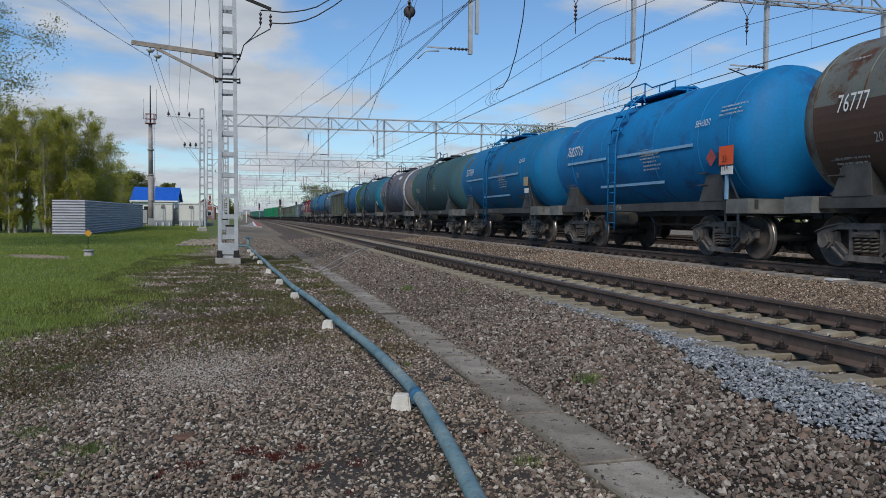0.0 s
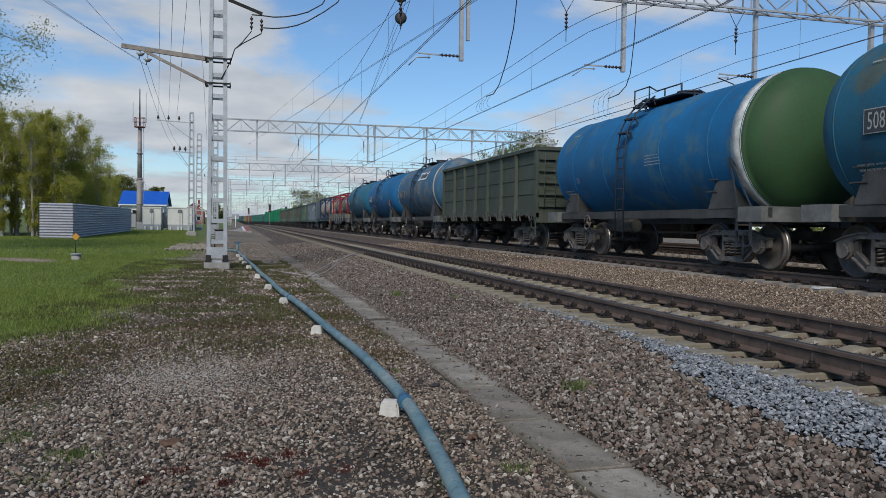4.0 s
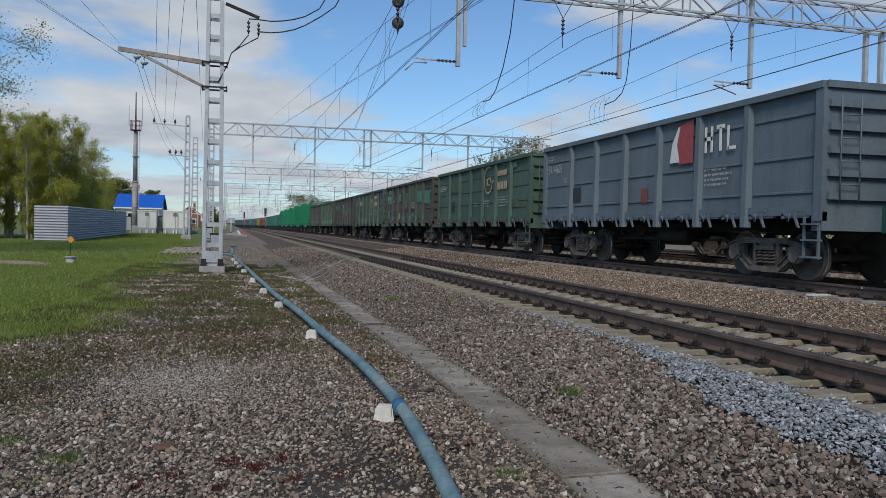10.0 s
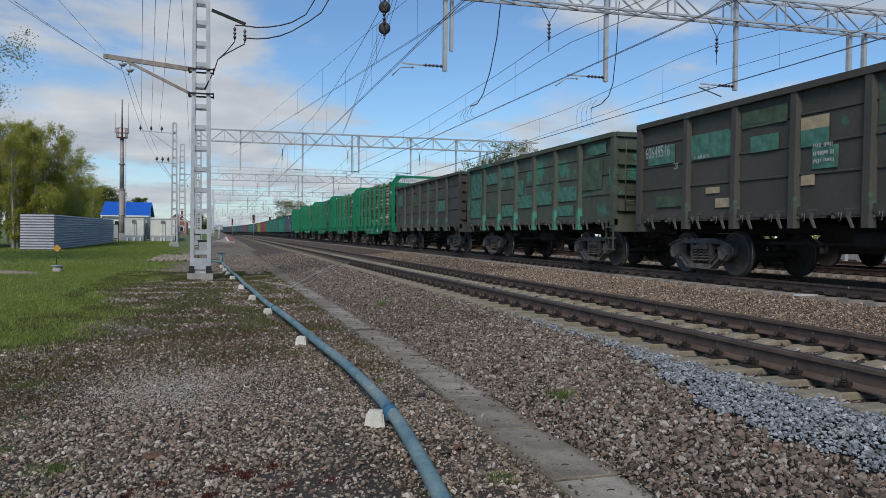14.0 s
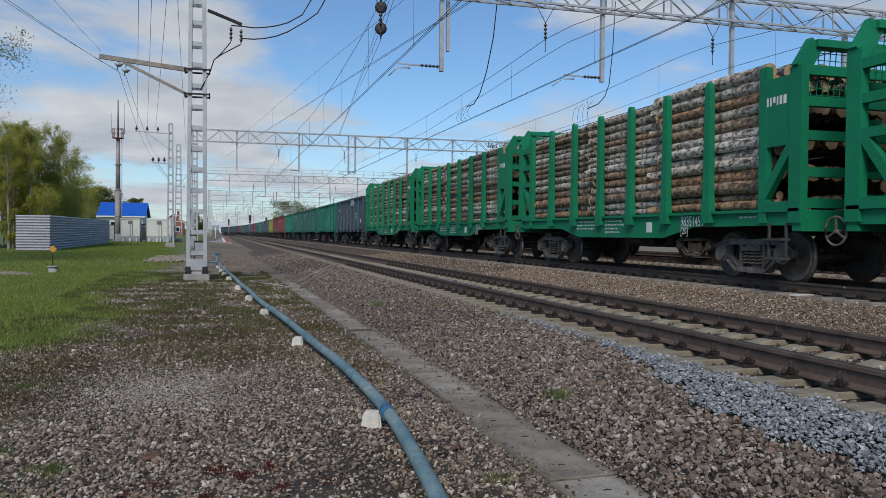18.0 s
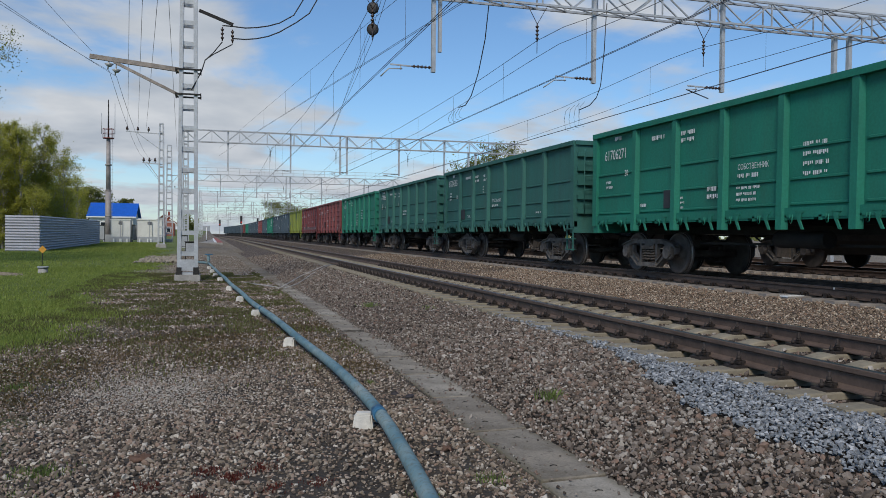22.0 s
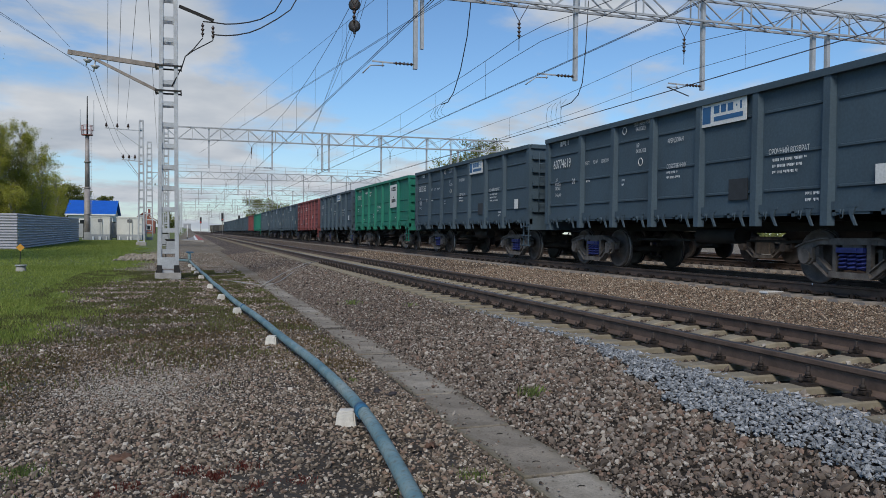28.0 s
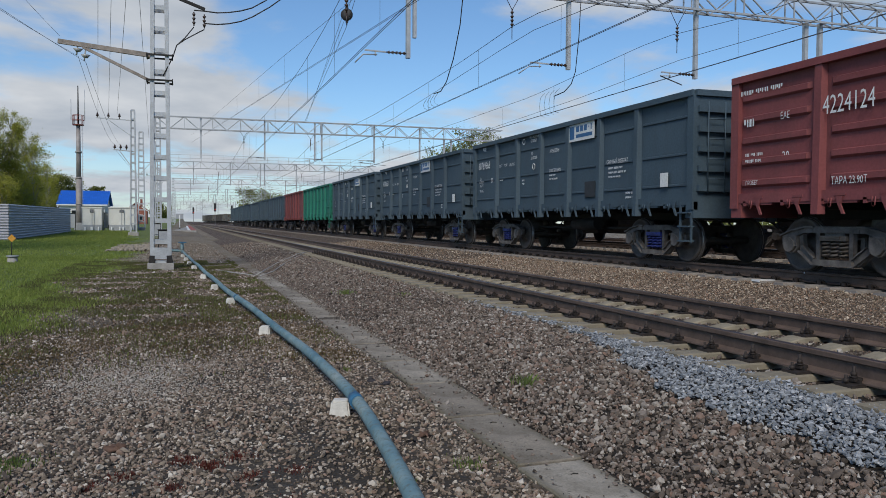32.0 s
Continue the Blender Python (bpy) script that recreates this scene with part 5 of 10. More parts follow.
def gondola(kind, name="open_wagon"):
    """kind: 'lined' has thin swages across the sides, 'half' has them on the lower half only, 'pressed' bold pressed ribs, 'old' flat plates with weld lines."""
    w = thing(name, "", "goods wagon", "wagons of the train")
    ends = (-G_HALF,) + G_POSTS + (G_HALF,)
    rnd = random.Random(len(kind))
    for s in (-1, 1):
        for a, b in zip(ends, ends[1:]):
            part("side_panel", side_panel_bm(kind, s, a, b, rnd), M_BODY, w)
    rib = None
    for s in (-1, 1):
        for y in G_POSTS:
            if rib is None:
                bm = bmesh.new()
                d = 0.125
                A = [(-0.11, 0), (-0.075, -d), (0.075, -d), (0.11, 0)]
                lo = [bm.verts.new((x, yy, 1.0)) for yy, x in A]
                hi = [bm.verts.new((x * 0.75, yy, 3.42)) for yy, x in A]
                bm.faces.new(lo)
                bm.faces.new(hi[::-1])
                for i in range(4):
                    bm.faces.new((lo[i], lo[i - 1], hi[i - 1], hi[i]))
                bmesh.ops.recalc_face_normals(bm, faces=bm.faces[:])
                rib = part("side_post", bm, M_BODY, w)
                rib.matrix_basis = Matrix.Translation((s * 1.446, y, 0))
            else:
                again(rib, w, Matrix.Translation((s * 1.446, y, 0)) @ Matrix.Rotation(0 if s < 0 else math.pi, 4, "Z"))
    bm = bmesh.new()
    for s in (-1, 1):
        bar(bm, (s * 1.485, -G_HALF, 3.48), (s * 1.485, G_HALF, 3.48), 0.15, 0.12)
        bar(bm, (-1.485, s * G_HALF, 3.48), (1.485, s * G_HALF, 3.48), 0.14, 0.12)
    part("top_rail", bm, M_BODY, w)
    for s in (-1, 1):
        bm = bmesh.new()
        bar(bm, (s * 1.46, -G_HALF, 1.30), (s * 1.46, G_HALF, 1.30), 0.10, 0.17)
        part("side_sill", bm, M_BODY, w)
    for s in (-1, 1):
        bm = bmesh.new()
        y = s * G_HALF
        box(bm, -1.44, 1.44, y - 0.01, y + 0.01, 1.2, 3.46)
        for z in (1.55, 1.95, 2.35, 2.75, 3.15):
            box(bm, -1.44, 1.44, min(y, y + s * 0.10), max(y, y + s * 0.10), z - 0.06, z + 0.06)
        for sx in (-1, 1):
            # corner post with its tapered foot
            bar(bm, (sx * 1.47, y - s * 0.08, 1.12), (sx * 1.47, y - s * 0.08, 3.44), 0.13, 0.2)
            for zz in (1.75, 2.15, 2.55, 2.95):
                rod(bm, (sx * 1.25, y + s * 0.13, zz), (sx * 0.85, y + s * 0.13, zz), 0.014, 5)
            for xx in (1.25, 0.85):
                rod(bm, (sx * xx, y + s * 0.13, 1.45), (sx * xx, y + s * 0.13, 3.3), 0.014, 5)
        part("end_wall", bm, M_BODY, w)
    bm = bmesh.new()
    box(bm, -1.43, 1.43, -G_HALF + 0.02, G_HALF - 0.02, 1.25, 1.29)
    part("floor", bm, M_DARK, w)
    bm = bmesh.new()
    bar(bm, (0, -G_HALF, 1.08), (0, G_HALF, 1.08), 0.42, 0.32)
    part("centre_sill", bm, M_DARK, w)
    bearer = None
    for y in G_POSTS:
        if bearer is None:
            bm = bmesh.new()
            bar(bm, (-1.42, 0, 1.16), (1.42, 0, 1.16), 0.12, 0.16)
            bearer = part("cross_bearer", bm, M_DARK, w)
            bearer.location.y = y
        else:
            again(bearer, w, Matrix.Translation((0, y, 0)))
    for x, ya, yb, z, r in ((-0.75, -1.2, 0.1, 0.82, 0.16), (0.6, 0.4, 1.1, 0.85, 0.2)):
        bm = bmesh.new()
        rod(bm, (x, ya, z), (x, yb, z), r, 12)
        part("air_cylinder", bm, M_DARK, w)
    bm = bmesh.new()
    bar(bm, (-0.5, -3.0, 0.72), (-0.5, 3.0, 0.72), 0.04, 0.05)
    part("brake_rod", bm, M_DARK, w)
    for s in (-1, 1):
        bm = bmesh.new()
        box(bm, -1.5, 1.5, min(s * (G_HALF - 0.25), s * (G_HALF + 0.02)), max(s * (G_HALF - 0.25), s * (G_HALF + 0.02)), 0.95, 1.28)
        part("end_beam", bm, M_BODY, w)
    latch = None
    ends = (-G_HALF + 0.2,) + G_POSTS + (G_HALF - 0.2,)
    for s in (-1, 1):
        for a, b in zip(ends, ends[1:]):
            for f in (0.25, 0.75):
                y = a + (b - a) * f
                m = Matrix.Translation((s * 1.46, y, 1.2)) @ Matrix.Rotation(0 if s < 0 else math.pi, 4, "Z")
                if latch is None:
                    bm = bmesh.new()
                    bar(bm, (0, -0.36, 0.0), (0, 0.36, 0.0), 0.07, 0.05)
                    slab_poly(bm, [(-0.12, 0.08), (0.02, 0.08), (0.0, -0.02), (-0.10, -0.2), (-0.15, -0.2), (-0.07, -0.04)], -0.07, -0.04)
                    tube(bm, [(-0.05, 0.13, 0.06), (-0.06, 0.13, -0.07), (-0.06, 0.16, -0.09), (-0.06, 0.19, -0.07), (-0.05, 0.19, 0.06)], 0.012, 4)
                    box(bm, -0.06, 0.0, -0.16, 0.06, 0.09, 0.13)
                    box(bm, -0.05, 0.0, 0.29, 0.36, -0.04, 0.05)
                    latch = part("hatch_latch", bm, M_LATCH if kind == "old" else M_BODY, w)
                    latch.matrix_basis = m
                else:
                    again(latch, w, m)
    bm = bmesh.new()
    tube(bm, [(-1.3, G_HALF + 0.12, 1.12), (-1.2, G_HALF + 0.16, 0.98), (-0.35, G_HALF + 0.2, 0.86), (-0.25, G_HALF + 0.3, 0.92)], 0.016, 5)
    part("uncoupling_lever", bm, M_DARK, w)
    bm = bmesh.new()
    for yy in (-G_HALF + 0.05, -G_HALF + 0.42):
        bar(bm, (-1.5, yy, 0.45), (-1.5, yy, 1.3), 0.03, 0.05)
    for zz in (0.48, 0.78, 1.06):
        bar(bm, (-1.5, -G_HALF + 0.05, zz), (-1.5, -G_HALF + 0.42, zz), 0.16, 0.03)
    part("step_ladder", bm, M_BODY, w)
    running_gear(w, G_HALF, G_PIVOT, G_TIP)
    return w


M_LATCH = plain("grimy_latch_iron", (0.115, 0.105, 0.098), 0.8, 0.1, 0.35, 6.0)
M_RED = plain("faded_red_enamel", (0.36, 0.06, 0.06), 0.5, 0.0, 0.2, 6.0)


def far_gondola():
    """An open wagon that stays far from the eye: the same forms in fewer pieces."""
    w = thing("open_wagon", "", "goods wagon", "wagons of the train")
    for s in (-1, 1):
        bm = bmesh.new()
        box(bm, min(s * 1.436, s * 1.45), max(s * 1.436, s * 1.45), -G_HALF, G_HALF, 1.22, 3.46)
        for y in G_POSTS:
            box(bm, min(s * 1.45, s * 1.56), max(s * 1.45, s * 1.56), y - 0.09, y + 0.09, 1.0, 3.42)
        for z in (1.63, 2.27, 3.03):
            box(bm, min(s * 1.45, s * 1.475), max(s * 1.45, s * 1.475), -G_HALF + 0.2, G_HALF - 0.2, z - 0.03, z + 0.03)
        bar(bm, (s * 1.485, -G_HALF, 3.48), (s * 1.485, G_HALF, 3.48), 0.15, 0.12)
        for k in range(28):
            y = -G_HALF + 0.4 + k * (2 * G_HALF - 0.8) / 27
            slab_poly(bm, [(y - 0.12, 1.28), (y + 0.02, 1.28), (y, 1.18), (y - 0.1, 1.0)], s * 1.52, s * 1.55)
        part("side_wall", bm, M_BODY, w)
        bm = bmesh.new()
        y = s * G_HALF
        box(bm, -1.44, 1.44, y - 0.01, y + 0.01, 1.2, 3.46)
        for z in (1.55, 1.95, 2.35, 2.75, 3.15, 3.47):
            box(bm, -1.44, 1.44, min(y, y + s * 0.10), max(y, y + s * 0.10), z - 0.06, z + 0.06)
        part("end_wall", bm, M_BODY, w)
        bm = bmesh.new()
        box(bm, -1.5, 1.5, min(s * (G_HALF - 0.25), s * (G_HALF + 0.02)), max(s * (G_HALF - 0.25), s * (G_HALF + 0.02)), 0.95, 1.28)
        part("end_beam", bm, M_BODY, w)
        part("coupler", coupler_bm(s, G_HALF, G_TIP), M_DARK, w)
        part("side_frame", side_frame_bm(-1.02), M_BOGIE, w).location.y = s * G_PIVOT
        bm = bmesh.new()
        box(bm, -1.1, -0.95, -0.28, 0.28, 0.27, 0.62)
        part("spring_group", bm, M_SPRING, w).location.y = s * G_PIVOT
        for yy in (-0.925, 0.925):
            bm = bmesh.new()
            rod(bm, (-1.16, 0, WHEEL_R), (0.95, 0, WHEEL_R), 0.12, 10)
            for sx in (-1, 1):
                rod(bm, (sx * 0.72, 0, WHEEL_R), (sx * 0.85, 0, WHEEL_R), WHEEL_R, 20)
            part("wheelset", bm, M_WHEEL, w).location.y = s * G_PIVOT + yy
    bm = bmesh.new()
    box(bm, -1.43, 1.43, -G_HALF + 0.02, G_HALF - 0.02, 1.25, 1.29)
    bar(bm, (0, -G_HALF, 1.08), (0, G_HALF, 1.08), 0.42, 0.32)
    rod(bm, (-0.75, -1.2, 0.82), (-0.75, 0.1, 0.82), 0.16, 10)
    part("floor", bm, M_DARK, w)
    return w


def dye(w, mat, label):
    """Gives the painted parts of a wagon their own paint."""
    for o in w.children_recursive:
        if o.type == "MESH" and o.data.materials and o.data.materials[0] == M_BODY:
            o.material_slots[0].link = "OBJECT"
            o.material_slots[0].material = mat
    tagged(w, label)
    return w


# ---- tank wagon ----
T_HALF, T_TIP, T_PIVOT = 5.45, 6.01, 3.9
B_R, B_Z, B_L = 1.52, 2.80, 5.52


def tank_wagon():
    w = thing("tank_wagon", "", "tank wagon", "wagons of the train")
    bm = bmesh.new()
    dome = [(-B_L, 0.06), (-B_L + 0.02, 0.45), (-B_L + 0.09, 0.85), (-B_L + 0.22, 1.18), (-B_L + 0.42, 1.40), (-B_L + 0.62, 1.49), (-B_L + 0.78, B_R)]
    prof = dome + [(0, B_R)] + [(-a, r) for a, r in dome[::-1]]
    lathe(bm, prof, "y", 48, (0, 0, B_Z))
    part("barrel", bm, M_BODY, w, smooth=True)
    band = None
    for y in (-B_L + 0.8, -3.55, -1.5, 1.5, 3.55, B_L - 0.8):
        if band is None:
            bm = bmesh.new()
            lathe(bm, [(-0.012, B_R - 0.02), (-0.012, B_R + 0.012), (0.012, B_R + 0.012), (0.012, B_R - 0.02)], "y", 48, (0, 0, B_Z))
            band = part("weld_seam", bm, M_BODY, w)
            band.location.y = y
        else:
            again(band, w, Matrix.Translation((0, y, 0)))
    bm = bmesh.new()
    bar(bm, (0, -T_HALF, 1.1), (0, T_HALF, 1.1), 0.45, 0.32)
    part("centre_sill", bm, M_FRAME, w)
    for s in (-1, 1):
        bm = bmesh.new()
        bar(bm, (s * 1.32, -T_HALF, 1.16), (s * 1.32, T_HALF, 1.16), 0.1, 0.2)
        part("side_sill", bm, M_FRAME, w)
    for y in (-2.4, 0, 2.4):
        bm = bmesh.new()
        bar(bm, (-1.3, y, 1.12), (1.3, y, 1.12), 0.1, 0.14)
        part("cross_bearer", bm, M_FRAME, w)
    bm = bmesh.new()
    rod(bm, (-1.0, 0.5, 0.88), (-1.0, 1.9, 0.88), 0.17, 14)
    part("air_cylinder", bm, M_FRAME, w)
    bm = bmesh.new()
    rod(bm, (0.2, 0, 0.62), (0.2, 0, 1.35), 0.14, 10)
    part("outlet_valve", bm, M_FRAME, w)
    bm = bmesh.new()
    bar(bm, (-0.5, -3.0, 0.72), (-0.5, 3.0, 0.72), 0.04, 0.05)
    part("brake_rod", bm, M_DARK, w)
    for s in (-1, 1):
        bm = bmesh.new()
        ya, yb = s * (T_HALF - 0.75), s * T_HALF
        box(bm, -1.52, 1.52, min(ya, yb), max(ya, yb), 0.98, 1.28)
        part("end_platform", bm, M_PLATFORM, w)
    for sy in (-1, 1):
        for sx in (-1, 1):
            bm = bmesh.new()
            y = sy * 3.9
            # gusset plates that cradle the barrel
            for dy in (-0.28, 0.28):
                pts = [(0.55, 1.24), (1.36, 1.24), (1.25, 2.0), (1.02, 1.72), (0.75, 1.52)]
                A = [bm.verts.new((sx * a, y + dy - 0.012, z)) for a, z in pts]
                B = [bm.verts.new((sx * a, y + dy + 0.012, z)) for a, z in pts]
                bm.faces.new(A)
                bm.faces.new(B[::-1])
                for i in range(len(pts)):
                    bm.faces.new((A[i - 1], A[i], B[i], B[i - 1]))
            # outer web plate with two narrow steps beside it
            lo = [(sx * 1.37, 1.26, 0.46), (sx * 1.27, 1.98, 0.27)]
            A = [bm.verts.new((x + dx, y + q * w2, z)) for dx in (-0.012, 0.012) for x, z, w2 in lo for q in (-1, 1)]
            for f in ((0, 1, 3, 2), (4, 6, 7, 5), (0, 4, 5, 1), (2, 3, 7, 6), (0, 2, 6, 4), (1, 5, 7, 3)):
                bm.faces.new([A[i] for i in f])
            for z, w2 in ((1.62, 0.60), (1.88, 0.52)):
                box(bm, min(sx * 1.2, sx * 1.36), max(sx * 1.2, sx * 1.36), y + 0.2, y + w2, z, z + 0.025)
            bmesh.ops.recalc_face_normals(bm, faces=bm.faces[:])
            part("saddle", bm, M_FRAME, w)
    # ladder up the side and over the shoulder
    bm = bmesh.new()
    yl = 0.15
    def shoulder(a, r):
        return (-(r) * math.cos(a), B_Z + r * math.sin(a))
    for dy in (-0.21, 0.21):
        pts = [(-1.68, yl + dy, 0.55), (-1.68, yl + dy, 2.8)]
        pts += [(shoulder(a, 1.68)[0], yl + dy, shoulder(a, 1.68)[1]) for a in (0.35, 0.6, 0.85, 1.05)]
        tube(bm, pts, 0.024, 6)
    for k in range(9):
        z = 0.75 + k * 0.27
        rod(bm, (-1.68, yl - 0.21, z), (-1.68, yl + 0.21, z), 0.016, 5)
    for a in (0.3, 0.55, 0.8, 1.0):
        x, z = shoulder(a, 1.64)
        box(bm, x - 0.1, x + 0.1, yl - 0.21, yl + 0.21, z - 0.02, z + 0.02)
        bar(bm, (x, yl - 0.21, z), (x * 0.93, yl - 0.21, z - 0.14), 0.03, 0.03)
    part("ladder", bm, M_LADDER, w)
    bm = bmesh.new()
    zt = B_Z + B_R
    box(bm, -0.75, 0.75, -1.2, 1.2, zt + 0.0, zt + 0.04)
    for x in (-0.75, 0.75):
        for y in (-1.2, -0.4, 0.4, 1.2):
            rod(bm, (x, y, zt + 0.05), (x, y, zt + (0.42 if y > 0 else 0.24)), 0.02, 5)
        rod(bm, (x, -1.2, zt + 0.24), (x, 0.0, zt + 0.24), 0.02, 5)
        rod(bm, (x, 0.0, zt + 0.24), (x, 0.4, zt + 0.42), 0.02, 5)
        rod(bm, (x, 0.4, zt + 0.42), (x, 1.2, zt + 0.42), 0.02, 5)
    for y in (-1.2, 1.2):
        for x in (-0.4, 0.4):
            bar(bm, (x, y, zt - 0.12), (x, y, zt + 0.05), 0.05, 0.05)
    part("top_platform", bm, M_LADDER, w)
    bm = bmesh.new()
    rod(bm, (0, -0.35, zt - 0.05), (0, -0.35, zt + 0.16), 0.3, 16)
    rod(bm, (0, -0.35, zt + 0.16), (0, -0.35, zt + 0.21), 0.33, 16)
    part("manhole", bm, M_LADDER, w)
    bm = bmesh.new()
    rod(bm, (0, 1.55, zt - 0.05), (0, 1.55, zt + 0.18), 0.11, 12)
    part("relief_valve", bm, M_LADDER, w)
    for k in range(1):
        bm = bmesh.new()
        yy = -T_HALF + 0.35
        bar(bm, (-1.5, yy, 0.5), (-1.5, yy, 1.3), 0.03, 0.05)
        bar(bm, (-1.5, yy + 0.45, 0.5), (-1.5, yy + 0.45, 1.3), 0.03, 0.05)
        for zz in (0.5, 0.8):
            bar(bm, (-1.5, yy, zz), (-1.5, yy + 0.45, zz), 0.18, 0.03)
        bar(bm, (-1.5, yy + 0.45, 1.28), (-1.5, yy + 0.75, 2.3), 0.03, 0.05)
        bar(bm, (-1.5, yy + 0.75, 2.3), (-1.5, yy, 1.28), 0.025, 0.035)
        part("step_ladder", bm, M_LADDER, w)
    hw = part("hand_wheel", hand_wheel_bm(0.2), M_SPRING, w)
    hw.location = (-1.45, 2.6, 0.95)
    running_gear(w, T_HALF, T_PIVOT, T_TIP)
    return w


M_FRAME = plain("grimy_wagon_frame", (0.062, 0.062, 0.060), 0.75, 0.1, 0.35, 2.5)
M_PLATFORM = plain("dusty_grey_platform_paint", (0.15, 0.155, 0.15), 0.75, 0.0, 0.4, 2.5)
M_LADDER = plain("dull_blue_black_ladder_paint", (0.035, 0.045, 0.06), 0.6, 0.2, 0.3, 5.0)


# ---- timber and container wagons ----
F_HALF, F_TIP, F_PIVOT = 6.72, 7.31, 4.86


@lru_cache(None)
def bark_material():
    m, nt, b = nodes_of("birch_and_pine_bark")
    oi = nt.nodes.new("ShaderNodeObjectInfo")
    geo = nt.nodes.new("ShaderNodeNewGeometry")
    s = nt.nodes.new("ShaderNodeMath")
    s.operation = "ADD"
    nt.links.new(oi.outputs["Random"], s.inputs[0])
    nt.links.new(geo.outputs["Random Per Island"], s.inputs[1])
    fr = nt.nodes.new("ShaderNodeMath")
    fr.operation = "FRACT"
    nt.links.new(s.outputs[0], fr.inputs[0])
    base = ramp(nt, fr.outputs[0], [(0.0, (0.56, 0.52, 0.46)), (0.3, (0.46, 0.40, 0.33)), (0.45, (0.28, 0.20, 0.14)), (0.6, (0.40, 0.22, 0.115)), (0.72, (0.34, 0.25, 0.17)), (0.84, (0.20, 0.145, 0.105)), (1.0, (0.62, 0.58, 0.52))]).outputs[0]
    rings = noise_node(nt, 7.0, 5, 0.7, (1.0, 1.0, 1.0))
    flake = noise_node(nt, 16.0, 4, 0.6, (1.0, 0.25, 1.0))
    d = ramp(nt, rings.outputs[0], [(0.43, (0.13, 0.115, 0.10)), (0.53, (1.05, 1.05, 1.05))]).outputs[0]
    c = mixer(nt, 0.85, base, d, "MULTIPLY")
    f = ramp(nt, flake.outputs[0], [(0.55, (0, 0, 0)), (0.62, (1, 1, 1))]).outputs[0]
    c = mixer(nt, f, c, (0.055, 0.042, 0.034))
    nt.links.new(c, b.inputs["Base Color"])
    b.inputs["Roughness"].default_value = 0.9
    bump(nt, b, rings.outputs[0], 0.6, 0.02)
    return m


@lru_cache(None)
def cutwood():
    return plain("sawn_log_end", (0.40, 0.28, 0.16), 0.85, 0.0, 0.25, 20.0, 0.2)


def log_bm(bm, x, y0, y1, z, r, rnd, mi=0, seg=9):
    """One slightly bent, knotty log lying along the wagon."""
    n = 7
    rings = []
    bx, bz = rnd.uniform(-0.035, 0.035), rnd.uniform(-0.02, 0.02)
    for k in range(n + 1):
        f = k / n
        rr = r * (1.06 - 0.14 * f) * rnd.uniform(0.94, 1.05)
        cx = x + bx * math.sin(math.pi * f) + rnd.uniform(-0.008, 0.008)
        cz = z + bz * math.sin(math.pi * f)
        rings.append([bm.verts.new((cx + rr * math.cos(a), y0 + (y1 - y0) * f, cz + rr * math.sin(a))) for a in [i * 2 * math.pi / seg for i in range(seg)]])
    for u, v in zip(rings, rings[1:]):
        for i in range(seg):
            f = bm.faces.new((u[i - 1], u[i], v[i], v[i - 1]))
            f.smooth, f.material_index = True, mi
    for ring, rev in ((rings[0], True), (rings[-1], False)):
        bm.faces.new(ring if rev else ring[::-1]).material_index = 1


STAKES = (-4.03, -2.41, -0.79, 0.83, 2.44, 4.05)


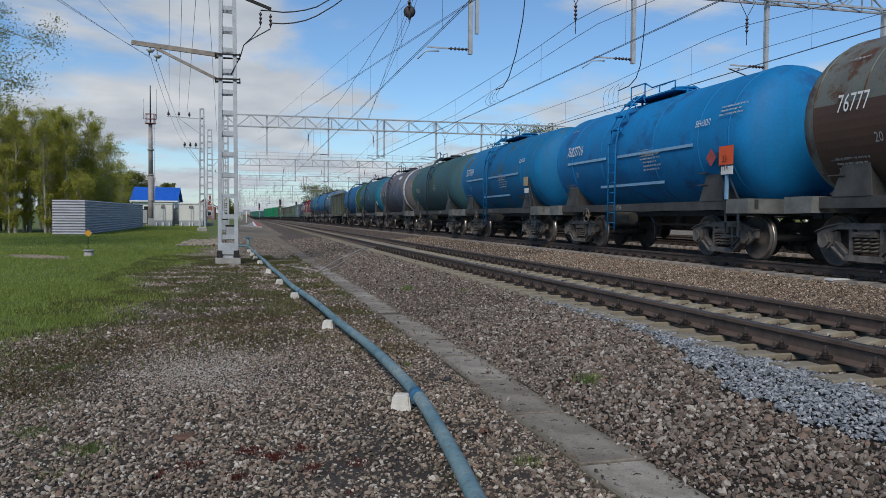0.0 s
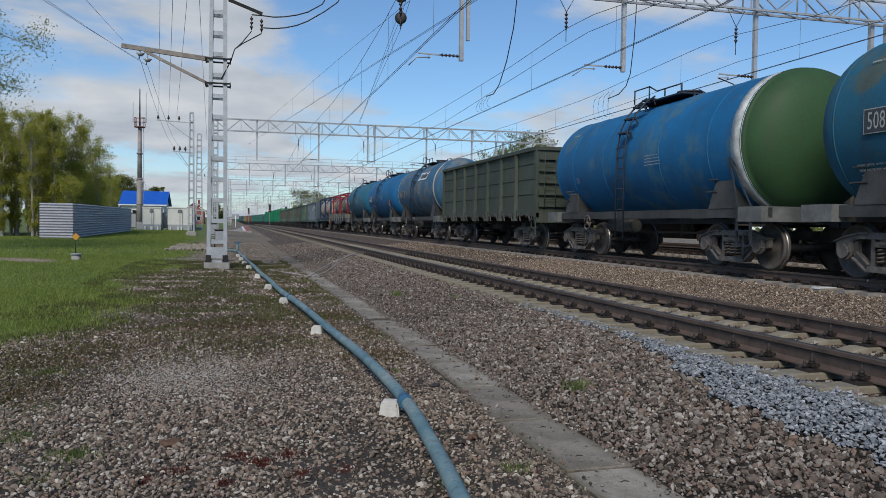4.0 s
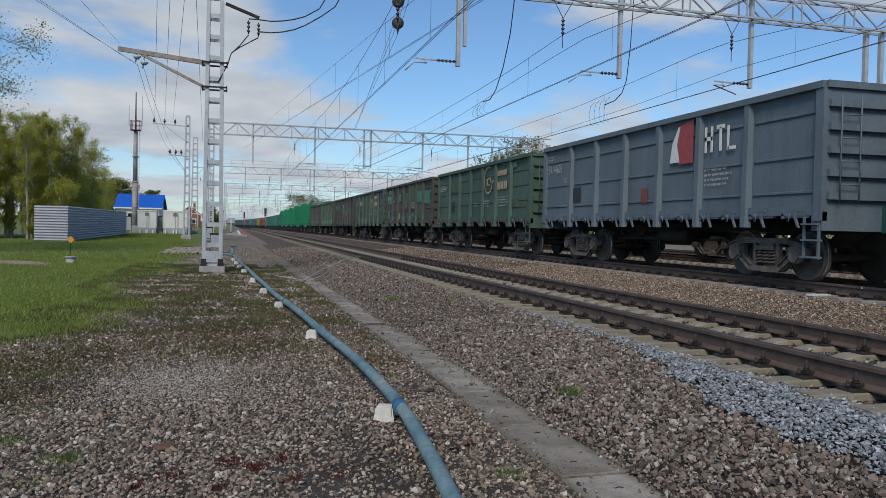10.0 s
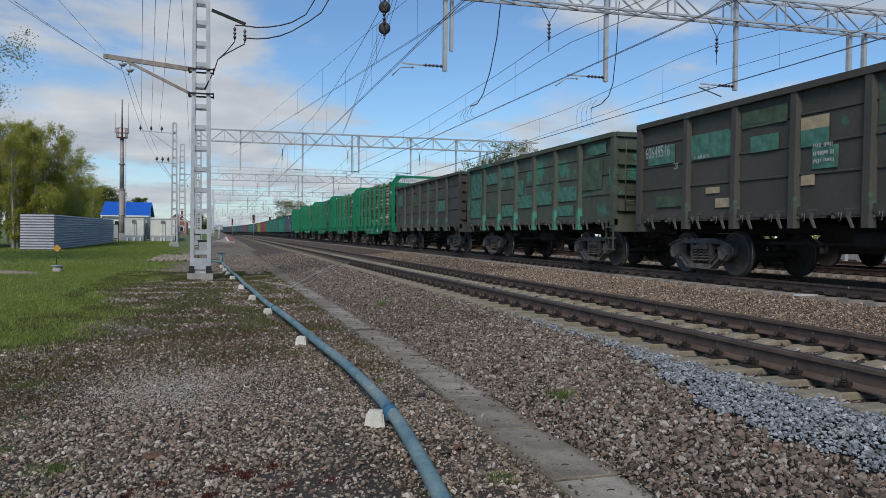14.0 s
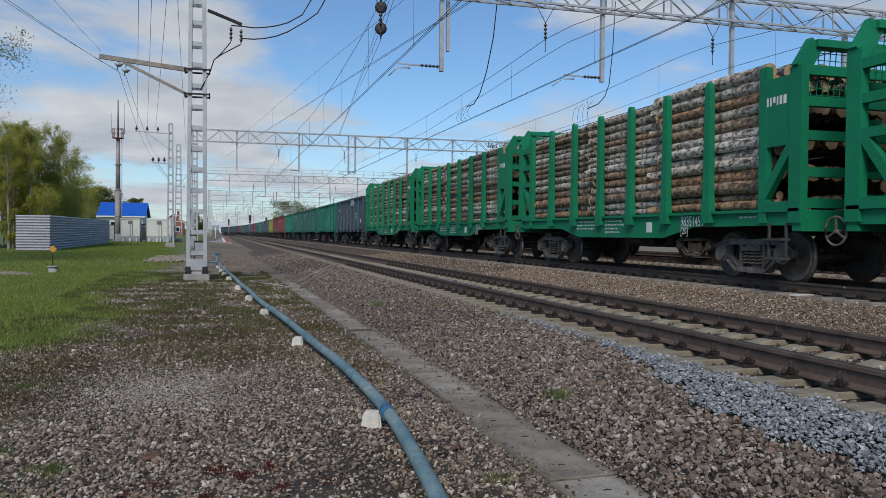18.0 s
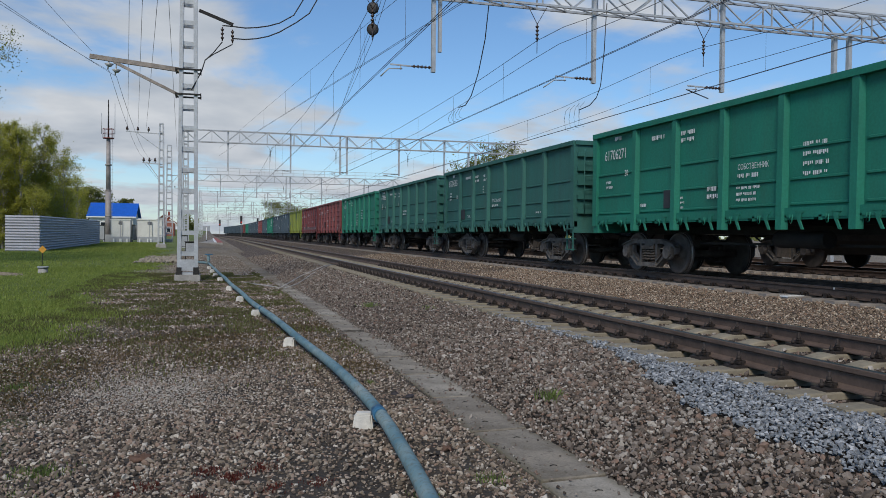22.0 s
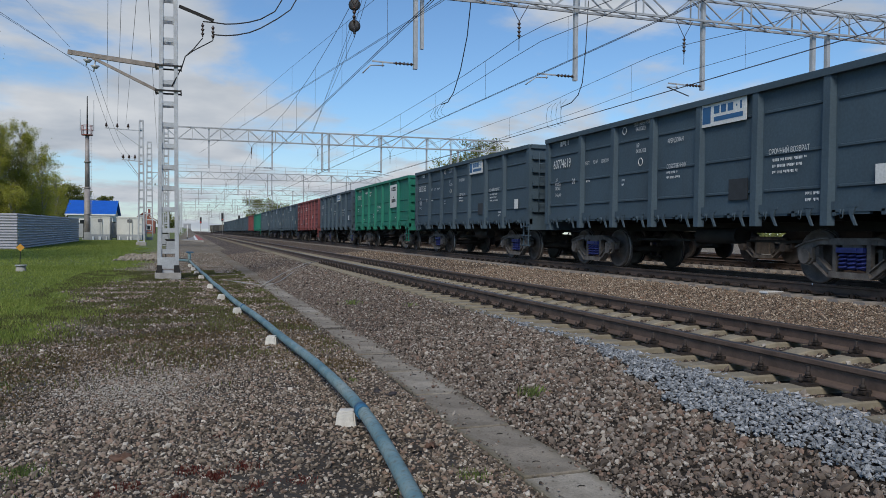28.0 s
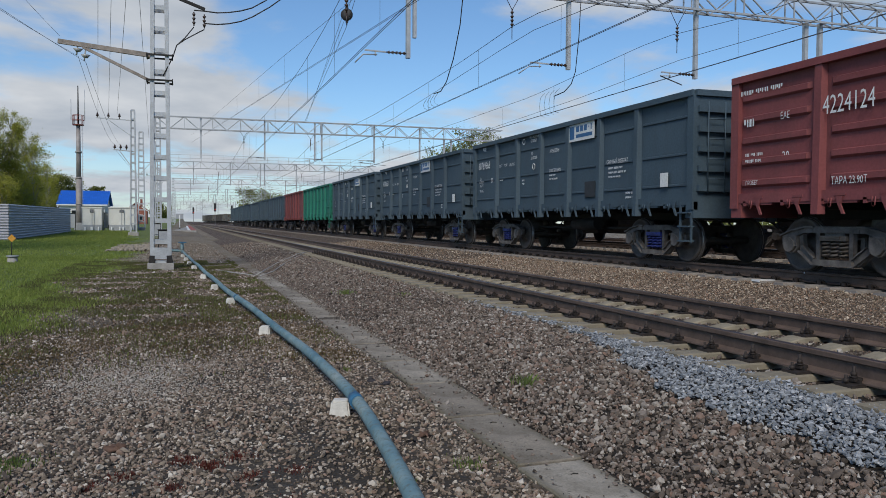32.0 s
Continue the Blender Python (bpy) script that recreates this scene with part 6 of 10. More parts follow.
def timber_wagon(seed):
    rnd = random.Random(seed)
    G = M_BODY
    w = thing("timber_wagon", "", "timber wagon", "wagons of the train")
    # fish-bellied side sills
    for s in (-1, 1):
        bm = bmesh.new()
        pts = [(-F_HALF, 1.32), (-F_HALF, 1.06), (-3.4, 1.04), (-2.2, 0.80), (2.2, 0.80), (3.4, 1.04), (F_HALF, 1.06), (F_HALF, 1.32)]
        slab_poly(bm, pts, s * 1.44 - 0.03, s * 1.44 + 0.03)
        bar(bm, (s * 1.46, -F_HALF, 1.33), (s * 1.46, F_HALF, 1.33), 0.16, 0.06)
        part("side_sill", bm, G, w)
    bm = bmesh.new()
    box(bm, -1.4, 1.4, -F_HALF, F_HALF, 1.24, 1.31)
    part("floor", bm, M_DARK, w)
    bm = bmesh.new()
    bar(bm, (0, -F_HALF, 1.05), (0, F_HALF, 1.05), 0.45, 0.36)
    rod(bm, (-0.8, -1.0, 0.78), (-0.8, 0.4, 0.78), 0.17, 12)
    part("centre_sill", bm, M_DARK, w)
    stake = None
    for s in (-1, 1):
        for y in STAKES:
            m = Matrix.Translation((s * 1.5, y, 0)) @ Matrix.Rotation(0 if s < 0 else math.pi, 4, "Z")
            if stake is None:
                bm = bmesh.new()
                # tapered box with a wide foot
                levels = ((1.12, 0.14, 0.10), (1.34, 0.14, 0.10), (1.72, 0.105, 0.09), (3.93, 0.09, 0.075), (4.02, 0.05, 0.07))
                rings = [[bm.verts.new(((-d if k in (0, 3) else d * 0.6), (wy if k in (0, 1) else -wy), z)) for k in range(4)] for z, wy, d in levels]
                for a, b in zip(rings, rings[1:]):
                    for i in range(4):
                        bm.faces.new((a[i - 1], a[i], b[i], b[i - 1]))
                bm.faces.new(rings[0])
                bm.faces.new(rings[-1][::-1])
                bmesh.ops.recalc_face_normals(bm, faces=bm.faces[:])
                stake = part("stake", bm, G, w)
                stake.matrix_basis = m
            else:
                again(stake, w, m)
    # end bulkheads: portal frame, cross rails, side cheek with a plate, mesh at the top
    for e in (-1, 1):
        bm = bmesh.new()
        y = e * (F_HALF - 0.12)
        for s in (-1, 1):
            bar(bm, (s * 1.46, y, 1.1), (s * 1.46, y, 3.86), 0.16, 0.3)
            bar(bm, (s * 1.46, y, 3.8), (s * 1.15, y, 4.28), 0.16, 0.3)
        bar(bm, (-1.2, y, 4.26), (1.2, y, 4.26), 0.3, 0.13)
        part("bulkhead", bm, G, w)
        for z in (1.45, 2.0, 2.65, 3.25, 3.8):
            bm = bmesh.new()
            bar(bm, (-1.42, y, z), (1.42, y, z), 0.14, 0.17)
            part("cross_rail", bm, G, w)
        bm = bmesh.new()
        for k in range(22):
            xx = -1.3 + k * 0.124
            bar(bm, (xx, y - e * 0.06, 3.3), (xx + 0.05, y - e * 0.06, 4.22), 0.012, 0.012)
        for k in range(7):
            bar(bm, (-1.3, y - e * 0.06, 3.38 + k * 0.125), (1.3, y - e * 0.06, 3.38 + k * 0.125), 0.012, 0.012)
        part("mesh_screen", bm, G, w)
        for s in (-1, 1):
            bm = bmesh.new()
            yi = e * (F_HALF - 1.0)
            bar(bm, (s * 1.46, yi, 1.1), (s * 1.46, yi, 4.0), 0.14, 0.2)
            bar(bm, (s * 1.46, yi, 1.55), (s * 1.46, e * (F_HALF - 0.25), 2.5), 0.13, 0.17)
            bar(bm, (s * 1.46, yi, 1.42), (s * 1.46, e * F_HALF, 1.42), 0.13, 0.14)
            if e < 0:
                box(bm, min(s * 1.49, s * 1.51), max(s * 1.49, s * 1.51), min(yi, y), max(yi, y), 2.5, 3.75)
            else:
                for z in (2.5, 3.05, 3.6):
                    bar(bm, (s * 1.46, yi, z), (s * 1.46, y, z), 0.12, 0.16)
            part("cheek_frame", bm, G, w)
        bm = bmesh.new()
        ya, yb = e * (F_HALF - 0.2), e * (F_HALF + 0.02)
        box(bm, -1.5, 1.5, min(ya, yb), max(ya, yb), 0.95, 1.33)
        part("end_beam", bm, G, w)
    # three bundles of logs: the outer ones on the near side singly, the rest of the pile behind
    spans = ((-5.75, -1.5), (-1.95, 2.0), (1.65, 6.0))
    pile = bmesh.new()
    for y0, y1 in spans:
        z = 1.34
        row = 0
        while z < 3.92:
            r = rnd.uniform(0.072, 0.132)
            for col in range(9):
                rr = r * rnd.uniform(0.85, 1.12)
                x = -1.28 + col * 0.315 + rnd.uniform(-0.03, 0.03)
                if col == 0:
                    bm = bmesh.new()
                    a, b = y0 + rnd.uniform(-0.25, 0.25), y1 + rnd.uniform(-0.25, 0.25)
                    log_bm(bm, 0, a, b, 0, rr * 1.05, rnd)
                    o = part("log", bm, [bark_material(), cutwood()], w)
                    o.location = (x, 0, z + r)
                elif col == 8 or z > 3.55 or row % 3 == 0:
                    log_bm(pile, x, y0 + rnd.uniform(-0.25, 0.25), y1 + rnd.uniform(-0.25, 0.25), z + r + rnd.uniform(-0.02, 0.05), rr * (1.15 if z < 3.5 else 1.0), rnd, 0, 7)
            z += 2 * r * 0.93
            row += 1
    p = part("log_pile", pile, [bark_material(), cutwood()], w)
    tagged(p, kind="stuff")
    bm = bmesh.new()
    tube(bm, [(-1.5, -4.0, 2.9), (-1.5, -4.0, 3.7), (-1.42, -4.0, 4.1), (-0.6, -4.0, 4.26), (0.6, -4.0, 4.24)], 0.022, 5)
    part("lashing", bm, M_WHITE, w)
    hw = part("hand_wheel", hand_wheel_bm(0.24), M_SPRING, w)
    hw.location = (-1.45, F_HALF - 0.1 + 0.4, 0.95)
    bm = bmesh.new()
    for yy in (-F_HALF + 0.35, -F_HALF + 0.8):
        bar(bm, (-1.5, yy, 0.42), (-1.5, yy, 1.1), 0.03, 0.05)
    for zz in (0.45, 0.8):
        bar(bm, (-1.5, -F_HALF + 0.35, zz), (-1.5, -F_HALF + 0.8, zz), 0.2, 0.04)
    part("step_ladder", bm, M_FRAME, w)
    running_gear(w, F_HALF, F_PIVOT, F_TIP)
    return w


def tank_container(parent, y, z, frame_mat, tank_mat, band_mat, slanted):
    """A tank in a twenty-foot frame, as a part of the wagon's load."""
    h = 3.03
    c = part("tank_container", container_frame_bm(h, slanted), frame_mat, parent)
    c.location = (0, y, z)
    bm = bmesh.new()
    r = 1.12
    dome = [(-2.78, 0.06), (-2.76, 0.5), (-2.66, 0.85), (-2.48, 1.05), (-2.3, r)]
    lathe(bm, dome + [(-a, q) for a, q in dome[::-1]], "y", 36, (0, 0, 1.2))
    part("tank_shell", bm, tank_mat, c, smooth=True)
    for k, yy in enumerate((-2.25, -1.45, -0.6, 0.5, 1.4, 2.2)):
        bm = bmesh.new()
        lathe(bm, [(-0.03, r - 0.02), (-0.03, r + 0.012), (0.03, r + 0.012), (0.03, r - 0.02)], "y", 36, (0, yy, 1.2))
        part("strap", bm, band_mat, c)
    bm = bmesh.new()
    box(bm, -0.35, 0.35, -1.9, 1.9, 2.28, 2.32)
    part("walkway", bm, M_DARK, c)
    bm = bmesh.new()
    rod(bm, (0, 0, 2.24), (0, 0, 2.38), 0.3, 14)
    part("manhole", bm, M_DARK, c)
    return c


def container_frame_bm(h, slanted):
    bm = bmesh.new()
    for sy in (-1, 1):
        for sx in (-1, 1):
            bar(bm, (sx * 1.16, sy * (h - 0.07), 0.0), (sx * 1.16, sy * (h - 0.07), 2.42), 0.14, 0.14)
            for z in (0.06, 2.36):
                box(bm, sx * 1.16 - 0.09, sx * 1.16 + 0.09, sy * (h - 0.09) - 0.09, sy * (h - 0.09) + 0.09, z - 0.06, z + 0.06)
            bar(bm, (sx * 1.1, sy * (h - 0.1), 0.75), (sx * 0.45, sy * (h - 0.1), 0.1), 0.1, 0.1)
            bar(bm, (sx * 1.1, sy * (h - 0.1), 1.8), (sx * 0.45, sy * (h - 0.1), 2.33), 0.1, 0.12)
        for z in (0.08, 2.355):
            bar(bm, (-1.16, sy * (h - 0.07), z), (1.16, sy * (h - 0.07), z), 0.12, 0.13)
        # cradle of the shell
        for sx in (-1, 1):
            box(bm, sx * 0.7 - 0.12, sx * 0.7 + 0.12, min(sy * 2.1, sy * 2.9), max(sy * 2.1, sy * 2.9), 0.1, 0.55)
    for sx in (-1, 1):
        for z in (0.08, 2.355):
            bar(bm, (sx * 1.16, -h, z), (sx * 1.16, h, z), 0.1, 0.12)
    return bm


def flat_wagon(colour, boards, frame_mat, tank_mat, band_mat, deck_mat):
    w = thing("flat_wagon", "", "flat wagon", "wagons of the train")
    for s in (-1, 1):
        bm = bmesh.new()
        if boards:
            pts = [(-F_HALF, 1.30), (-F_HALF, 1.04), (-3.6, 1.02), (-2.4, 0.78), (2.4, 0.78), (3.6, 1.02), (F_HALF, 1.04), (F_HALF, 1.30)]
        else:
            pts = [(-F_HALF, 1.30), (-F_HALF, 1.02), (F_HALF, 1.02), (F_HALF, 1.30)]
        slab_poly(bm, pts, s * 1.36 - 0.03, s * 1.36 + 0.03)
        part("side_sill", bm, M_BODY, w)
    bm = bmesh.new()
    box(bm, -1.42, 1.42, -F_HALF, F_HALF, 1.24, 1.31)
    part("deck", bm, M_DARK, w)
    bm = bmesh.new()
    bar(bm, (0, -F_HALF, 1.02), (0, F_HALF, 1.02), 0.45, 0.36)
    rod(bm, (-0.8, -0.2, 0.8), (-0.8, 1.2, 0.8), 0.17, 12)
    for yy in (-3, -1.2, 1.2, 3):
        bar(bm, (-1.35, yy, 1.12), (1.35, yy, 1.12), 0.12, 0.16)
    part("centre_sill", bm, M_DARK, w)
    for e in (-1, 1):
        bm = bmesh.new()
        ya, yb = e * (F_HALF - 0.2), e * (F_HALF + 0.02)
        box(bm, -1.48, 1.48, min(ya, yb), max(ya, yb), 0.92, 1.33)
        part("end_beam", bm, M_BODY, w)
    if boards:
        n = 8
        bl = 2 * F_HALF / n
        first = None
        for s in (-1, 1):
            for k in range(n):
                m = Matrix.Translation((s * 1.47, -F_HALF + (k + 0.5) * bl, 1.31)) @ Matrix.Rotation(0 if s < 0 else math.pi, 4, "Z")
                if first is None:
                    bm = bmesh.new()
                    box(bm, -0.02, 0.02, -bl / 2 + 0.02, bl / 2 - 0.02, 0.0, 0.46)
                    for zz in (0.04, 0.22, 0.42):
                        box(bm, -0.045, -0.02, -bl / 2 + 0.02, bl / 2 - 0.02, zz - 0.03, zz + 0.03)
                    first = part("side_board", bm, deck_mat, w)
                    first.matrix_basis = m
                    bm = bmesh.new()
                    bar(bm, (-0.06, bl / 2, -0.2), (-0.06, bl / 2, 0.5), 0.05, 0.10)
                    bar(bm, (-0.06, bl / 2 - 0.12, -0.25), (-0.07, bl / 2 - 0.05, 0.12), 0.05, 0.06)
                    hinge = part("board_hinge", bm, deck_mat, w)
                    hinge.matrix_basis = m
                else:
                    again(first, w, m)
                    again(hinge, w, m)
        for e in (-1, 1):
            bm = bmesh.new()
            y = e * F_HALF
            box(bm, -1.45, 1.45, y - 0.02, y + 0.02, 1.31, 1.72)
            for xx in (-0.9, 0, 0.9):
                bar(bm, (xx, y + e * 0.05, 1.1), (xx, y + e * 0.05, 1.72), 0.1, 0.05)
            part("end_board", bm, deck_mat, w)
    for y in (-3.06, 3.06):
        tank_container(w, y, 1.36 if boards else 1.39, frame_mat, tank_mat, band_mat, boards)
    if not boards:
        hw = part("hand_wheel", hand_wheel_bm(0.26), M_RED, w, "faded red brake hand wheel")
        hw.location = (-1.4, -F_HALF - 0.25, 0.86)
    running_gear(w, F_HALF, F_PIVOT, F_TIP)
    return w


# ---- lettering ----
_letters = {}


def letter_mesh(text, size, bold=0.0):
    key = (text, size, bold)
    if key not in _letters:
        cu = bpy.data.curves.new("lettering", "FONT")
        cu.body = text
        cu.size = size
        cu.offset = bold
        cu.resolution_u = 2
        ob = bpy.data.objects.new("lettering", cu)
        me = bpy.data.meshes.new_from_object(ob)
        bpy.data.objects.remove(ob)
        me.name = "lettering"
        _letters[key] = me
    return _letters[key]


def facing(x, y, z, normal="side"):
    """On the side turned to the camera (text runs towards the head of the train), or on the end."""
    if normal == "side":
        r = Matrix(((0, 0, -1), (-1, 0, 0), (0, 1, 0))).to_4x4()
    else:
        r = Matrix(((1, 0, 0), (0, 0, -1), (0, 1, 0))).to_4x4()
    return Matrix.Translation((x, y, z)) @ r


def letters(parent, text, size, x, y, z, mat=None, normal="side", wide=1.0, bold=0.0):
    me = letter_mesh(text, size, bold)
    if not me.materials:
        me.materials.append(M_WHITE)
    o = new("lettering", me)
    o.parent = parent
    o.matrix_basis = facing(x, y, z, normal) @ Matrix.Diagonal((wide, 1, 1, 1))
    if mat:
        o.material_slots[0].link = "OBJECT"
        o.material_slots[0].material = mat
    return o


_bars = {}


def bars(parent, x, y, z, width, rows, h=0.05, gap=0.045, mat=None, normal="side", seed=0):
    """Small writing that cannot be read: plain bars of its size."""
    key = (width, rows, h, gap, seed)
    if key not in _bars:
        rnd = random.Random(seed + rows * 7)
        bm = bmesh.new()
        for k in range(rows):
            a = 0.0
            wd = width * rnd.uniform(0.7, 1.0)
            zz = -k * (h + gap)
            while a < wd - 0.03:
                for _ in range(rnd.randint(3, 8)):
                    b = a + h * rnd.uniform(0.16, 0.42)
                    lo = zz + h * rnd.choice((0.0, 0.0, 0.25))
                    vs = [bm.verts.new(p) for p in ((a, lo, 0), (b, lo, 0), (b, zz + h * 0.8, 0), (a, zz + h * 0.8, 0))]
                    bm.faces.new(vs)
                    a = b + h * 0.17
                    if a > wd:
                        break
                a += h * 0.5
        me = bpy.data.meshes.new("small_print")
        bm.to_mesh(me)
        bm.free()
        me.materials.append(M_WHITE)
        _bars[key] = me
    o = tagged(new("small_print", _bars[key]), kind="stuff")
    o.parent = parent
    o.matrix_basis = facing(x, y, z, normal)
    if mat:
        o.material_slots[0].link = "OBJECT"
        o.material_slots[0].material = mat
    return o


def plate(parent, name, mat, x, y, z, w, h, normal="side", label=""):
    bm = bmesh.new()
    box(bm, 0, w, 0, h, -0.008, 0.002)
    o = part(name, bm, mat, parent, label)
    o.matrix_basis = facing(x, y, z, normal)
    return o


def polygon(parent, name, mat, x, y, z, pts, normal="side", label=""):
    bm = bmesh.new()
    bm.faces.new([bm.verts.new((a, b, 0)) for a, b in pts])
    o = part(name, bm, mat, parent, label)
    o.matrix_basis = facing(x, y, z, normal)
    return o


M_SIGN = plain("white_sign_face", (0.72, 0.73, 0.72), 0.5, 0.0, 0.06, 3.0, 0.0)
M_SIGNBLUE = plain("sign_blue", (0.03, 0.12, 0.28), 0.5, 0.0, 0.08, 6.0, 0.0)
M_ORANGE = plain("hazard_orange", (0.75, 0.10, 0.02), 0.5, 0.0, 0.1, 6.0, 0.0)
M_INK = plain("black_ink", (0.015, 0.015, 0.017), 0.6, 0.0, 0.2, 8.0, 0.0)
M_DULLWHITE = plain("faded_white_stencil", (0.42, 0.43, 0.42), 0.8, 0.0, 0.25, 5.0, 0.0)
M_YELLOW = plain("hazard_yellow", (0.70, 0.42, 0.02), 0.5, 0.0, 0.1, 8.0, 0.0)
M_CREAM = plain("worn_cream_paint", (0.42, 0.34, 0.22), 0.8, 0.0, 0.25, 5.0, 0.0)


# ---- plants ----
@lru_cache(None)
def leaf_material(name, lo, hi):
    m, nt, b = nodes_of(name)
    g = nt.nodes.new("ShaderNodeNewGeometry")
    c = ramp(nt, g.outputs["Random Per Island"], [(0.0, lo), (1.0, hi)]).outputs[0]
    n = noise_node(nt, 0.6, 4)
    k = ramp(nt, n.outputs[0], [(0.3, (0.75, 0.75, 0.75)), (0.7, (1.15, 1.15, 1.15))]).outputs[0]
    nt.links.new(mixer(nt, 1.0, c, k, "MULTIPLY"), b.inputs["Base Color"])
    b.inputs["Roughness"].default_value = 0.65
    tr = nt.nodes.new("ShaderNodeBsdfTranslucent")
    nt.links.new(c, tr.inputs[0])
    mx = nt.nodes.new("ShaderNodeMixShader")
    mx.inputs[0].default_value = 0.58
    out = nt.nodes["Material Output"]
    nt.links.new(b.outputs[0], mx.inputs[1])
    nt.links.new(tr.outputs[0], mx.inputs[2])
    nt.links.new(mx.outputs[0], out.inputs[0])
    return m


def mesh_from(name, co, faces_n, idx, mat, smooth=False):
    """A mesh from numpy arrays of vertices and equal-sized faces."""
    me = bpy.data.meshes.new(name)
    nf = len(idx) // faces_n
    me.vertices.add(len(co))
    me.vertices.foreach_set("co", np.asarray(co, np.float32).ravel())
    me.loops.add(len(idx))
    me.loops.foreach_set("vertex_index", np.asarray(idx, np.int32))
    me.polygons.add(nf)
    me.polygons.foreach_set("loop_start", np.arange(0, nf * faces_n, faces_n, dtype=np.int32))
    me.polygons.foreach_set("loop_total", np.full(nf, faces_n, np.int32))
    me.update(calc_edges=True)
    me.validate()
    me.materials.append(mat)
    if not smooth:
        me.shade_flat()
    return me


def rand_rot(rng, n):
    q = rng.normal(size=(n, 4))
    q /= np.linalg.norm(q, axis=1, keepdims=True)
    w, x, y, z = q.T
    return np.stack([np.stack([1 - 2 * (y * y + z * z), 2 * (x * y - z * w), 2 * (x * z + y * w)], -1),
                     np.stack([2 * (x * y + z * w), 1 - 2 * (x * x + z * z), 2 * (y * z - x * w)], -1),
                     np.stack([2 * (x * z - y * w), 2 * (y * z + x * w), 1 - 2 * (x * x + y * y)], -1)], 1)


def leaf_cloud(name, centres, size, rng, mat):
    """Small leaf quads at the centres, turned at random."""
    n = len(centres)
    base = np.array([(-0.5, 0, 0), (0, -0.32, 0.06), (0.5, 0, 0), (0, 0.32, 0.06)])
    # blades turn their faces up towards the light, each with its own slant
    up = rng.normal(0, 0.62, (n, 3)) + np.array((-0.25, -0.55, 0.8))
    up /= np.linalg.norm(up, axis=1, keepdims=True)
    along = np.cross(up, rng.normal(size=(n, 3)))
    along /= np.linalg.norm(along, axis=1, keepdims=True)
    R = np.stack([along, np.cross(up, along), up], -1)
    s = size * rng.uniform(0.6, 1.3, (n, 1, 1))
    co = centres[:, None, :] + np.einsum("nij,kj->nki", R, base) * s
    return mesh_from(name, co.reshape(-1, 3), 4, np.arange(4 * n), mat)


def tree(base, height, spread, leaves, size, mat, seed, name="birch_tree", label="slender birch with fresh yellow-green spring leaves", crown_from=0.2, bark=None, group="trees behind the fence", droop=0.3, steep=1.0, loose=0.18):
    rng = np.random.default_rng(seed)
    rnd = random.Random(seed)
    t = thing(name, label, "tree", group, at=base)
    bm = bmesh.new()
    lean = (rnd.uniform(-0.04, 0.04) * height, rnd.uniform(-0.04, 0.04) * height)
    trunk = [Vector((lean[0] * f * f + 0.03 * height * 0.2 * math.sin(5 * f + seed), lean[1] * f * f, height * 0.97 * f)) for f in [k / 8 for k in range(9)]]
    r0 = height * 0.011 + 0.03
    for k in range(8):
        rod(bm, trunk[k] - Vector((0, 0, 0.15 if k == 0 else 0)), trunk[k + 1], r0 * (1 - k / 8.3), 8, r0 * (1 - (k + 1) / 8.3), caps=False)
    part("trunk", bm, bark or M_BIRCH, t)
    bm = bmesh.new()
    tips = []
    n = 34
    for k in range(n):
        f = crown_from + (0.96 - crown_from) * (k + rnd.random()) / n
        p = trunk[min(7, int(f * 8))].lerp(trunk[min(8, int(f * 8) + 1)], f * 8 - int(f * 8))
        a = rnd.uniform(0, 2 * math.pi)
        shape = math.sin(math.pi * min(1, (1.02 - f) / (1.02 - crown_from)) ** 0.75) * 0.75 + 0.28
        L = spread * shape * rnd.uniform(0.6, 1.15)
        rise = L * rnd.uniform(0.35, 0.95) * steep
        pts = [p, p + Vector((math.cos(a) * L * 0.5, math.sin(a) * L * 0.5, rise * 0.6)), p + Vector((math.cos(a) * L, math.sin(a) * L, rise * (1 - droop)))]
        rod(bm, pts[0], pts[1], r0 * 0.28, 5, r0 * 0.16, caps=False)
        rod(bm, pts[1], pts[2], r0 * 0.16, 4, r0 * 0.05, caps=False)
        tips.append((pts, L))
        for j in range(3):
            q = pts[1].lerp(pts[2], rnd.random())
            e = q + Vector((rnd.uniform(-1, 1), rnd.uniform(-1, 1), rnd.uniform(-0.3, 0.7))) * L * 0.4
            rod(bm, q, e, r0 * 0.09, 3, r0 * 0.03, caps=False)
            tips.append(((q, q.lerp(e, 0.5), e), L * 0.5))
    part("branchwork", bm, bark or M_BIRCH, t)
    pts = []
    per = max(4, leaves // len(tips))
    for (a, b, c), L in tips:
        for s0, s1 in ((a, b), (b, c)):
            m = per // 2
            f = rng.uniform(0.15, 1, (m, 1))
            line = np.array(s0)[None] * (1 - f) + np.array(s1)[None] * f
            pts.append(line + rng.normal(0, loose * L + 0.08, (m, 3)))
    me = leaf_cloud("crown", np.concatenate(pts), size, rng, mat)
    o = new("crown", me)
    o.parent = t
    return t


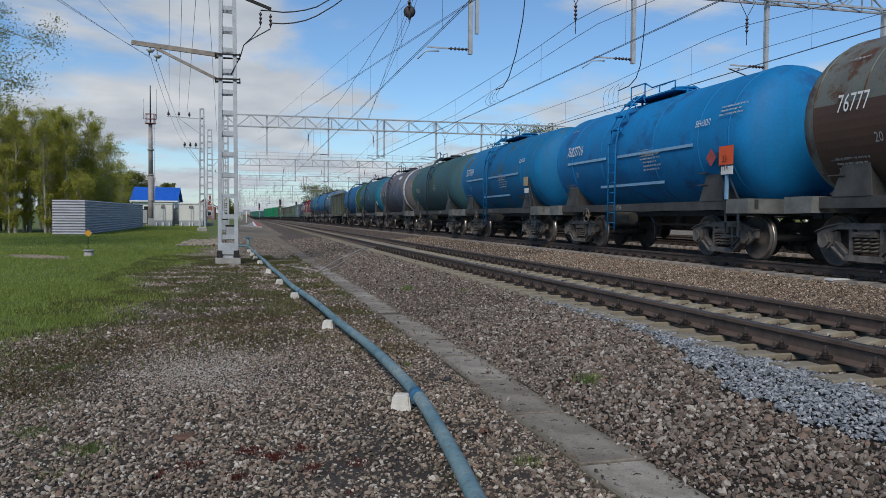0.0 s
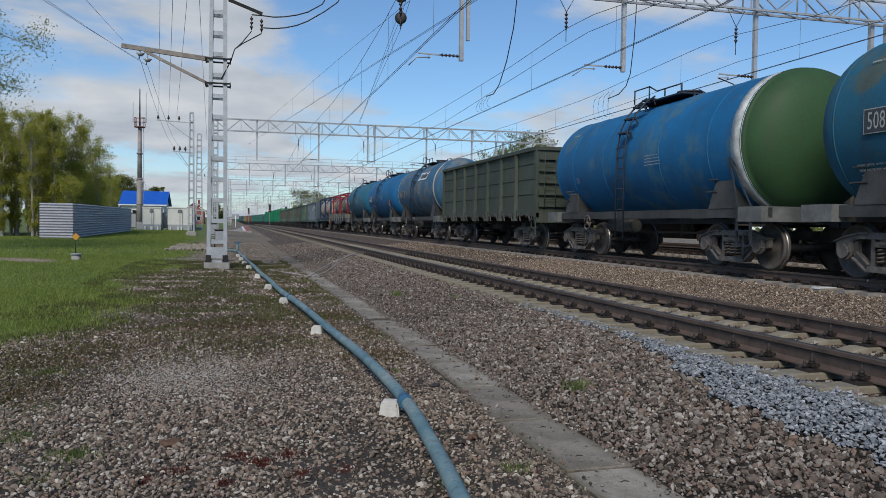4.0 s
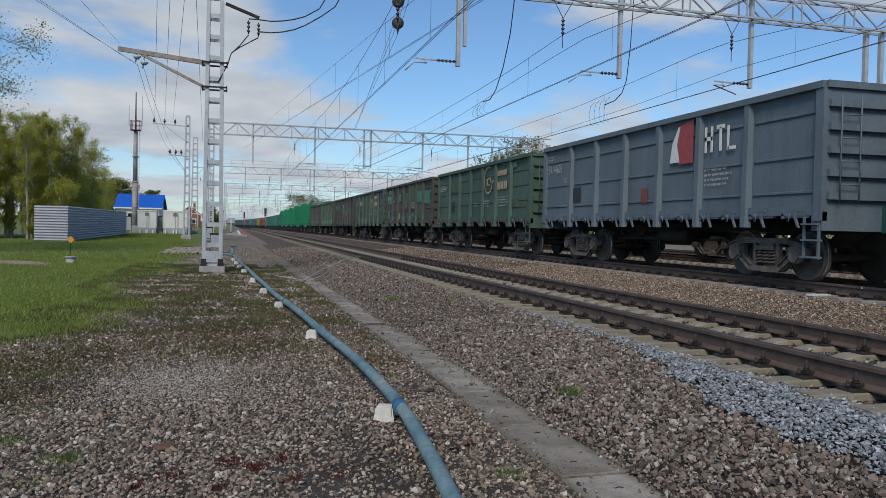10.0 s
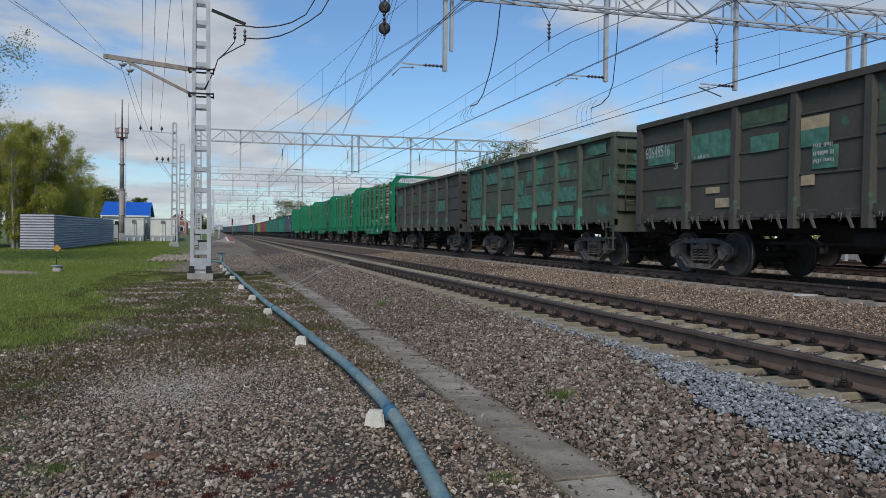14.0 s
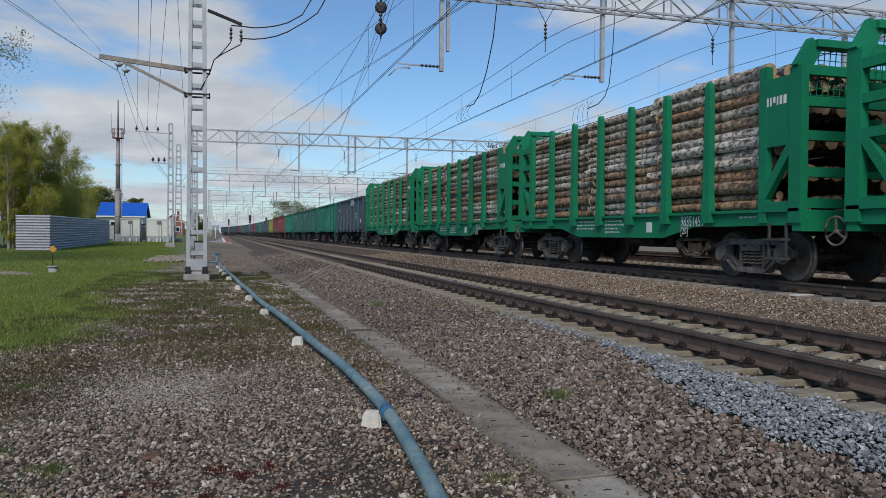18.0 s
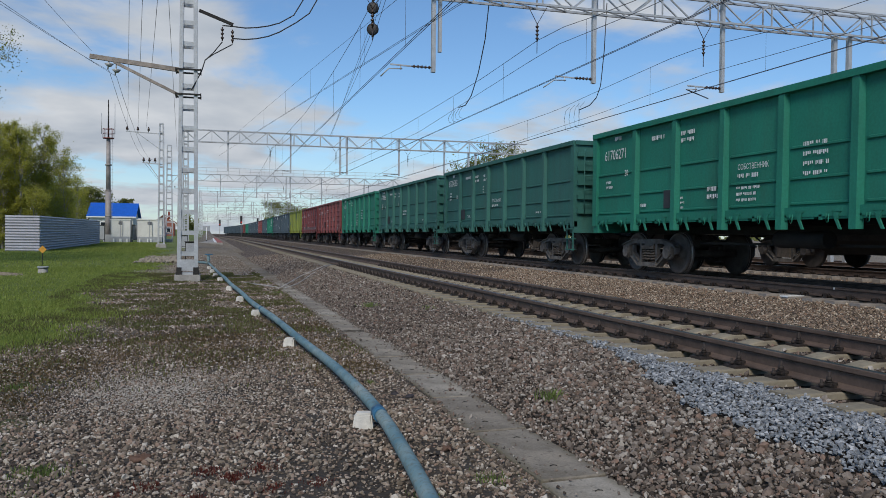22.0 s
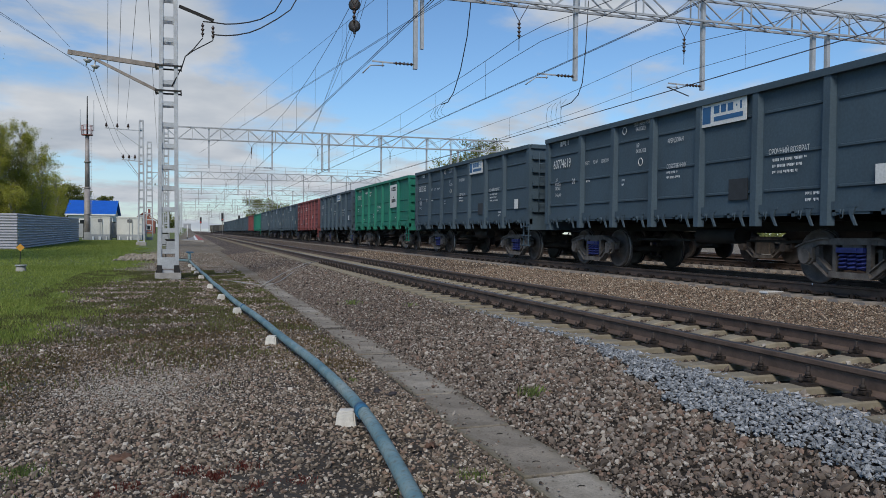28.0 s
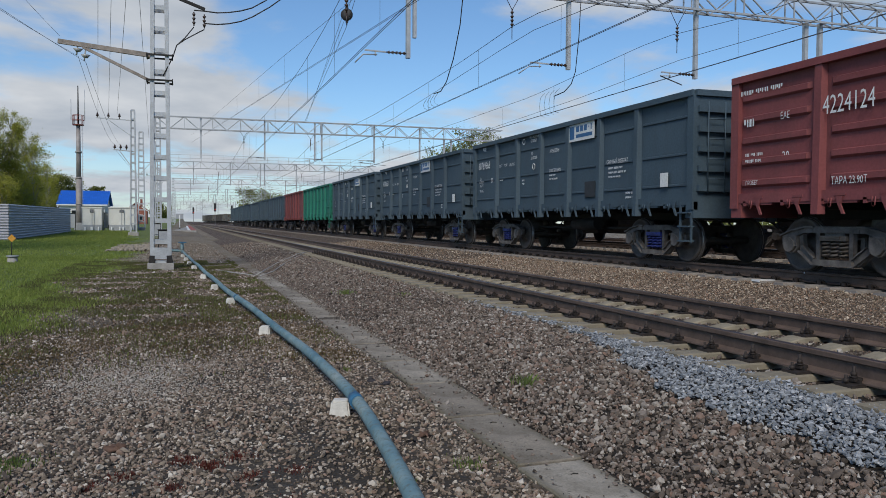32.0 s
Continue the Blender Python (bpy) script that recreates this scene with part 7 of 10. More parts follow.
M_BIRCH = plain("birch_bark", (0.30, 0.28, 0.25), 0.8, 0.0, 0.45, 3.0)
M_TRUNK = plain("grey_brown_bark", (0.11, 0.09, 0.07), 0.9, 0.0, 0.3, 5.0)
L_BIRCH = leaf_material("fresh_birch_leaves", (0.235, 0.25, 0.032), (0.49, 0.48, 0.09))
L_FAR = leaf_material("spring_foliage", (0.13, 0.155, 0.03), (0.27, 0.28, 0.085))
L_GRASS = leaf_material("spring_grass_blades", (0.18, 0.235, 0.04), (0.40, 0.46, 0.11))
L_WEED = leaf_material("dull_green_weed", (0.10, 0.14, 0.035), (0.25, 0.32, 0.09))
L_LOW = leaf_material("low_olive_green_moss", (0.105, 0.085, 0.035), (0.20, 0.215, 0.07))
L_DRY = leaf_material("dry_brown_stalks", (0.10, 0.06, 0.035), (0.22, 0.16, 0.09))
L_RED = leaf_material("reddish_stonecrop", (0.10, 0.022, 0.018), (0.22, 0.06, 0.04))
L_MOSS = leaf_material("dark_brown_moss", (0.09, 0.062, 0.032), (0.23, 0.165, 0.075))


def build_trees():
    rnd = random.Random(77)
    rows = [(-13.6, 66, 8.7, 1.5), (-12.6, 71, 9.7, 1.6), (-15.0, 69, 10.6, 1.6), (-16.3, 72, 9.0, 1.7), (-17.6, 67, 9.3, 1.7), (-19.4, 70, 10.2, 1.9), (-15.2, 76, 9.4, 1.8), (-13.0, 79, 8.3, 1.7), (-11.9, 74, 7.0, 1.4), (-18.4, 78, 9.2, 1.9), (-21.5, 73, 9.5, 2.2), (-22.6, 66, 8.8, 2.2), (-14.4, 64, 6.0, 1.7), (-16.9, 63, 5.8, 1.8), (-19.5, 64, 6.2, 2.0), (-12.4, 67, 5.2, 1.4), (-13.4, 90, 6.5, 1.8), (-14.6, 99, 5.8, 1.8)]
    rows = [r for r in rows if r[1] > 65 or r[0] < -13.2]
    # more slender stems between them and low brush behind the fence
    rows += [(-13.1 - 0.85 * k + rnd.uniform(-0.3, 0.3), 64 + 9 * rnd.random(), rnd.uniform(6.5, 9.2), rnd.uniform(1.2, 1.7)) for k in range(12)]
    rows += [(-12.6 - 0.62 * k + rnd.uniform(-0.3, 0.3), 62.5 + 5 * rnd.random(), rnd.uniform(7.6, 9.9), rnd.uniform(0.95, 1.2)) for k in range(14)]
    rows += [(-12.2 - 0.2 * k, 63 + 3.1 * k, rnd.uniform(3.2, 4.6), 1.5) for k in range(9)]
    for k, (x, y, h, s) in enumerate(rows):
        tree((x, y, lift(y) * 0.8), h * 0.97 * rnd.uniform(0.94, 1.06), s * 0.74, 7600 if h > 5 else 5500, 0.105, L_BIRCH, 100 + k, crown_from=0.02 if h < 7 else 0.05, droop=0.1, steep=2.6, loose=0.2)
    # sparse tree whose boughs reach in beside the verge
    tree((-13.0, 38.0, lift(38)), 10.8, 4.2, 26000, 0.095, L_FAR, 61, label="tall sparse tree with thin boughs of young leaves", crown_from=0.3, group="trees by the verge", droop=0.55, loose=0.07)
    tree((-15.1, 43.0, lift(42)), 11.9, 4.0, 22000, 0.095, L_FAR, 62, label="tall sparse tree with thin boughs of young leaves", crown_from=0.3, group="trees by the verge", droop=0.5, loose=0.07)
    far = ((-18.4, 140, 8.6, 2.3), (-16.6, 143, 8.0, 2.0), (-20.8, 139, 8.2, 2.6), (-14.0, 150, 7.6, 1.2), (-24, 150, 8.5, 3.0), (43.5, 118, 15.4, 4.2), (47.5, 122, 15.8, 4.6), (39, 121, 13.4, 3.8), (52, 130, 15.0, 4.6), (22.5, 300, 13.0, 5.0), (27.5, 305, 12.4, 5.0), (32.5, 310, 10.6, 5.0), (-7.0, 260, 6.0, 3.5))
    for k, (x, y, h, s) in enumerate(far):
        tree((x, y, 0.0), h, s, 4200, 0.30 if y < 200 else 0.42, L_FAR, 200 + k, "broadleaf_tree", "distant broadleaf tree in pale spring leaf", 0.18, M_TRUNK, "distant trees")
    # woods on the horizon
    rng = np.random.default_rng(5)
    pts = []
    for k in range(1500):
        a = rng.uniform(-math.pi, math.pi)
        d = rng.uniform(520, 700)
        x, y = d * math.sin(a), d * math.cos(a)
        if -5 < x < 45 and y > 0:
            continue
        h = rng.uniform(4, 10) * (0.55 if abs(a) < 0.06 else 1.0) * (0.6 + 0.4 * math.sin(a * 9) ** 2)
        m = 26
        p = np.stack([x + rng.normal(0, 3.0, m), y + rng.normal(0, 3.0, m), h * rng.uniform(0, 1, m) ** 0.8], -1)
        pts.append(p)
    me = leaf_cloud("far_woods", np.concatenate(pts), 2.6, rng, L_FAR)
    tagged(new("far_woods", me), "low band of distant woods along the horizon", "woods", kind="stuff")


build_trees()


def turf_edge(y):
    return -2.0 + 0.45 * math.sin(y * 0.55) + 0.25 * math.sin(y * 1.7 + 1) - max(0.0, (y - 36) * 0.05)


def blades(rng, x, y, z, h, w, mat, name, label):
    """Bent grass blades; arrays of feet, heights and widths."""
    n = len(x)
    a = rng.uniform(0, 2 * np.pi, n)
    lean = rng.uniform(0.15, 0.7, n) * h
    dx, dy = np.cos(a), np.sin(a)
    px, py = -dy * w / 2, dx * w / 2
    co = np.zeros((n, 4, 3))
    co[:, 0] = np.stack([x - px, y - py, z - 0.01], -1)
    co[:, 1] = np.stack([x + px, y + py, z - 0.01], -1)
    co[:, 2] = np.stack([x + px * 0.6 + dx * lean * 0.4, y + py * 0.6 + dy * lean * 0.4, z + h * 0.65], -1)
    co[:, 3] = np.stack([x + dx * lean, y + dy * lean, z + h], -1)
    me = mesh_from(name, co.reshape(-1, 3), 4, np.arange(4 * n), mat)
    return tagged(new(name, me), label, "grass", kind="stuff")


def build_grass():
    rng = np.random.default_rng(11)
    X, Y = [], []
    for n, x0, x1, y0, y1 in ((56000, -6.5, -0.6, 7.0, 18.0), (56000, -10.0, -0.6, 16.0, 34.0), (36000, -16.0, -1.5, 32.0, 62.0), (16000, -14.0, -4.0, 60.0, 95.0)):
        X.append(rng.uniform(x0, x1, n))
        Y.append(rng.uniform(y0, y1, n))
    x, y = np.concatenate(X), np.concatenate(Y)
    edge = np.array([turf_edge(v) for v in y])
    path = np.hypot((x + 7.2 + 0.55 * (y - 30.2)) / 0.8, (y - 30.2) / 1.9) < 1 + 0.0 * x
    clump = np.array([noise.noise((a * 0.8, b * 0.8, 2.0)) for a, b in zip(x, y)])
    keep = (x < edge + 0.35 + 0.9 * clump) & (y > 8.7 + 1.2 * clump) & ~path & (rng.uniform(0, 1, len(x)) < np.clip((edge - x) * 0.9 + 0.35, 0, 1))
    x, y, clump = x[keep], y[keep], clump[keep]
    z = np.array([0.005 * max(0, v - 30) for v in y]) * np.minimum(1, (2.45 - x) / 4)
    h = rng.uniform(0.025, 0.075, len(x)) * (1 + 0.6 * clump) + np.where(y > 32, 0.03, 0)
    w = 0.007 + 0.0005 * y
    blades(rng, x, y, z, h, w, L_GRASS, "grass", "bright green spring grass on the verge")
    # thin grass and dry stalks that straggle over the gravel
    n = 120000
    x, y = rng.uniform(-3.4, 1.9, n), rng.uniform(6.0, 30.0, n)
    cl = np.array([noise.noise((a * 1.3, b * 1.3, 7.0)) for a, b in zip(x, y)])
    off = np.abs(x - np.array([trough_x(v) for v in y]))
    keep = (cl > -0.06 + 0.10 * (x > 0.8)) & (y > 7.6 + 1.2 * cl) & (off > 0.25) & (rng.uniform(0, 1, n) < np.clip((y - 7) / 9, 0.1, 1))
    blades(rng, x[keep], y[keep], 0.022 * np.array([noise.noise((a * 0.9, b * 0.9, 0)) for a, b in zip(x[keep], y[keep])]) + 0.012, rng.uniform(0.012, 0.035, keep.sum()) + 0.012, np.full(keep.sum(), 0.009) + 0.0005 * y[keep], L_LOW, "sparse_grass", "thin tufts of grass straggling through gravel")
    # moss and stonecrop in patches
    spots = ((-2.0, 8.7, 0.7), (-1.5, 9.9, 0.8), (-0.8, 10.8, 0.9), (0.2, 11.6, 0.8), (0.4, 9.8, 0.9), (-1.9, 7.2, 0.5), (1.5, 8.6, 0.35), (1.6, 10.5, 0.4), (1.5, 12.5, 0.5), (0.3, 14.5, 0.9), (-1.2, 14.8, 0.8), (-0.3, 18.0, 1.2))
    X, Y = [], []
    for a, b, r in spots:
        n = int(2600 * r)
        X.append(a + rng.normal(0, r * 0.7, n))
        Y.append(b + rng.normal(0, r * 0.8, n))
    x, y = np.concatenate(X), np.concatenate(Y)
    ok = np.abs(x - np.array([trough_x(v) for v in y])) > 0.25
    x, y = x[ok], y[ok]
    blades(rng, x, y, 0.022 * np.array([noise.noise((a * 0.9, b * 0.9, 0)) for a, b in zip(x, y)]) + 0.010, rng.uniform(0.006, 0.018, len(x)), rng.uniform(0.014, 0.034, len(x)), L_MOSS, "moss", "dark brown moss spreading over the gravel")
    red = ((-0.02, 5.0, 0.10), (0.13, 4.85, 0.08), (0.32, 5.0, 0.10), (-0.35, 4.75, 0.09), (-0.1, 4.5, 0.08), (0.35, 4.55, 0.10), (0.62, 4.6, 0.09), (-0.5, 4.62, 0.08), (0.2, 5.75, 0.07), (0.5, 4.1, 0.08))
    X, Y = [], []
    for a, b, r in red:
        n = 160
        X.append(a + rng.normal(0, r * 0.5, n))
        Y.append(b + rng.normal(0, r * 0.5, n))
    x, y = np.concatenate(X), np.concatenate(Y)
    blades(rng, x, y, np.zeros(len(x)), rng.uniform(0.008, 0.022, len(x)), rng.uniform(0.006, 0.012, len(x)), L_RED, "stonecrop", "low reddish-brown stonecrop tufts in the gravel")
    # single green weeds
    for k, (a, b, r, n, z, h) in enumerate(((-0.99, 5.2, 0.17, 240, 0, 0.075), (-1.40, 5.65, 0.13, 130, 0, 0.09), (-1.73, 8.1, 0.16, 120, 0, 0.07), (-1.03, 16.2, 0.3, 160, 0, 0.1), (-1.05, 4.75, 0.2, 120, 0, 0.05), (-1.03, 13.1, 0.2, 120, 0, 0.09), (2.73, 6.06, 0.10, 60, 0.10, 0.16), (2.84, 14.4, 0.16, 90, 0.13, 0.14), (1.62, 19.6, 0.2, 120, 0, 0.12), (1.5, 7.6, 0.06, 50, 0, 0.07), (1.62, 4.4, 0.12, 80, 0, 0.07), (3.6, 13.0, 0.12, 60, 0.2, 0.12), (1.15, 4.2, 0.1, 70, 0, 0.06))):
        x, y = a + rng.normal(0, r * 0.5, n), b + rng.normal(0, r * 0.5, n)
        o = blades(rng, x, y, np.full(n, z), rng.uniform(0.3, 1.0, n) * h * 0.6, np.full(n, 0.008), L_WEED, "weed_tuft", "small fresh green weed tuft in the stones")
        tagged(o, category="weed", group="weed tufts")
        del o["kind"]


build_grass()


# ---- loose stone ----
ICO = None


def stone_field(name, pos, size, mat, seed, label, flat=0.6, fine=False):
    """Angular stones: a jittered, squashed and turned solid at every place."""
    global ICO
    rng = np.random.default_rng(seed)
    if ICO is None:
        bm = bmesh.new()
        bmesh.ops.create_icosphere(bm, subdivisions=1, radius=1)
        bm.verts.index_update()
        ICO = (np.array([v.co[:] for v in bm.verts]), np.array([[v.index for v in f.verts] for f in bm.faces]))
        bm.free()
    if fine:
        V = np.array([(1, 0, 0), (-1, 0, 0), (0, 1, 0), (0, -1, 0), (0, 0, 1), (0, 0, -1)], float)
        F = np.array([(0, 2, 4), (2, 1, 4), (1, 3, 4), (3, 0, 4), (2, 0, 5), (1, 2, 5), (3, 1, 5), (0, 3, 5)])
    else:
        V, F = ICO
    n = len(pos)
    sc = np.stack([rng.uniform(0.75, 1.25, n), rng.uniform(0.6, 1.0, n), rng.uniform(0.45, 0.8, n)], -1)[:, None, :]
    jit = 1 + rng.normal(0, 0.27 if not fine else 0.15, (n, len(V), 1))
    co = V[None] * jit * sc
    co = np.einsum("nij,nkj->nki", rand_rot(rng, n), co)
    co[:, :, 2] *= flat
    co = co * (size / 2)[:, None, None] + pos[:, None, :]
    idx = (F[None] + (np.arange(n) * len(V))[:, None, None]).ravel()
    me = mesh_from(name, co.reshape(-1, 3), 3, idx, mat)
    return tagged(new(name, me), label, "stones", kind="stuff")


@lru_cache(None)
def pebble_material():
    m, nt, b = nodes_of("mixed_shoulder_gravel")
    g = nt.nodes.new("ShaderNodeNewGeometry")
    c = ramp(nt, g.outputs["Random Per Island"], [(0.0, (0.06, 0.046, 0.036)), (0.3, (0.165, 0.132, 0.10)), (0.5, (0.27, 0.222, 0.172)), (0.66, (0.25, 0.168, 0.125)), (0.86, (0.37, 0.32, 0.265)), (1.0, (0.58, 0.53, 0.46))]).outputs[0]
    n = noise_node(nt, 45, 4)
    gr = ramp(nt, n.outputs[0], [(0.3, (0.7, 0.7, 0.7)), (0.7, (1, 1, 1))]).outputs[0]
    nt.links.new(mixer(nt, 1.0, c, gr, "MULTIPLY"), b.inputs["Base Color"])
    b.inputs["Roughness"].default_value = 0.88
    return m


def foot_x(y):
    """Where the ballast slope meets the shoulder."""
    return trough_x(y) + 0.23 + 0.05 * math.sin(y * 3.1) * math.sin(y * 1.3)


def build_stones():
    rng = np.random.default_rng(21)

    def bed(n, x0, x1, y0, y1):
        return rng.uniform(x0, x1, n), rng.uniform(y0, y1, n)

    def gh(x, y):
        return np.array([ground_height(a, b) for a, b in zip(x, y)])

    fresh = lambda x, y: (x > 3.42 + 0.05 * np.sin(7 * y) + 0.04 * np.sin(19 * y) + np.clip((y - 4.9) * 0.25, 0, 0.72)) & (x < 4.35) & (y > 2.2) & (y < 11.5)
    # slope and bed of the near track
    X, Y = [], []
    for n, a, b, c, d in ((43000, 1.9, 4.45, 2.4, 11.0), (30000, 1.9, 4.45, 11.0, 27.0), (14000, 1.5, 4.45, 27.0, 48.0), (14000, 4.4, 6.9, 3.0, 22.0), (56000, 6.75, 10.2, 6.0, 24.0), (12000, 6.75, 10.2, 24.0, 45.0), (7000, 10.2, 12.6, 8.0, 26.0), (6000, 12.4, 17.0, 12.0, 30.0)):
        x, y = bed(n, a, b, c, d)
        X.append(x)
        Y.append(y)
    x, y = np.concatenate(X), np.concatenate(Y)
    ok = x > np.array([foot_x(v) for v in y]) - 0.06 * rng.uniform(0, 1, len(x)) ** 2
    on = np.zeros(len(x), bool)
    for tx, tz in TRACKS[:2]:
        for s in (-1, 1):
            on |= np.abs(x - tx - s * 0.8) < 0.09
    ok &= ~on & ~(fresh(x, y) & (y < 8.5))
    x, y = x[ok], y[ok]
    d = np.hypot(x, y)
    size = (0.015 + rng.gamma(2.8, 0.0055, len(x))) * (1 + np.clip((d - 8) / 40, 0, 1)) * np.where(x < foot_x(6) + 0.3, 0.9, np.where(x > 6.7, 0.85, 1.0))
    z = gh(x, y) + size * rng.uniform(0.0, 0.38, len(x))
    mid = x > 6.6
    for name, pick, plainer in (("ballast", (d < 10) & (x < 4.6), False), ("far_ballast", ((d >= 10) | (x >= 4.6)) & ~mid, True)):
        stone_field(name, np.stack([x, y, z], -1)[pick], size[pick], ballast_material(), 31, "grey-brown crushed stone ballast heaped along the tracks", 0.95, plainer)
    stone_field("tan_ballast", np.stack([x, y, z], -1)[mid], size[mid], ballast_material("tan_crushed_stone", (1.30, 1.22, 1.10)), 33, "tan crushed stone ballast between the two tracks", 0.95, True)
    # stones and fines that have rolled onto the trough covers
    y = rng.uniform(2.5, 26.0, 2600)
    x = np.array([trough_x(v) for v in y]) + np.where(rng.uniform(0, 1, len(y)) < 0.72, 0.23 - rng.exponential(0.05, len(y)), rng.exponential(0.04, len(y)) - 0.23)
    size = 0.010 + rng.gamma(2.0, 0.006, len(x))
    stone_field("strewn_stones", np.stack([x, y, 0.022 + size * 0.2], -1), size, ballast_material(), 38, "small stones strewn over the trough covers", 0.9, True)
    # fresh blue-grey stone by the near rail
    x, y = bed(21000, 3.2, 4.4, 2.2, 11.5)
    ok = fresh(x, y) & (rng.uniform(0, 1, len(x)) < np.clip((11.8 - y) / 4.0, 0.1, 1))
    x, y = x[ok], y[ok]
    size = rng.uniform(0.024, 0.05, len(x))
    z = gh(x, y) + size * 0.3 + rng.uniform(0, 0.035, len(x))
    stone_field("fresh_ballast", np.stack([x, y, z], -1), size, ballast_material("fresh_blue_grey_ballast"), 32, "fresh blue-grey crushed stone beside the rail", 0.8, True)
    # shoulder gravel
    x1, y1 = bed(125000, -4.8, 2.0, 2.6, 11.0)
    x2, y2 = bed(36000, -3.2, 2.0, 11.0, 24.0)
    x3, y3 = bed(13000, -3.5, 1.8, 24.0, 52.0)
    x, y = np.concatenate([x1, x2, x3]), np.concatenate([y1, y2, y3])
    wedge = x > -0.42 * y - 0.3
    x, y = x[wedge], y[wedge]
    cl = np.array([noise.noise((a * 0.7, b * 0.7, 11.0)) for a, b in zip(x, y)])
    moss = np.exp(-(((y - 9.6 - 0.9 * x) / 1.3) ** 2)) * (x < 0.9)
    dens = np.clip(0.9 + 0.7 * cl - 0.5 * moss, 0.2, 1)
    dens = np.where(y > 11, dens * 0.9, dens)
    ok = (rng.uniform(0, 1, len(x)) < dens) & (x < np.array([trough_x(v) for v in y]) - 0.22) & ((x > np.array([turf_edge(v) for v in y]) - 0.3) | (y < 9.5))
    x, y = x[ok], y[ok]
    size = rng.gamma(2.4, 0.0050, len(x)) + 0.0135
    size *= 1 + 0.9 * np.clip((y - 7) / 12, 0, 1)
    z = gh(x, y) + 0.022 * np.array([noise.noise((a * 0.9, b * 0.9, 0)) for a, b in zip(x, y)]) + size * rng.uniform(0.0, 0.3, len(x))
    for name, pick, plainer in (("shoulder_gravel", (y < 6.5) & (size > 0.022), False), ("far_gravel", (y >= 6.5) | (size <= 0.022), True)):
        stone_field(name, np.stack([x, y, z], -1)[pick], size[pick], pebble_material(), 33, "mixed grey and brown gravel with pale pebbles", 0.85, plainer)
    # coarser scatter over the ground behind
    x, y = bed(9000, -3.2, 4.4, -6.0, 2.7)
    ok = np.abs(x - np.array([trough_x(v) for v in y])) > 0.28
    x, y = x[ok], y[ok]
    size = rng.uniform(0.03, 0.075, len(x))
    stone_field("rear_gravel", np.stack([x, y, gh(x, y) + size * 0.15], -1), size, pebble_material(), 37, "mixed grey and brown gravel beside the track", 0.8, True)
    # pale fine grit worn bare
    x, y = rng.normal(-0.45, 0.42, 6500), rng.normal(7.7, 0.6, 6500)
    size = rng.uniform(0.008, 0.018, len(x))
    stone_field("pale_grit", np.stack([x, y, 0.012 + 0.022 * np.array([noise.noise((a * 0.9, b * 0.9, 0)) for a, b in zip(x, y)])], -1), size, plain("pale_grit_stone", (0.44, 0.41, 0.365), 0.95, 0.0, 0.2, 20.0), 34, "pale fine grit scattered over the gravel", 0.7, True)
    x, y = rng.normal(0, 0.45, 2600), rng.normal(0, 0.8, 2600)
    stone_field("bare_earth", np.stack([x - 7.2 - 0.55 * y, y + 30.2, 0.012 + 0 * x], -1), rng.uniform(0.03, 0.09, len(x)), plain("trodden_sandy_earth", (0.30, 0.25, 0.18), 0.95, 0.0, 0.2, 8.0), 36, "trodden patch of bare sandy earth in the grass", 0.3, True)
    # a low heap of pale rubble on the verge
    x, y = rng.uniform(-3.3, -1.5, 700), rng.uniform(38.5, 47.5, 700)
    size = rng.uniform(0.08, 0.22, len(x))
    stone_field("rubble_heap", np.stack([x, y, 0.06 + size * 0.3], -1), size, plain("pale_rubble", (0.30, 0.26, 0.21), 0.95, 0.0, 0.25, 6.0), 35, "low heap of pale rubble on the grass verge", 0.7)


build_stones()


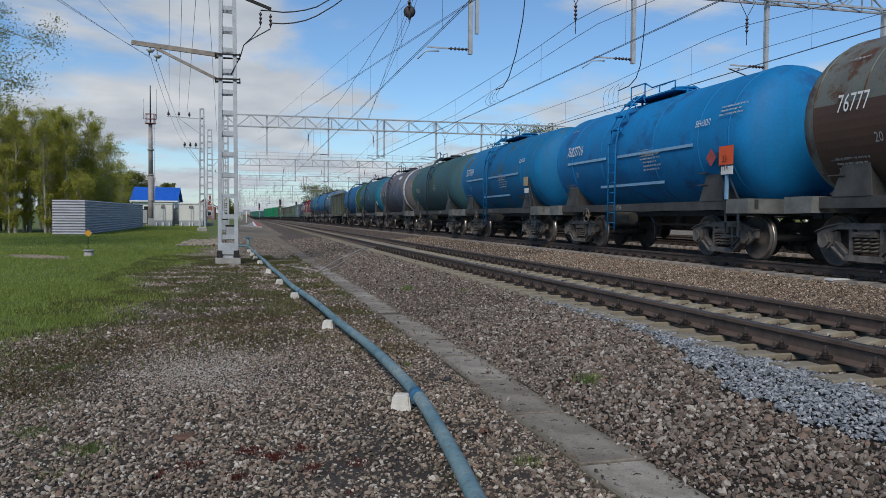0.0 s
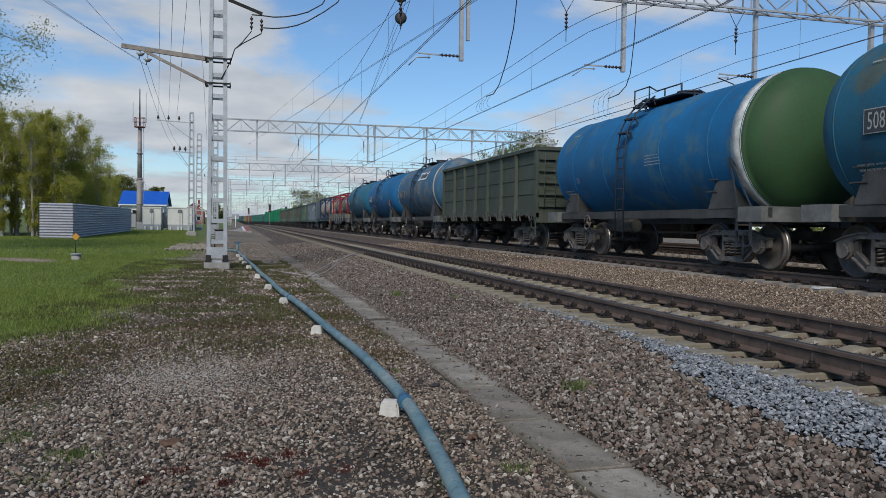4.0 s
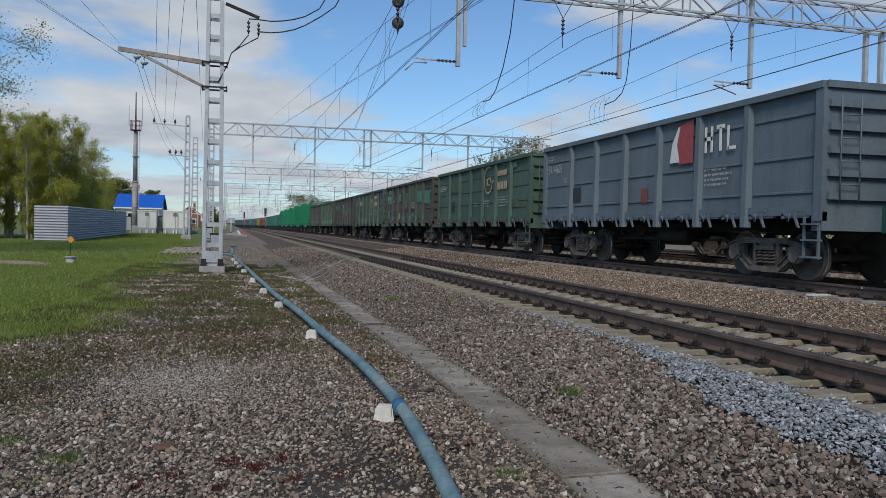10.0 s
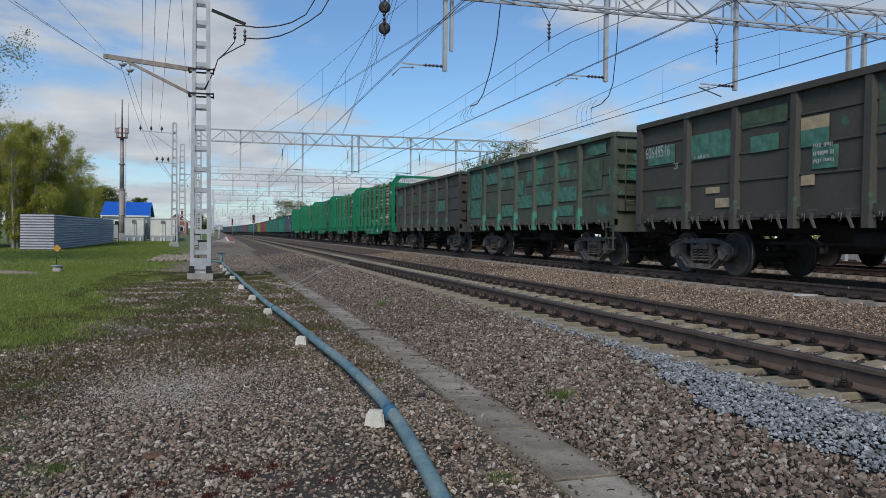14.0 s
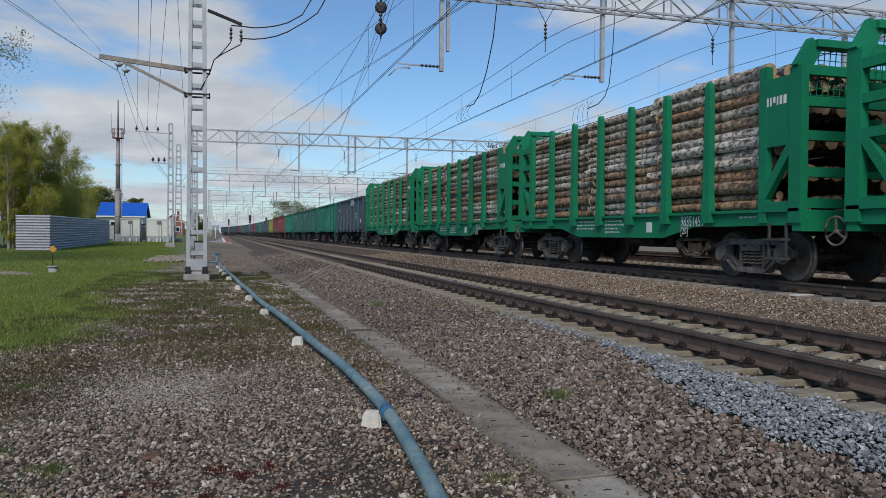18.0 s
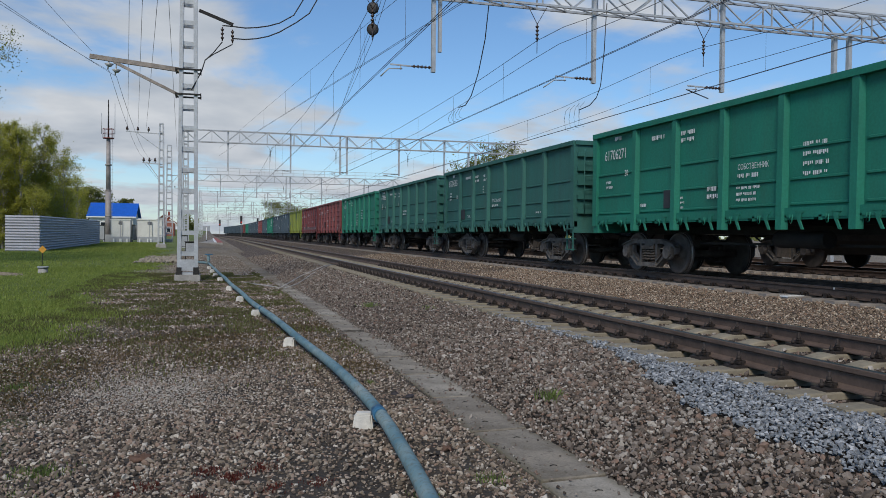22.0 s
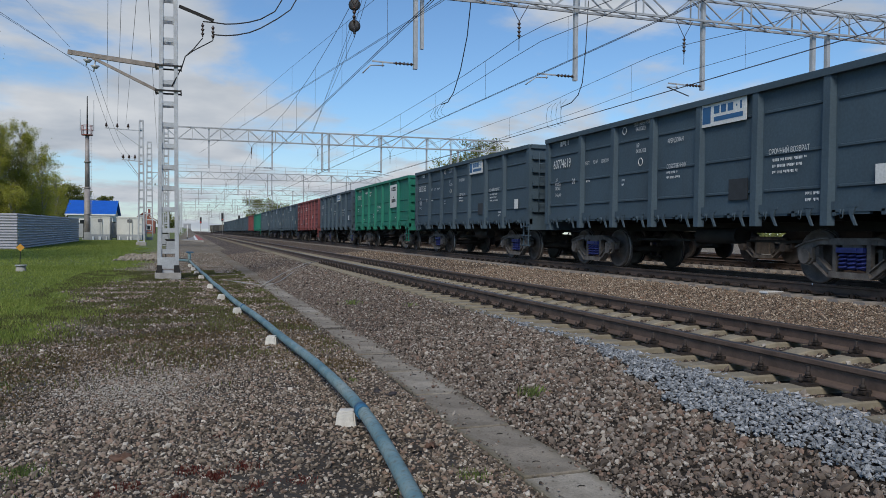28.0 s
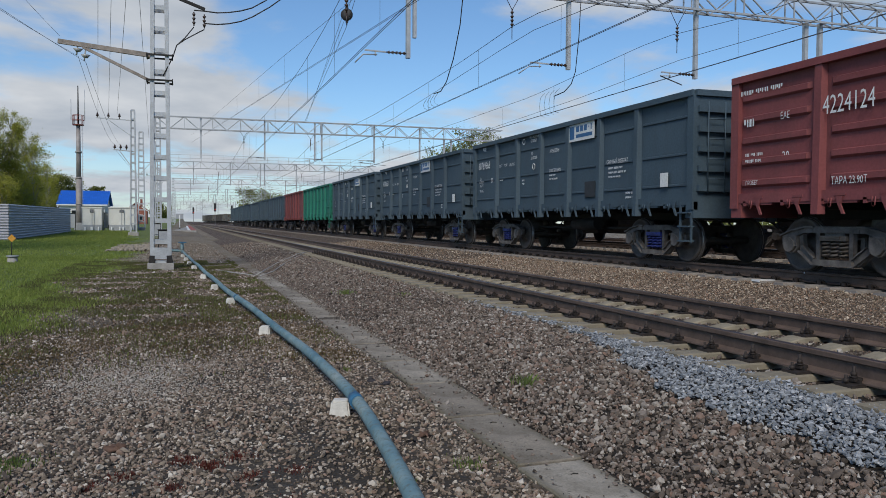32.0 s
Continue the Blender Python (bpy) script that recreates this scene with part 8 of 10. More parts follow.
# ---- sleepers and fastenings ----
def build_sleepers():
    rnd = random.Random(8)
    bm = bmesh.new()
    # tapered section, seats sunk in the middle
    xs = ((-1.35, 0.0), (-1.05, 0.0), (-0.55, -0.0), (-0.3, -0.05), (0.3, -0.05), (0.55, 0.0), (1.05, 0.0), (1.35, 0.0))
    rings = []
    for x, dz in xs:
        rings.append([bm.verts.new(p) for p in ((x, -0.15, -0.19), (x, 0.15, -0.19), (x, 0.115, dz - 0.012), (x, 0.10, dz), (x, -0.10, dz), (x, -0.115, dz - 0.012))])
    for a, b in zip(rings, rings[1:]):
        for i in range(6):
            bm.faces.new((a[i - 1], a[i], b[i], b[i - 1]))
    bm.faces.new(rings[0])
    bm.faces.new(rings[-1][::-1])
    bmesh.ops.recalc_face_normals(bm, faces=bm.faces[:])
    bolts = bmesh.new()
    for s in (-1, 1):
        # ribbed plate, clamp on the rail foot, one tall bolt with nut and washer, one anchor bolt outside
        box(bolts, s * 0.13 - 0.075, s * 0.13 + 0.075, -0.085, 0.085, 0.0, 0.022)
        box(bolts, s * 0.10 - 0.012, s * 0.10 + 0.012, -0.06, 0.06, 0.02, 0.055)
        bar(bolts, (s * 0.055, 0, 0.052), (s * 0.135, 0, 0.044), 0.075, 0.022)
        rod(bolts, (s * 0.105, 0, 0.05), (s * 0.105, 0, 0.145), 0.013, 6)
        rod(bolts, (s * 0.105, 0, 0.062), (s * 0.105, 0, 0.072), 0.03, 8)
        rod(bolts, (s * 0.105, 0, 0.072), (s * 0.105, 0, 0.102), 0.023, 6)
        rod(bolts, (s * 0.178, 0, 0.02), (s * 0.178, 0, 0.085), 0.012, 6)
        rod(bolts, (s * 0.178, 0, 0.03), (s * 0.178, 0, 0.058), 0.022, 6)
    clip = bmesh.new()
    for s in (-1, 1):
        for e in (-1, 1):
            tube(clip, [(s * 0.06, e * 0.025, 0.045), (s * 0.11, e * 0.03, 0.075), (s * 0.15, e * 0.07, 0.06), (s * 0.13, e * 0.095, 0.035), (s * 0.085, e * 0.08, 0.04)], 0.011, 5)
        box(clip, s * 0.14 - 0.03, s * 0.14 + 0.03, -0.03, 0.03, 0.0, 0.07)
    for i, (tx, tz) in enumerate(TRACKS):
        root = track_roots[i]
        zt = tz - 0.195
        mat = M_SLEEPER1 if i == 0 else M_SLEEPER2
        first = None
        y, k = (-6.528 if i == 1 else -6.348), 0
        rest = bmesh.new()
        while y < 330:
            near = (i < 2 and y < 45) or (i == 2 and 10 < y < 45)
            if near:
                yy = y + rnd.uniform(-0.015, 0.015)
                m = Matrix.Translation((tx + rnd.uniform(-0.02, 0.02), yy, zt)) @ Matrix.Rotation(rnd.uniform(-0.012, 0.012), 4, "Z")
                if first is None:
                    first = part("sleeper", bm.copy(), mat, root)
                    first.matrix_basis = m
                    fm = bolts if i == 0 else clip
                    fast = part("fastening", fm.copy(), M_FAST, root)
                    fast.matrix_basis = Matrix.Translation((tx - 0.7975, yy, zt))
                    again(fast, root, Matrix.Translation((tx + 0.7975, yy, zt)))
                else:
                    again(first, root, m)
                    if y < 30:
                        again(fast, root, Matrix.Translation((tx - 0.7975, yy, zt)))
                        again(fast, root, Matrix.Translation((tx + 0.7975, yy, zt)))
            elif y > 0:
                box(rest, tx - 1.35 + bend(y), tx + 1.35 + bend(y), y - 0.12, y + 0.12, zt - 0.15, zt)
            y += 0.5435
        o = part("far_sleepers", rest, mat, root)
        tagged(o, kind="stuff")
    bm.free(), bolts.free(), clip.free()
    # the whitewashed sleeper end and the paint mark on the rail
    b2 = bmesh.new()
    zt = TRACKS[1][1] - 0.195
    yw = -2.18 + 26 * 0.5435
    box(b2, 9.945, 10.30, yw - 0.105, yw + 0.105, zt - 0.02, zt + 0.012)
    part("whitewash", b2, M_WHITE, track_roots[1], "whitewashed sleeper end")
    b3 = bmesh.new()
    box(b3, 10.4625 - 0.0025, 10.4625 - 0.0005, 11.3, 11.33, TRACKS[1][1] - 0.04, TRACKS[1][1] - 0.005)
    part("paint_mark", b3, M_WHITE, track_roots[1])


M_SLEEPER1 = plain("mossy_old_concrete_sleeper", (0.23, 0.20, 0.145), 0.92, 0.0, 0.28, 3.0)
M_SLEEPER2 = plain("dusty_concrete_sleeper", (0.25, 0.225, 0.205), 0.92, 0.0, 0.22, 3.0)
M_FAST = plain("rusty_fastening", (0.04, 0.031, 0.027), 0.75, 0.3, 0.3, 10.0)
build_sleepers()


# ---- the make-up of the train ----
def shift_at(t):
    """How far the train has run after t seconds; it gathers speed slowly, with one small surge."""
    surge = float(np.interp(t, (17.1, 17.9, 19.1, 19.9), (0.0, 0.56, 0.56, 0.0)))
    lag = float(np.interp(t, PACE_T, PACE_LAG))
    return 15.5 * t + 0.0085 * t * t + 2.0 * math.exp(-t / 6.0) + surge - lag


PACE_T = (0, 1, 2, 3, 6, 7, 8, 9, 11, 12, 14, 17, 20, 21, 22, 23, 24, 25, 28, 29, 30, 31, 32)
PACE_LAG = (0.10, 0.20, 0.15, 0.33, 0.42, 0.24, 0.04, -0.02, 0.04, 0.10, 0.11, -0.11, -0.17, -0.27, -0.37, -0.43, -0.47, -0.36, -0.45, -0.38, -0.72, -0.56, -0.57)


PAINTS = dict(
    hts=paint("faded_blue_grey_paint", (0.13, 0.168, 0.20), 0.10, 0.35),
    gru=paint("faded_green_paint", (0.075, 0.125, 0.10), 0.18, 0.5, (0.06, 0.14, 0.105), 0.25),
    old1=paint("dark_grimy_brown_green_paint", (0.078, 0.076, 0.066), 0.25, 0.5, (0.055, 0.17, 0.12), 0.2),
    old2=paint("grimy_green_grey_paint", (0.075, 0.105, 0.085), 0.22, 0.5, (0.075, 0.18, 0.135), 0.24),
    old3=paint("grimy_black_brown_paint", (0.075, 0.071, 0.062), 0.28, 0.45, (0.06, 0.2, 0.13), 0.1),
    old4=paint("patched_olive_paint", (0.085, 0.10, 0.075), 0.3, 0.45, (0.065, 0.25, 0.18), 0.3),
    olive=paint("dark_olive_paint", (0.075, 0.09, 0.07), 0.25, 0.5, (0.08, 0.10, 0.08), 0.2),
    slate=paint("slate_grey_paint", (0.062, 0.096, 0.126), 0.0, 0.2),
    green=paint("bright_green_paint", (0.018, 0.19, 0.132), 0.03, 0.25),
    dgreen=paint("deep_green_paint", (0.036, 0.142, 0.122), 0.05, 0.3),
    maroon=paint("maroon_paint", (0.225, 0.066, 0.068), 0.06, 0.3),
    maroon2=paint("patched_maroon_paint", (0.195, 0.048, 0.053), 0.12, 0.35, (0.10, 0.13, 0.15), 0.22),
    lime=paint("yellow_green_paint", (0.22, 0.27, 0.055), 0.10, 0.3),
    azure=paint("bright_blue_paint", (0.003, 0.19, 0.47), 0.03, 0.25, (0.01, 0.12, 0.32), 0.25, gloss=0.48),
    azure2=paint("stained_blue_paint", (0.004, 0.165, 0.38), 0.10, 0.3, (0.12, 0.115, 0.05), 0.2, gloss=0.5),
    teal=paint("dull_teal_paint", (0.042, 0.115, 0.142), 0.12, 0.5, (0.07, 0.10, 0.08), 0.3, gloss=0.55),
    teal2=paint("blue_teal_paint", (0.022, 0.125, 0.20), 0.15, 0.5, (0.08, 0.12, 0.11), 0.3, gloss=0.55),
    brown=paint("brown_blue_stained_paint", (0.155, 0.14, 0.15), 0.3, 0.5, (0.075, 0.11, 0.18), 0.48),
    rust=paint("peeling_rusty_paint", (0.16, 0.17, 0.15), 0.85, 0.45),
    blue=paint("worn_blue_paint", (0.010, 0.14, 0.33), 0.12, 0.45, (0.06, 0.17, 0.27), 0.3, gloss=0.5),
    blue2=paint("greyed_blue_paint", (0.05, 0.15, 0.26), 0.3, 0.5, (0.17, 0.19, 0.20), 0.4, gloss=0.55),
    blue3=paint("dull_sea_blue_paint", (0.02, 0.15, 0.25), 0.2, 0.5, (0.10, 0.17, 0.19), 0.35, gloss=0.5),
    timber=paint("timber_wagon_green", (0.004, 0.20, 0.095), 0.0, 0.08, gloss=0.42),
    flatgrey=paint("grey_flat_wagon_paint", (0.075, 0.085, 0.09), 0.1, 0.45),
    flatgreen=paint("dull_green_flat_paint", (0.018, 0.075, 0.062), 0.12, 0.5),
)
M_BLUESPRING = plain("blue_painted_spring", (0.03, 0.045, 0.22), 0.5, 0.1, 0.25, 8.0)
M_TARE = plain("dark_tare_panel", (0.03, 0.034, 0.04), 0.7, 0.0, 0.2, 6.0, 0.0)
M_TEALPATCH = plain("blue_grey_repaint", (0.06, 0.15, 0.16), 0.7, 0.0, 0.25, 3.0, 0.0)
M_GREENPATCH = plain("worn_green_repaint", (0.07, 0.195, 0.145), 0.75, 0.0, 0.5, 4.0, 0.0)
M_OLIVEPATCH = plain("faded_olive_repaint", (0.065, 0.105, 0.066), 0.75, 0.0, 0.5, 2.5, 0.0)
M_DARKPLATE = plain("dark_number_panel", (0.05, 0.06, 0.07), 0.7, 0.0, 0.25, 6.0, 0.0)
train = []   # (wagon, its place along the line at the start)


def ring(w, y, width, mat, label, r=B_R):
    bm = bmesh.new()
    lathe(bm, [(-width / 2, r - 0.02), (-width / 2, r + 0.008), (width / 2, r + 0.008), (width / 2, r - 0.02)], "y", 48, (0, y, B_Z))
    return part("painted_band", bm, mat, w, label, smooth=False)


def on_barrel(z, gap=0.012):
    """x of the near side of the barrel at a height."""
    return -math.sqrt(max(0.01, (B_R + gap) ** 2 - (z - B_Z) ** 2))


def barrel_letters(w, text, size, y, z, wide=0.8, mat=None):
    o = letters(w, text, size, on_barrel(z) - 0.03, y, z, mat, wide=wide)
    tilt = math.asin(max(-1, min(1, (z + size * 0.35 - B_Z) / B_R)))
    o.matrix_basis = o.matrix_basis @ Matrix.Rotation(-tilt, 4, "X")
    return o


def barrel_bars(w, width, rows, y, z, mat=None, seed=0, h=0.05):
    o = bars(w, on_barrel(z) - 0.03, y, z, width, rows, h, mat=mat, seed=seed)
    tilt = math.asin(max(-1, min(1, (z - B_Z) / B_R)))
    o.matrix_basis = o.matrix_basis @ Matrix.Rotation(-tilt, 4, "X")
    return o


M_LINE = plain("pale_blue_line_paint", (0.22, 0.42, 0.62), 0.5, 0.0, 0.15, 6.0, 0.0)
M_WHITEBAND = plain("flaking_white_band", (0.62, 0.62, 0.58), 0.75, 0.0, 0.35, 4.0)
TANKS = (
    ("rust", 15.44, "tank wagon with peeling rusty grey paint and brown lower shell", "76777"),
    ("azure", 27.46, "bright blue tank wagon with pale stripes and an orange hazard plate", "76827716"),
    ("azure2", 39.48, "blue tank wagon with yellowish stains and pale stripes", "76777689"),
    ("teal", 51.50, "dull teal-green tank wagon with stained sides", "51512812"),
    ("brown", 63.52, "brown and blue stained tank wagon with a white end band", "51138576"),
    ("teal2", 75.54, "teal-blue tank wagon with a dirty number plate", "50839087"),
    ("blue", 87.56, "worn blue tank wagon with a white end band", ""),
    ("blue2", 113.50, "greyed blue tank wagon with rust stains and a large white sign", "51465538"),
    ("blue", 125.52, "deep blue tank wagon with a framed number plate", "50681782"),
    ("blue3", 137.54, "dull sea-blue tank wagon with grime streaks", "51044360"),
)
first_tank = None
for k, (colour, far, label, number) in enumerate(TANKS):
    w = tank_wagon() if first_tank is None else copy_thing(first_tank, Matrix.Identity(4))
    if first_tank is None:
        first_tank = w
    train.append((w, far - 6.01))
    dye(w, PAINTS[colour], label)
for k, ((w, _), (colour, far, label, number)) in enumerate(zip(train[:], TANKS)):
    if number and k in (0, 1, 2):
        barrel_letters(w, number, 0.44, 3.9 if k else 4.1, 2.93 if k else 2.84, 0.66)
    elif number:
        if k in (4, 5, 7, 8, 9):
            yp, zp = (4.35 if k in (7, 9) else 4.0), (2.56 if k < 7 else 2.44)
            plate(w, "number_plate_frame", M_LINE if k == 8 else M_DULLWHITE if k < 8 else M_DARKPLATE, -B_R - 0.02, yp + 0.02, zp - 0.015, 1.59, 0.40)
            plate(w, "number_plate_frame", M_DARKPLATE, -B_R - 0.026, yp, zp, 1.55, 0.37)
            letters(w, number, 0.40, -B_R - 0.04, yp - 0.07, zp + 0.05, M_SIGN if k == 8 else M_DULLWHITE, wide=0.64)
        else:
            barrel_letters(w, number, 0.38, 3.2, 2.48, 0.66, M_DULLWHITE)
            barrel_letters(w, "86", 0.36, 4.85, 2.92, 0.66, M_CREAM)
    barrel_letters(w, "20", 0.24, 3.3 if k not in (3, 7) else 2.4 if k == 3 else 3.95, 2.28 if k < 7 else 2.18, 0.8, M_DULLWHITE)
    barrel_bars(w, 0.6, 1, 4.2, 3.75, M_DULLWHITE, k)
    barrel_bars(w, 0.8, 3, 4.3, 2.05, M_DULLWHITE, k + 1)
    barrel_bars(w, 0.8, 4, -0.9 if k != 3 else -1.2, 2.75, M_DULLWHITE, k + 2, 0.032)
    if k in (1, 2):
        barrel_bars(w, 1.0, 5, -1.05, 2.62, M_DULLWHITE, k + 5, 0.05)
        barrel_letters(w, "БЕНЗОЛ", 0.20, -3.46, 3.08, 0.72)
        for y0, y1, z in ((3.86, 1.13, 2.71), (0.40, -3.37, 2.70), (1.98, -1.68, 1.94)):
            bm = bmesh.new()
            x = on_barrel(z) - 0.01
            bar(bm, (x, y0, z), (x, y1, z), 0.012, 0.07)
            part("pale_stripe", bm, M_LINE, w)
    if k in (1, 2):
        for o in w.children_recursive:
            if o.type == "MESH" and o.data.materials[0] == M_LADDER and not o.name.startswith("step"):
                o.material_slots[0].link = "OBJECT"
                o.material_slots[0].material = PAINTS[colour]
    if k == 1:
        bm = bmesh.new()
        bar(bm, (-1.53, -4.72, 1.28), (-1.53, -4.72, 2.05), 0.05, 0.07)
        part("plate_bracket", bm, M_LINE, w)
        o = plate(w, "hazard_plate", M_ORANGE, -1.58, -4.50, 2.0, 0.50, 0.40, label="orange hazard plate")
        letters(w, "33", 0.2, -1.592, -4.62, 2.22, M_INK, wide=0.9)
        letters(w, "1114", 0.2, -1.592, -4.52, 2.04, M_INK, wide=0.8)
        plate(w, "route_plate", M_SIGN, -1.58, -4.58, 1.80, 0.42, 0.17)
        polygon(w, "faded_diamond", M_RED, -1.52, -4.1, 2.2, ((0, -0.2), (0.2, 0), (0, 0.2), (-0.2, 0)))
        barrel_bars(w, 1.0, 3, -4.35, 3.4, M_DULLWHITE, 3)
    if k == 2:
        plate(w, "hazard_plate", M_CREAM, -1.56, -4.05, 2.04, 0.45, 0.32, label="faded orange hazard plate")
        plate(w, "route_plate", M_SIGN, -1.54, -4.1, 1.78, 0.42, 0.17)
    if k == 4:
        ring(w, -B_L + 1.0, 0.55, M_WHITEBAND, "flaking white band")
        o = plate(w, "sticker", M_SIGN, 0, 0, 0, 0.95, 0.5)
        o.matrix_basis = Matrix.Translation((-1.38, -1.25, 3.42)) @ facing(0, 0, 0).to_3x3().to_4x4() @ Matrix.Rotation(-0.5, 4, "X")
    if k in (4, 7):
        ring(w, B_L - 0.74, 0.07, M_WHITEBAND, "thin white rim")
    if k == 6:
        ring(w, -B_L + 0.95, 0.35, M_WHITEBAND, "white end band")
    if k == 7:
        ring(w, -B_L + 0.95, 0.3, M_WHITEBAND, "white end band")
        o = plate(w, "company_sign", M_SIGN, -0.98, -2.15, 3.78, 2.6, 0.56, label="white sign with a dark emblem")
        o.matrix_basis = Matrix.Translation((-1.46, -0.58, 3.30)) @ facing(0, 0, 0).to_3x3().to_4x4() @ Matrix.Rotation(-0.52, 4, "X") @ Matrix.Diagonal((0.76, 0.88, 1, 1))
        for n, (a, b, c, d) in enumerate(((0.1, 0.12, 0.36, 0.36), (0.62, 0.1, 0.42, 0.36), (1.12, 0.1, 0.3, 0.22), (1.5, 0.1, 0.4, 0.36), (1.98, 0.1, 0.5, 0.22), (1.6, 0.46, 0.8, 0.06))):
            bm = bmesh.new()
            box(bm, a, a + c, b, b + d, 0.003, 0.006)
            part("emblem_bar", bm, M_INK if n else M_PLINTH, o)
    if k in (5, 9):
        barrel_letters(w, "СТ", 0.26, -3.82, 2.78 if k == 9 else 2.36, 0.8, M_DULLWHITE)
    if k == 5:
        for y, z, c, d in ((-4.55, 1.86, 0.5, 0.2), (-5.0, 1.66, 0.3, 0.18)):
            polygon(w, "torn_label", M_SIGN, -1.44, y, z + 0.16, ((0, 0.03), (c * 0.6, 0), (c, d * 0.6), (c * 0.7, d), (0.05, d * 0.8)))
    if k == 9:
        polygon(w, "red_mark", M_RED, -1.54, -3.9, 2.15, ((0, 0.1), (0.1, 0), (0.24, 0.12), (0.2, 0.4), (0.06, 0.42)))
        polygon(w, "red_mark", M_RED, -1.50, -4.6, 1.75, ((0, 0), (0.5, 0.04), (0.42, 0.2), (0.1, 0.18)))
    if k == 8:
        barrel_bars(w, 1.1, 3, 2.6, 2.2, M_DULLWHITE, 21, 0.07)
        barrel_bars(w, 0.5, 2, 3.1, 2.95, M_DULLWHITE, 22, 0.09)
        polygon(w, "red_mark", M_RED, on_barrel(2.3) - 0.05, -3.9, 2.1, ((0, 0), (0.5, -0.1), (0.45, 0.3), (0.05, 0.34)))
        plate(w, "sticker", M_CREAM, on_barrel(2.5) - 0.03, 1.0, 2.4, 0.3, 0.34)
    letters(w, number or "20", 0.17, -1.375, 1.0 if k != 3 else -2.0, 1.11, M_DULLWHITE, wide=0.8)


def end_cap(w, s, depth, mat, label):
    """The rounded end of a barrel in a paint of its own."""
    prof = [(B_L + 0.006, 0.06), (B_L - 0.014, 0.455), (B_L - 0.084, 0.857), (B_L - 0.214, 1.188), (B_L - 0.414, 1.408), (B_L - 0.614, 1.498), (B_L - 0.774, B_R + 0.007), (B_L - depth, B_R + 0.007), (B_L - depth, B_R - 0.01)]
    bm = bmesh.new()
    lathe(bm, [(s * a, r) for a, r in prof[::-s]], "y", 48, (0, 0, B_Z))
    bmesh.ops.recalc_face_normals(bm, faces=bm.faces[:])
    part("end_cap", bm, mat, w, label)


end_cap(train[3][0], 1, 1.3, paint("mottled_green_end_paint", (0.045, 0.115, 0.075), 0.1, 0.4, (0.04, 0.12, 0.13), 0.3), "dull green rounded barrel end")
end_cap(train[5][0], -1, 1.5, paint("clear_blue_end_paint", (0.012, 0.16, 0.25), 0.04, 0.35, (0.02, 0.12, 0.19), 0.2), "brighter blue rounded barrel end")
end_cap(train[6][0], -1, 0.75, paint("leaf_green_end_paint", (0.038, 0.095, 0.036), 0.12, 0.4), "leaf-green rounded barrel end")
for k, d in ((1, 0.3), (2, 0.3), (3, -0.54), (4, 0.57), (5, 0.18)):
    for o in train[k][0].children:
        if o.name.split(".")[0] == "ladder":
            o.location.y += d
# the barrels of the first seven sit lower on their frames
LOW = ("barrel", "weld_seam", "top_platform", "manhole", "relief_valve", "painted_band", "end_cap", "lettering", "small_print", "pale_stripe", "number_plate_frame", "sticker")
for w, _ in train[:7]:
    for o in w.children:
        if o.name.split(".")[0] in LOW and o.matrix_basis.translation.z > 1.6 or o.name.split(".")[0] in LOW[:7] + LOW[9:10]:
            o.matrix_basis = Matrix.Translation((0, 0, -0.16)) @ o.matrix_basis
# brown lower shell of the rusty tank
bm = bmesh.new()
n = 14
for a, b in ((-3.7, -0.2),):
    rows = [[bm.verts.new(((B_R + 0.02) * -math.cos(t), y, B_Z + (B_R + 0.02) * math.sin(t))) for t in [-1.25 + (1.38 * i / n) for i in range(n + 1)]] for y in (-4.7, -1.0, 1.0, 4.7)]
for u, v in zip(rows, rows[1:]):
    for i in range(n):
        bm.faces.new((u[i], u[i + 1], v[i + 1], v[i]))
bm.normal_update()
bmesh.ops.solidify(bm, geom=bm.faces[:], thickness=0.012)
part("heat_jacket", bm, paint("brown_jacket_paint", (0.085, 0.05, 0.038), 0.4, 0.4), train[0][0], "brown sheet jacket over the lower shell").location.z = -0.16

# open wagons
OPEN = [("old", "olive", 101.48, "old dark olive open wagon with grimy ribbed sides", "", "plain")]
for c, num, kind, lab, deco in (
        ("hts", "54144605", "lined", "faded blue-grey open wagon with ribbed steel sides and an emblem", "hts"),
        ("gru", "56565434", "old", "faded green open wagon with white lettering and rust", "gru"),
        ("old1", "58567676", "old", "grimy dark open wagon with bright green repaint patches", "patch"),
        ("old2", "63103056", "old", "grimy green-grey open wagon with worn lettering", "gru"),
        ("old3", "60648516", "old", "grimy black-brown open wagon with green label patches", "patch"),
        ("old4", "", "old", "patched olive and teal old open wagon", "plain"),
        ("old1", "", "old", "grimy dark open wagon with bright green repaint patches", "plain")):
    k = len(OPEN) - 1
    OPEN.append((kind, c, 181.1 + 13.92 * k, lab, num, deco))
SLATE = "clean slate-grey open wagon with white stencils and a white sign"
GRN = "bright green open wagon with white stencilled numbers"
DGN = "deep green open wagon with white stencilled numbers"
MRN = "maroon open wagon with bold pressed side ribs"
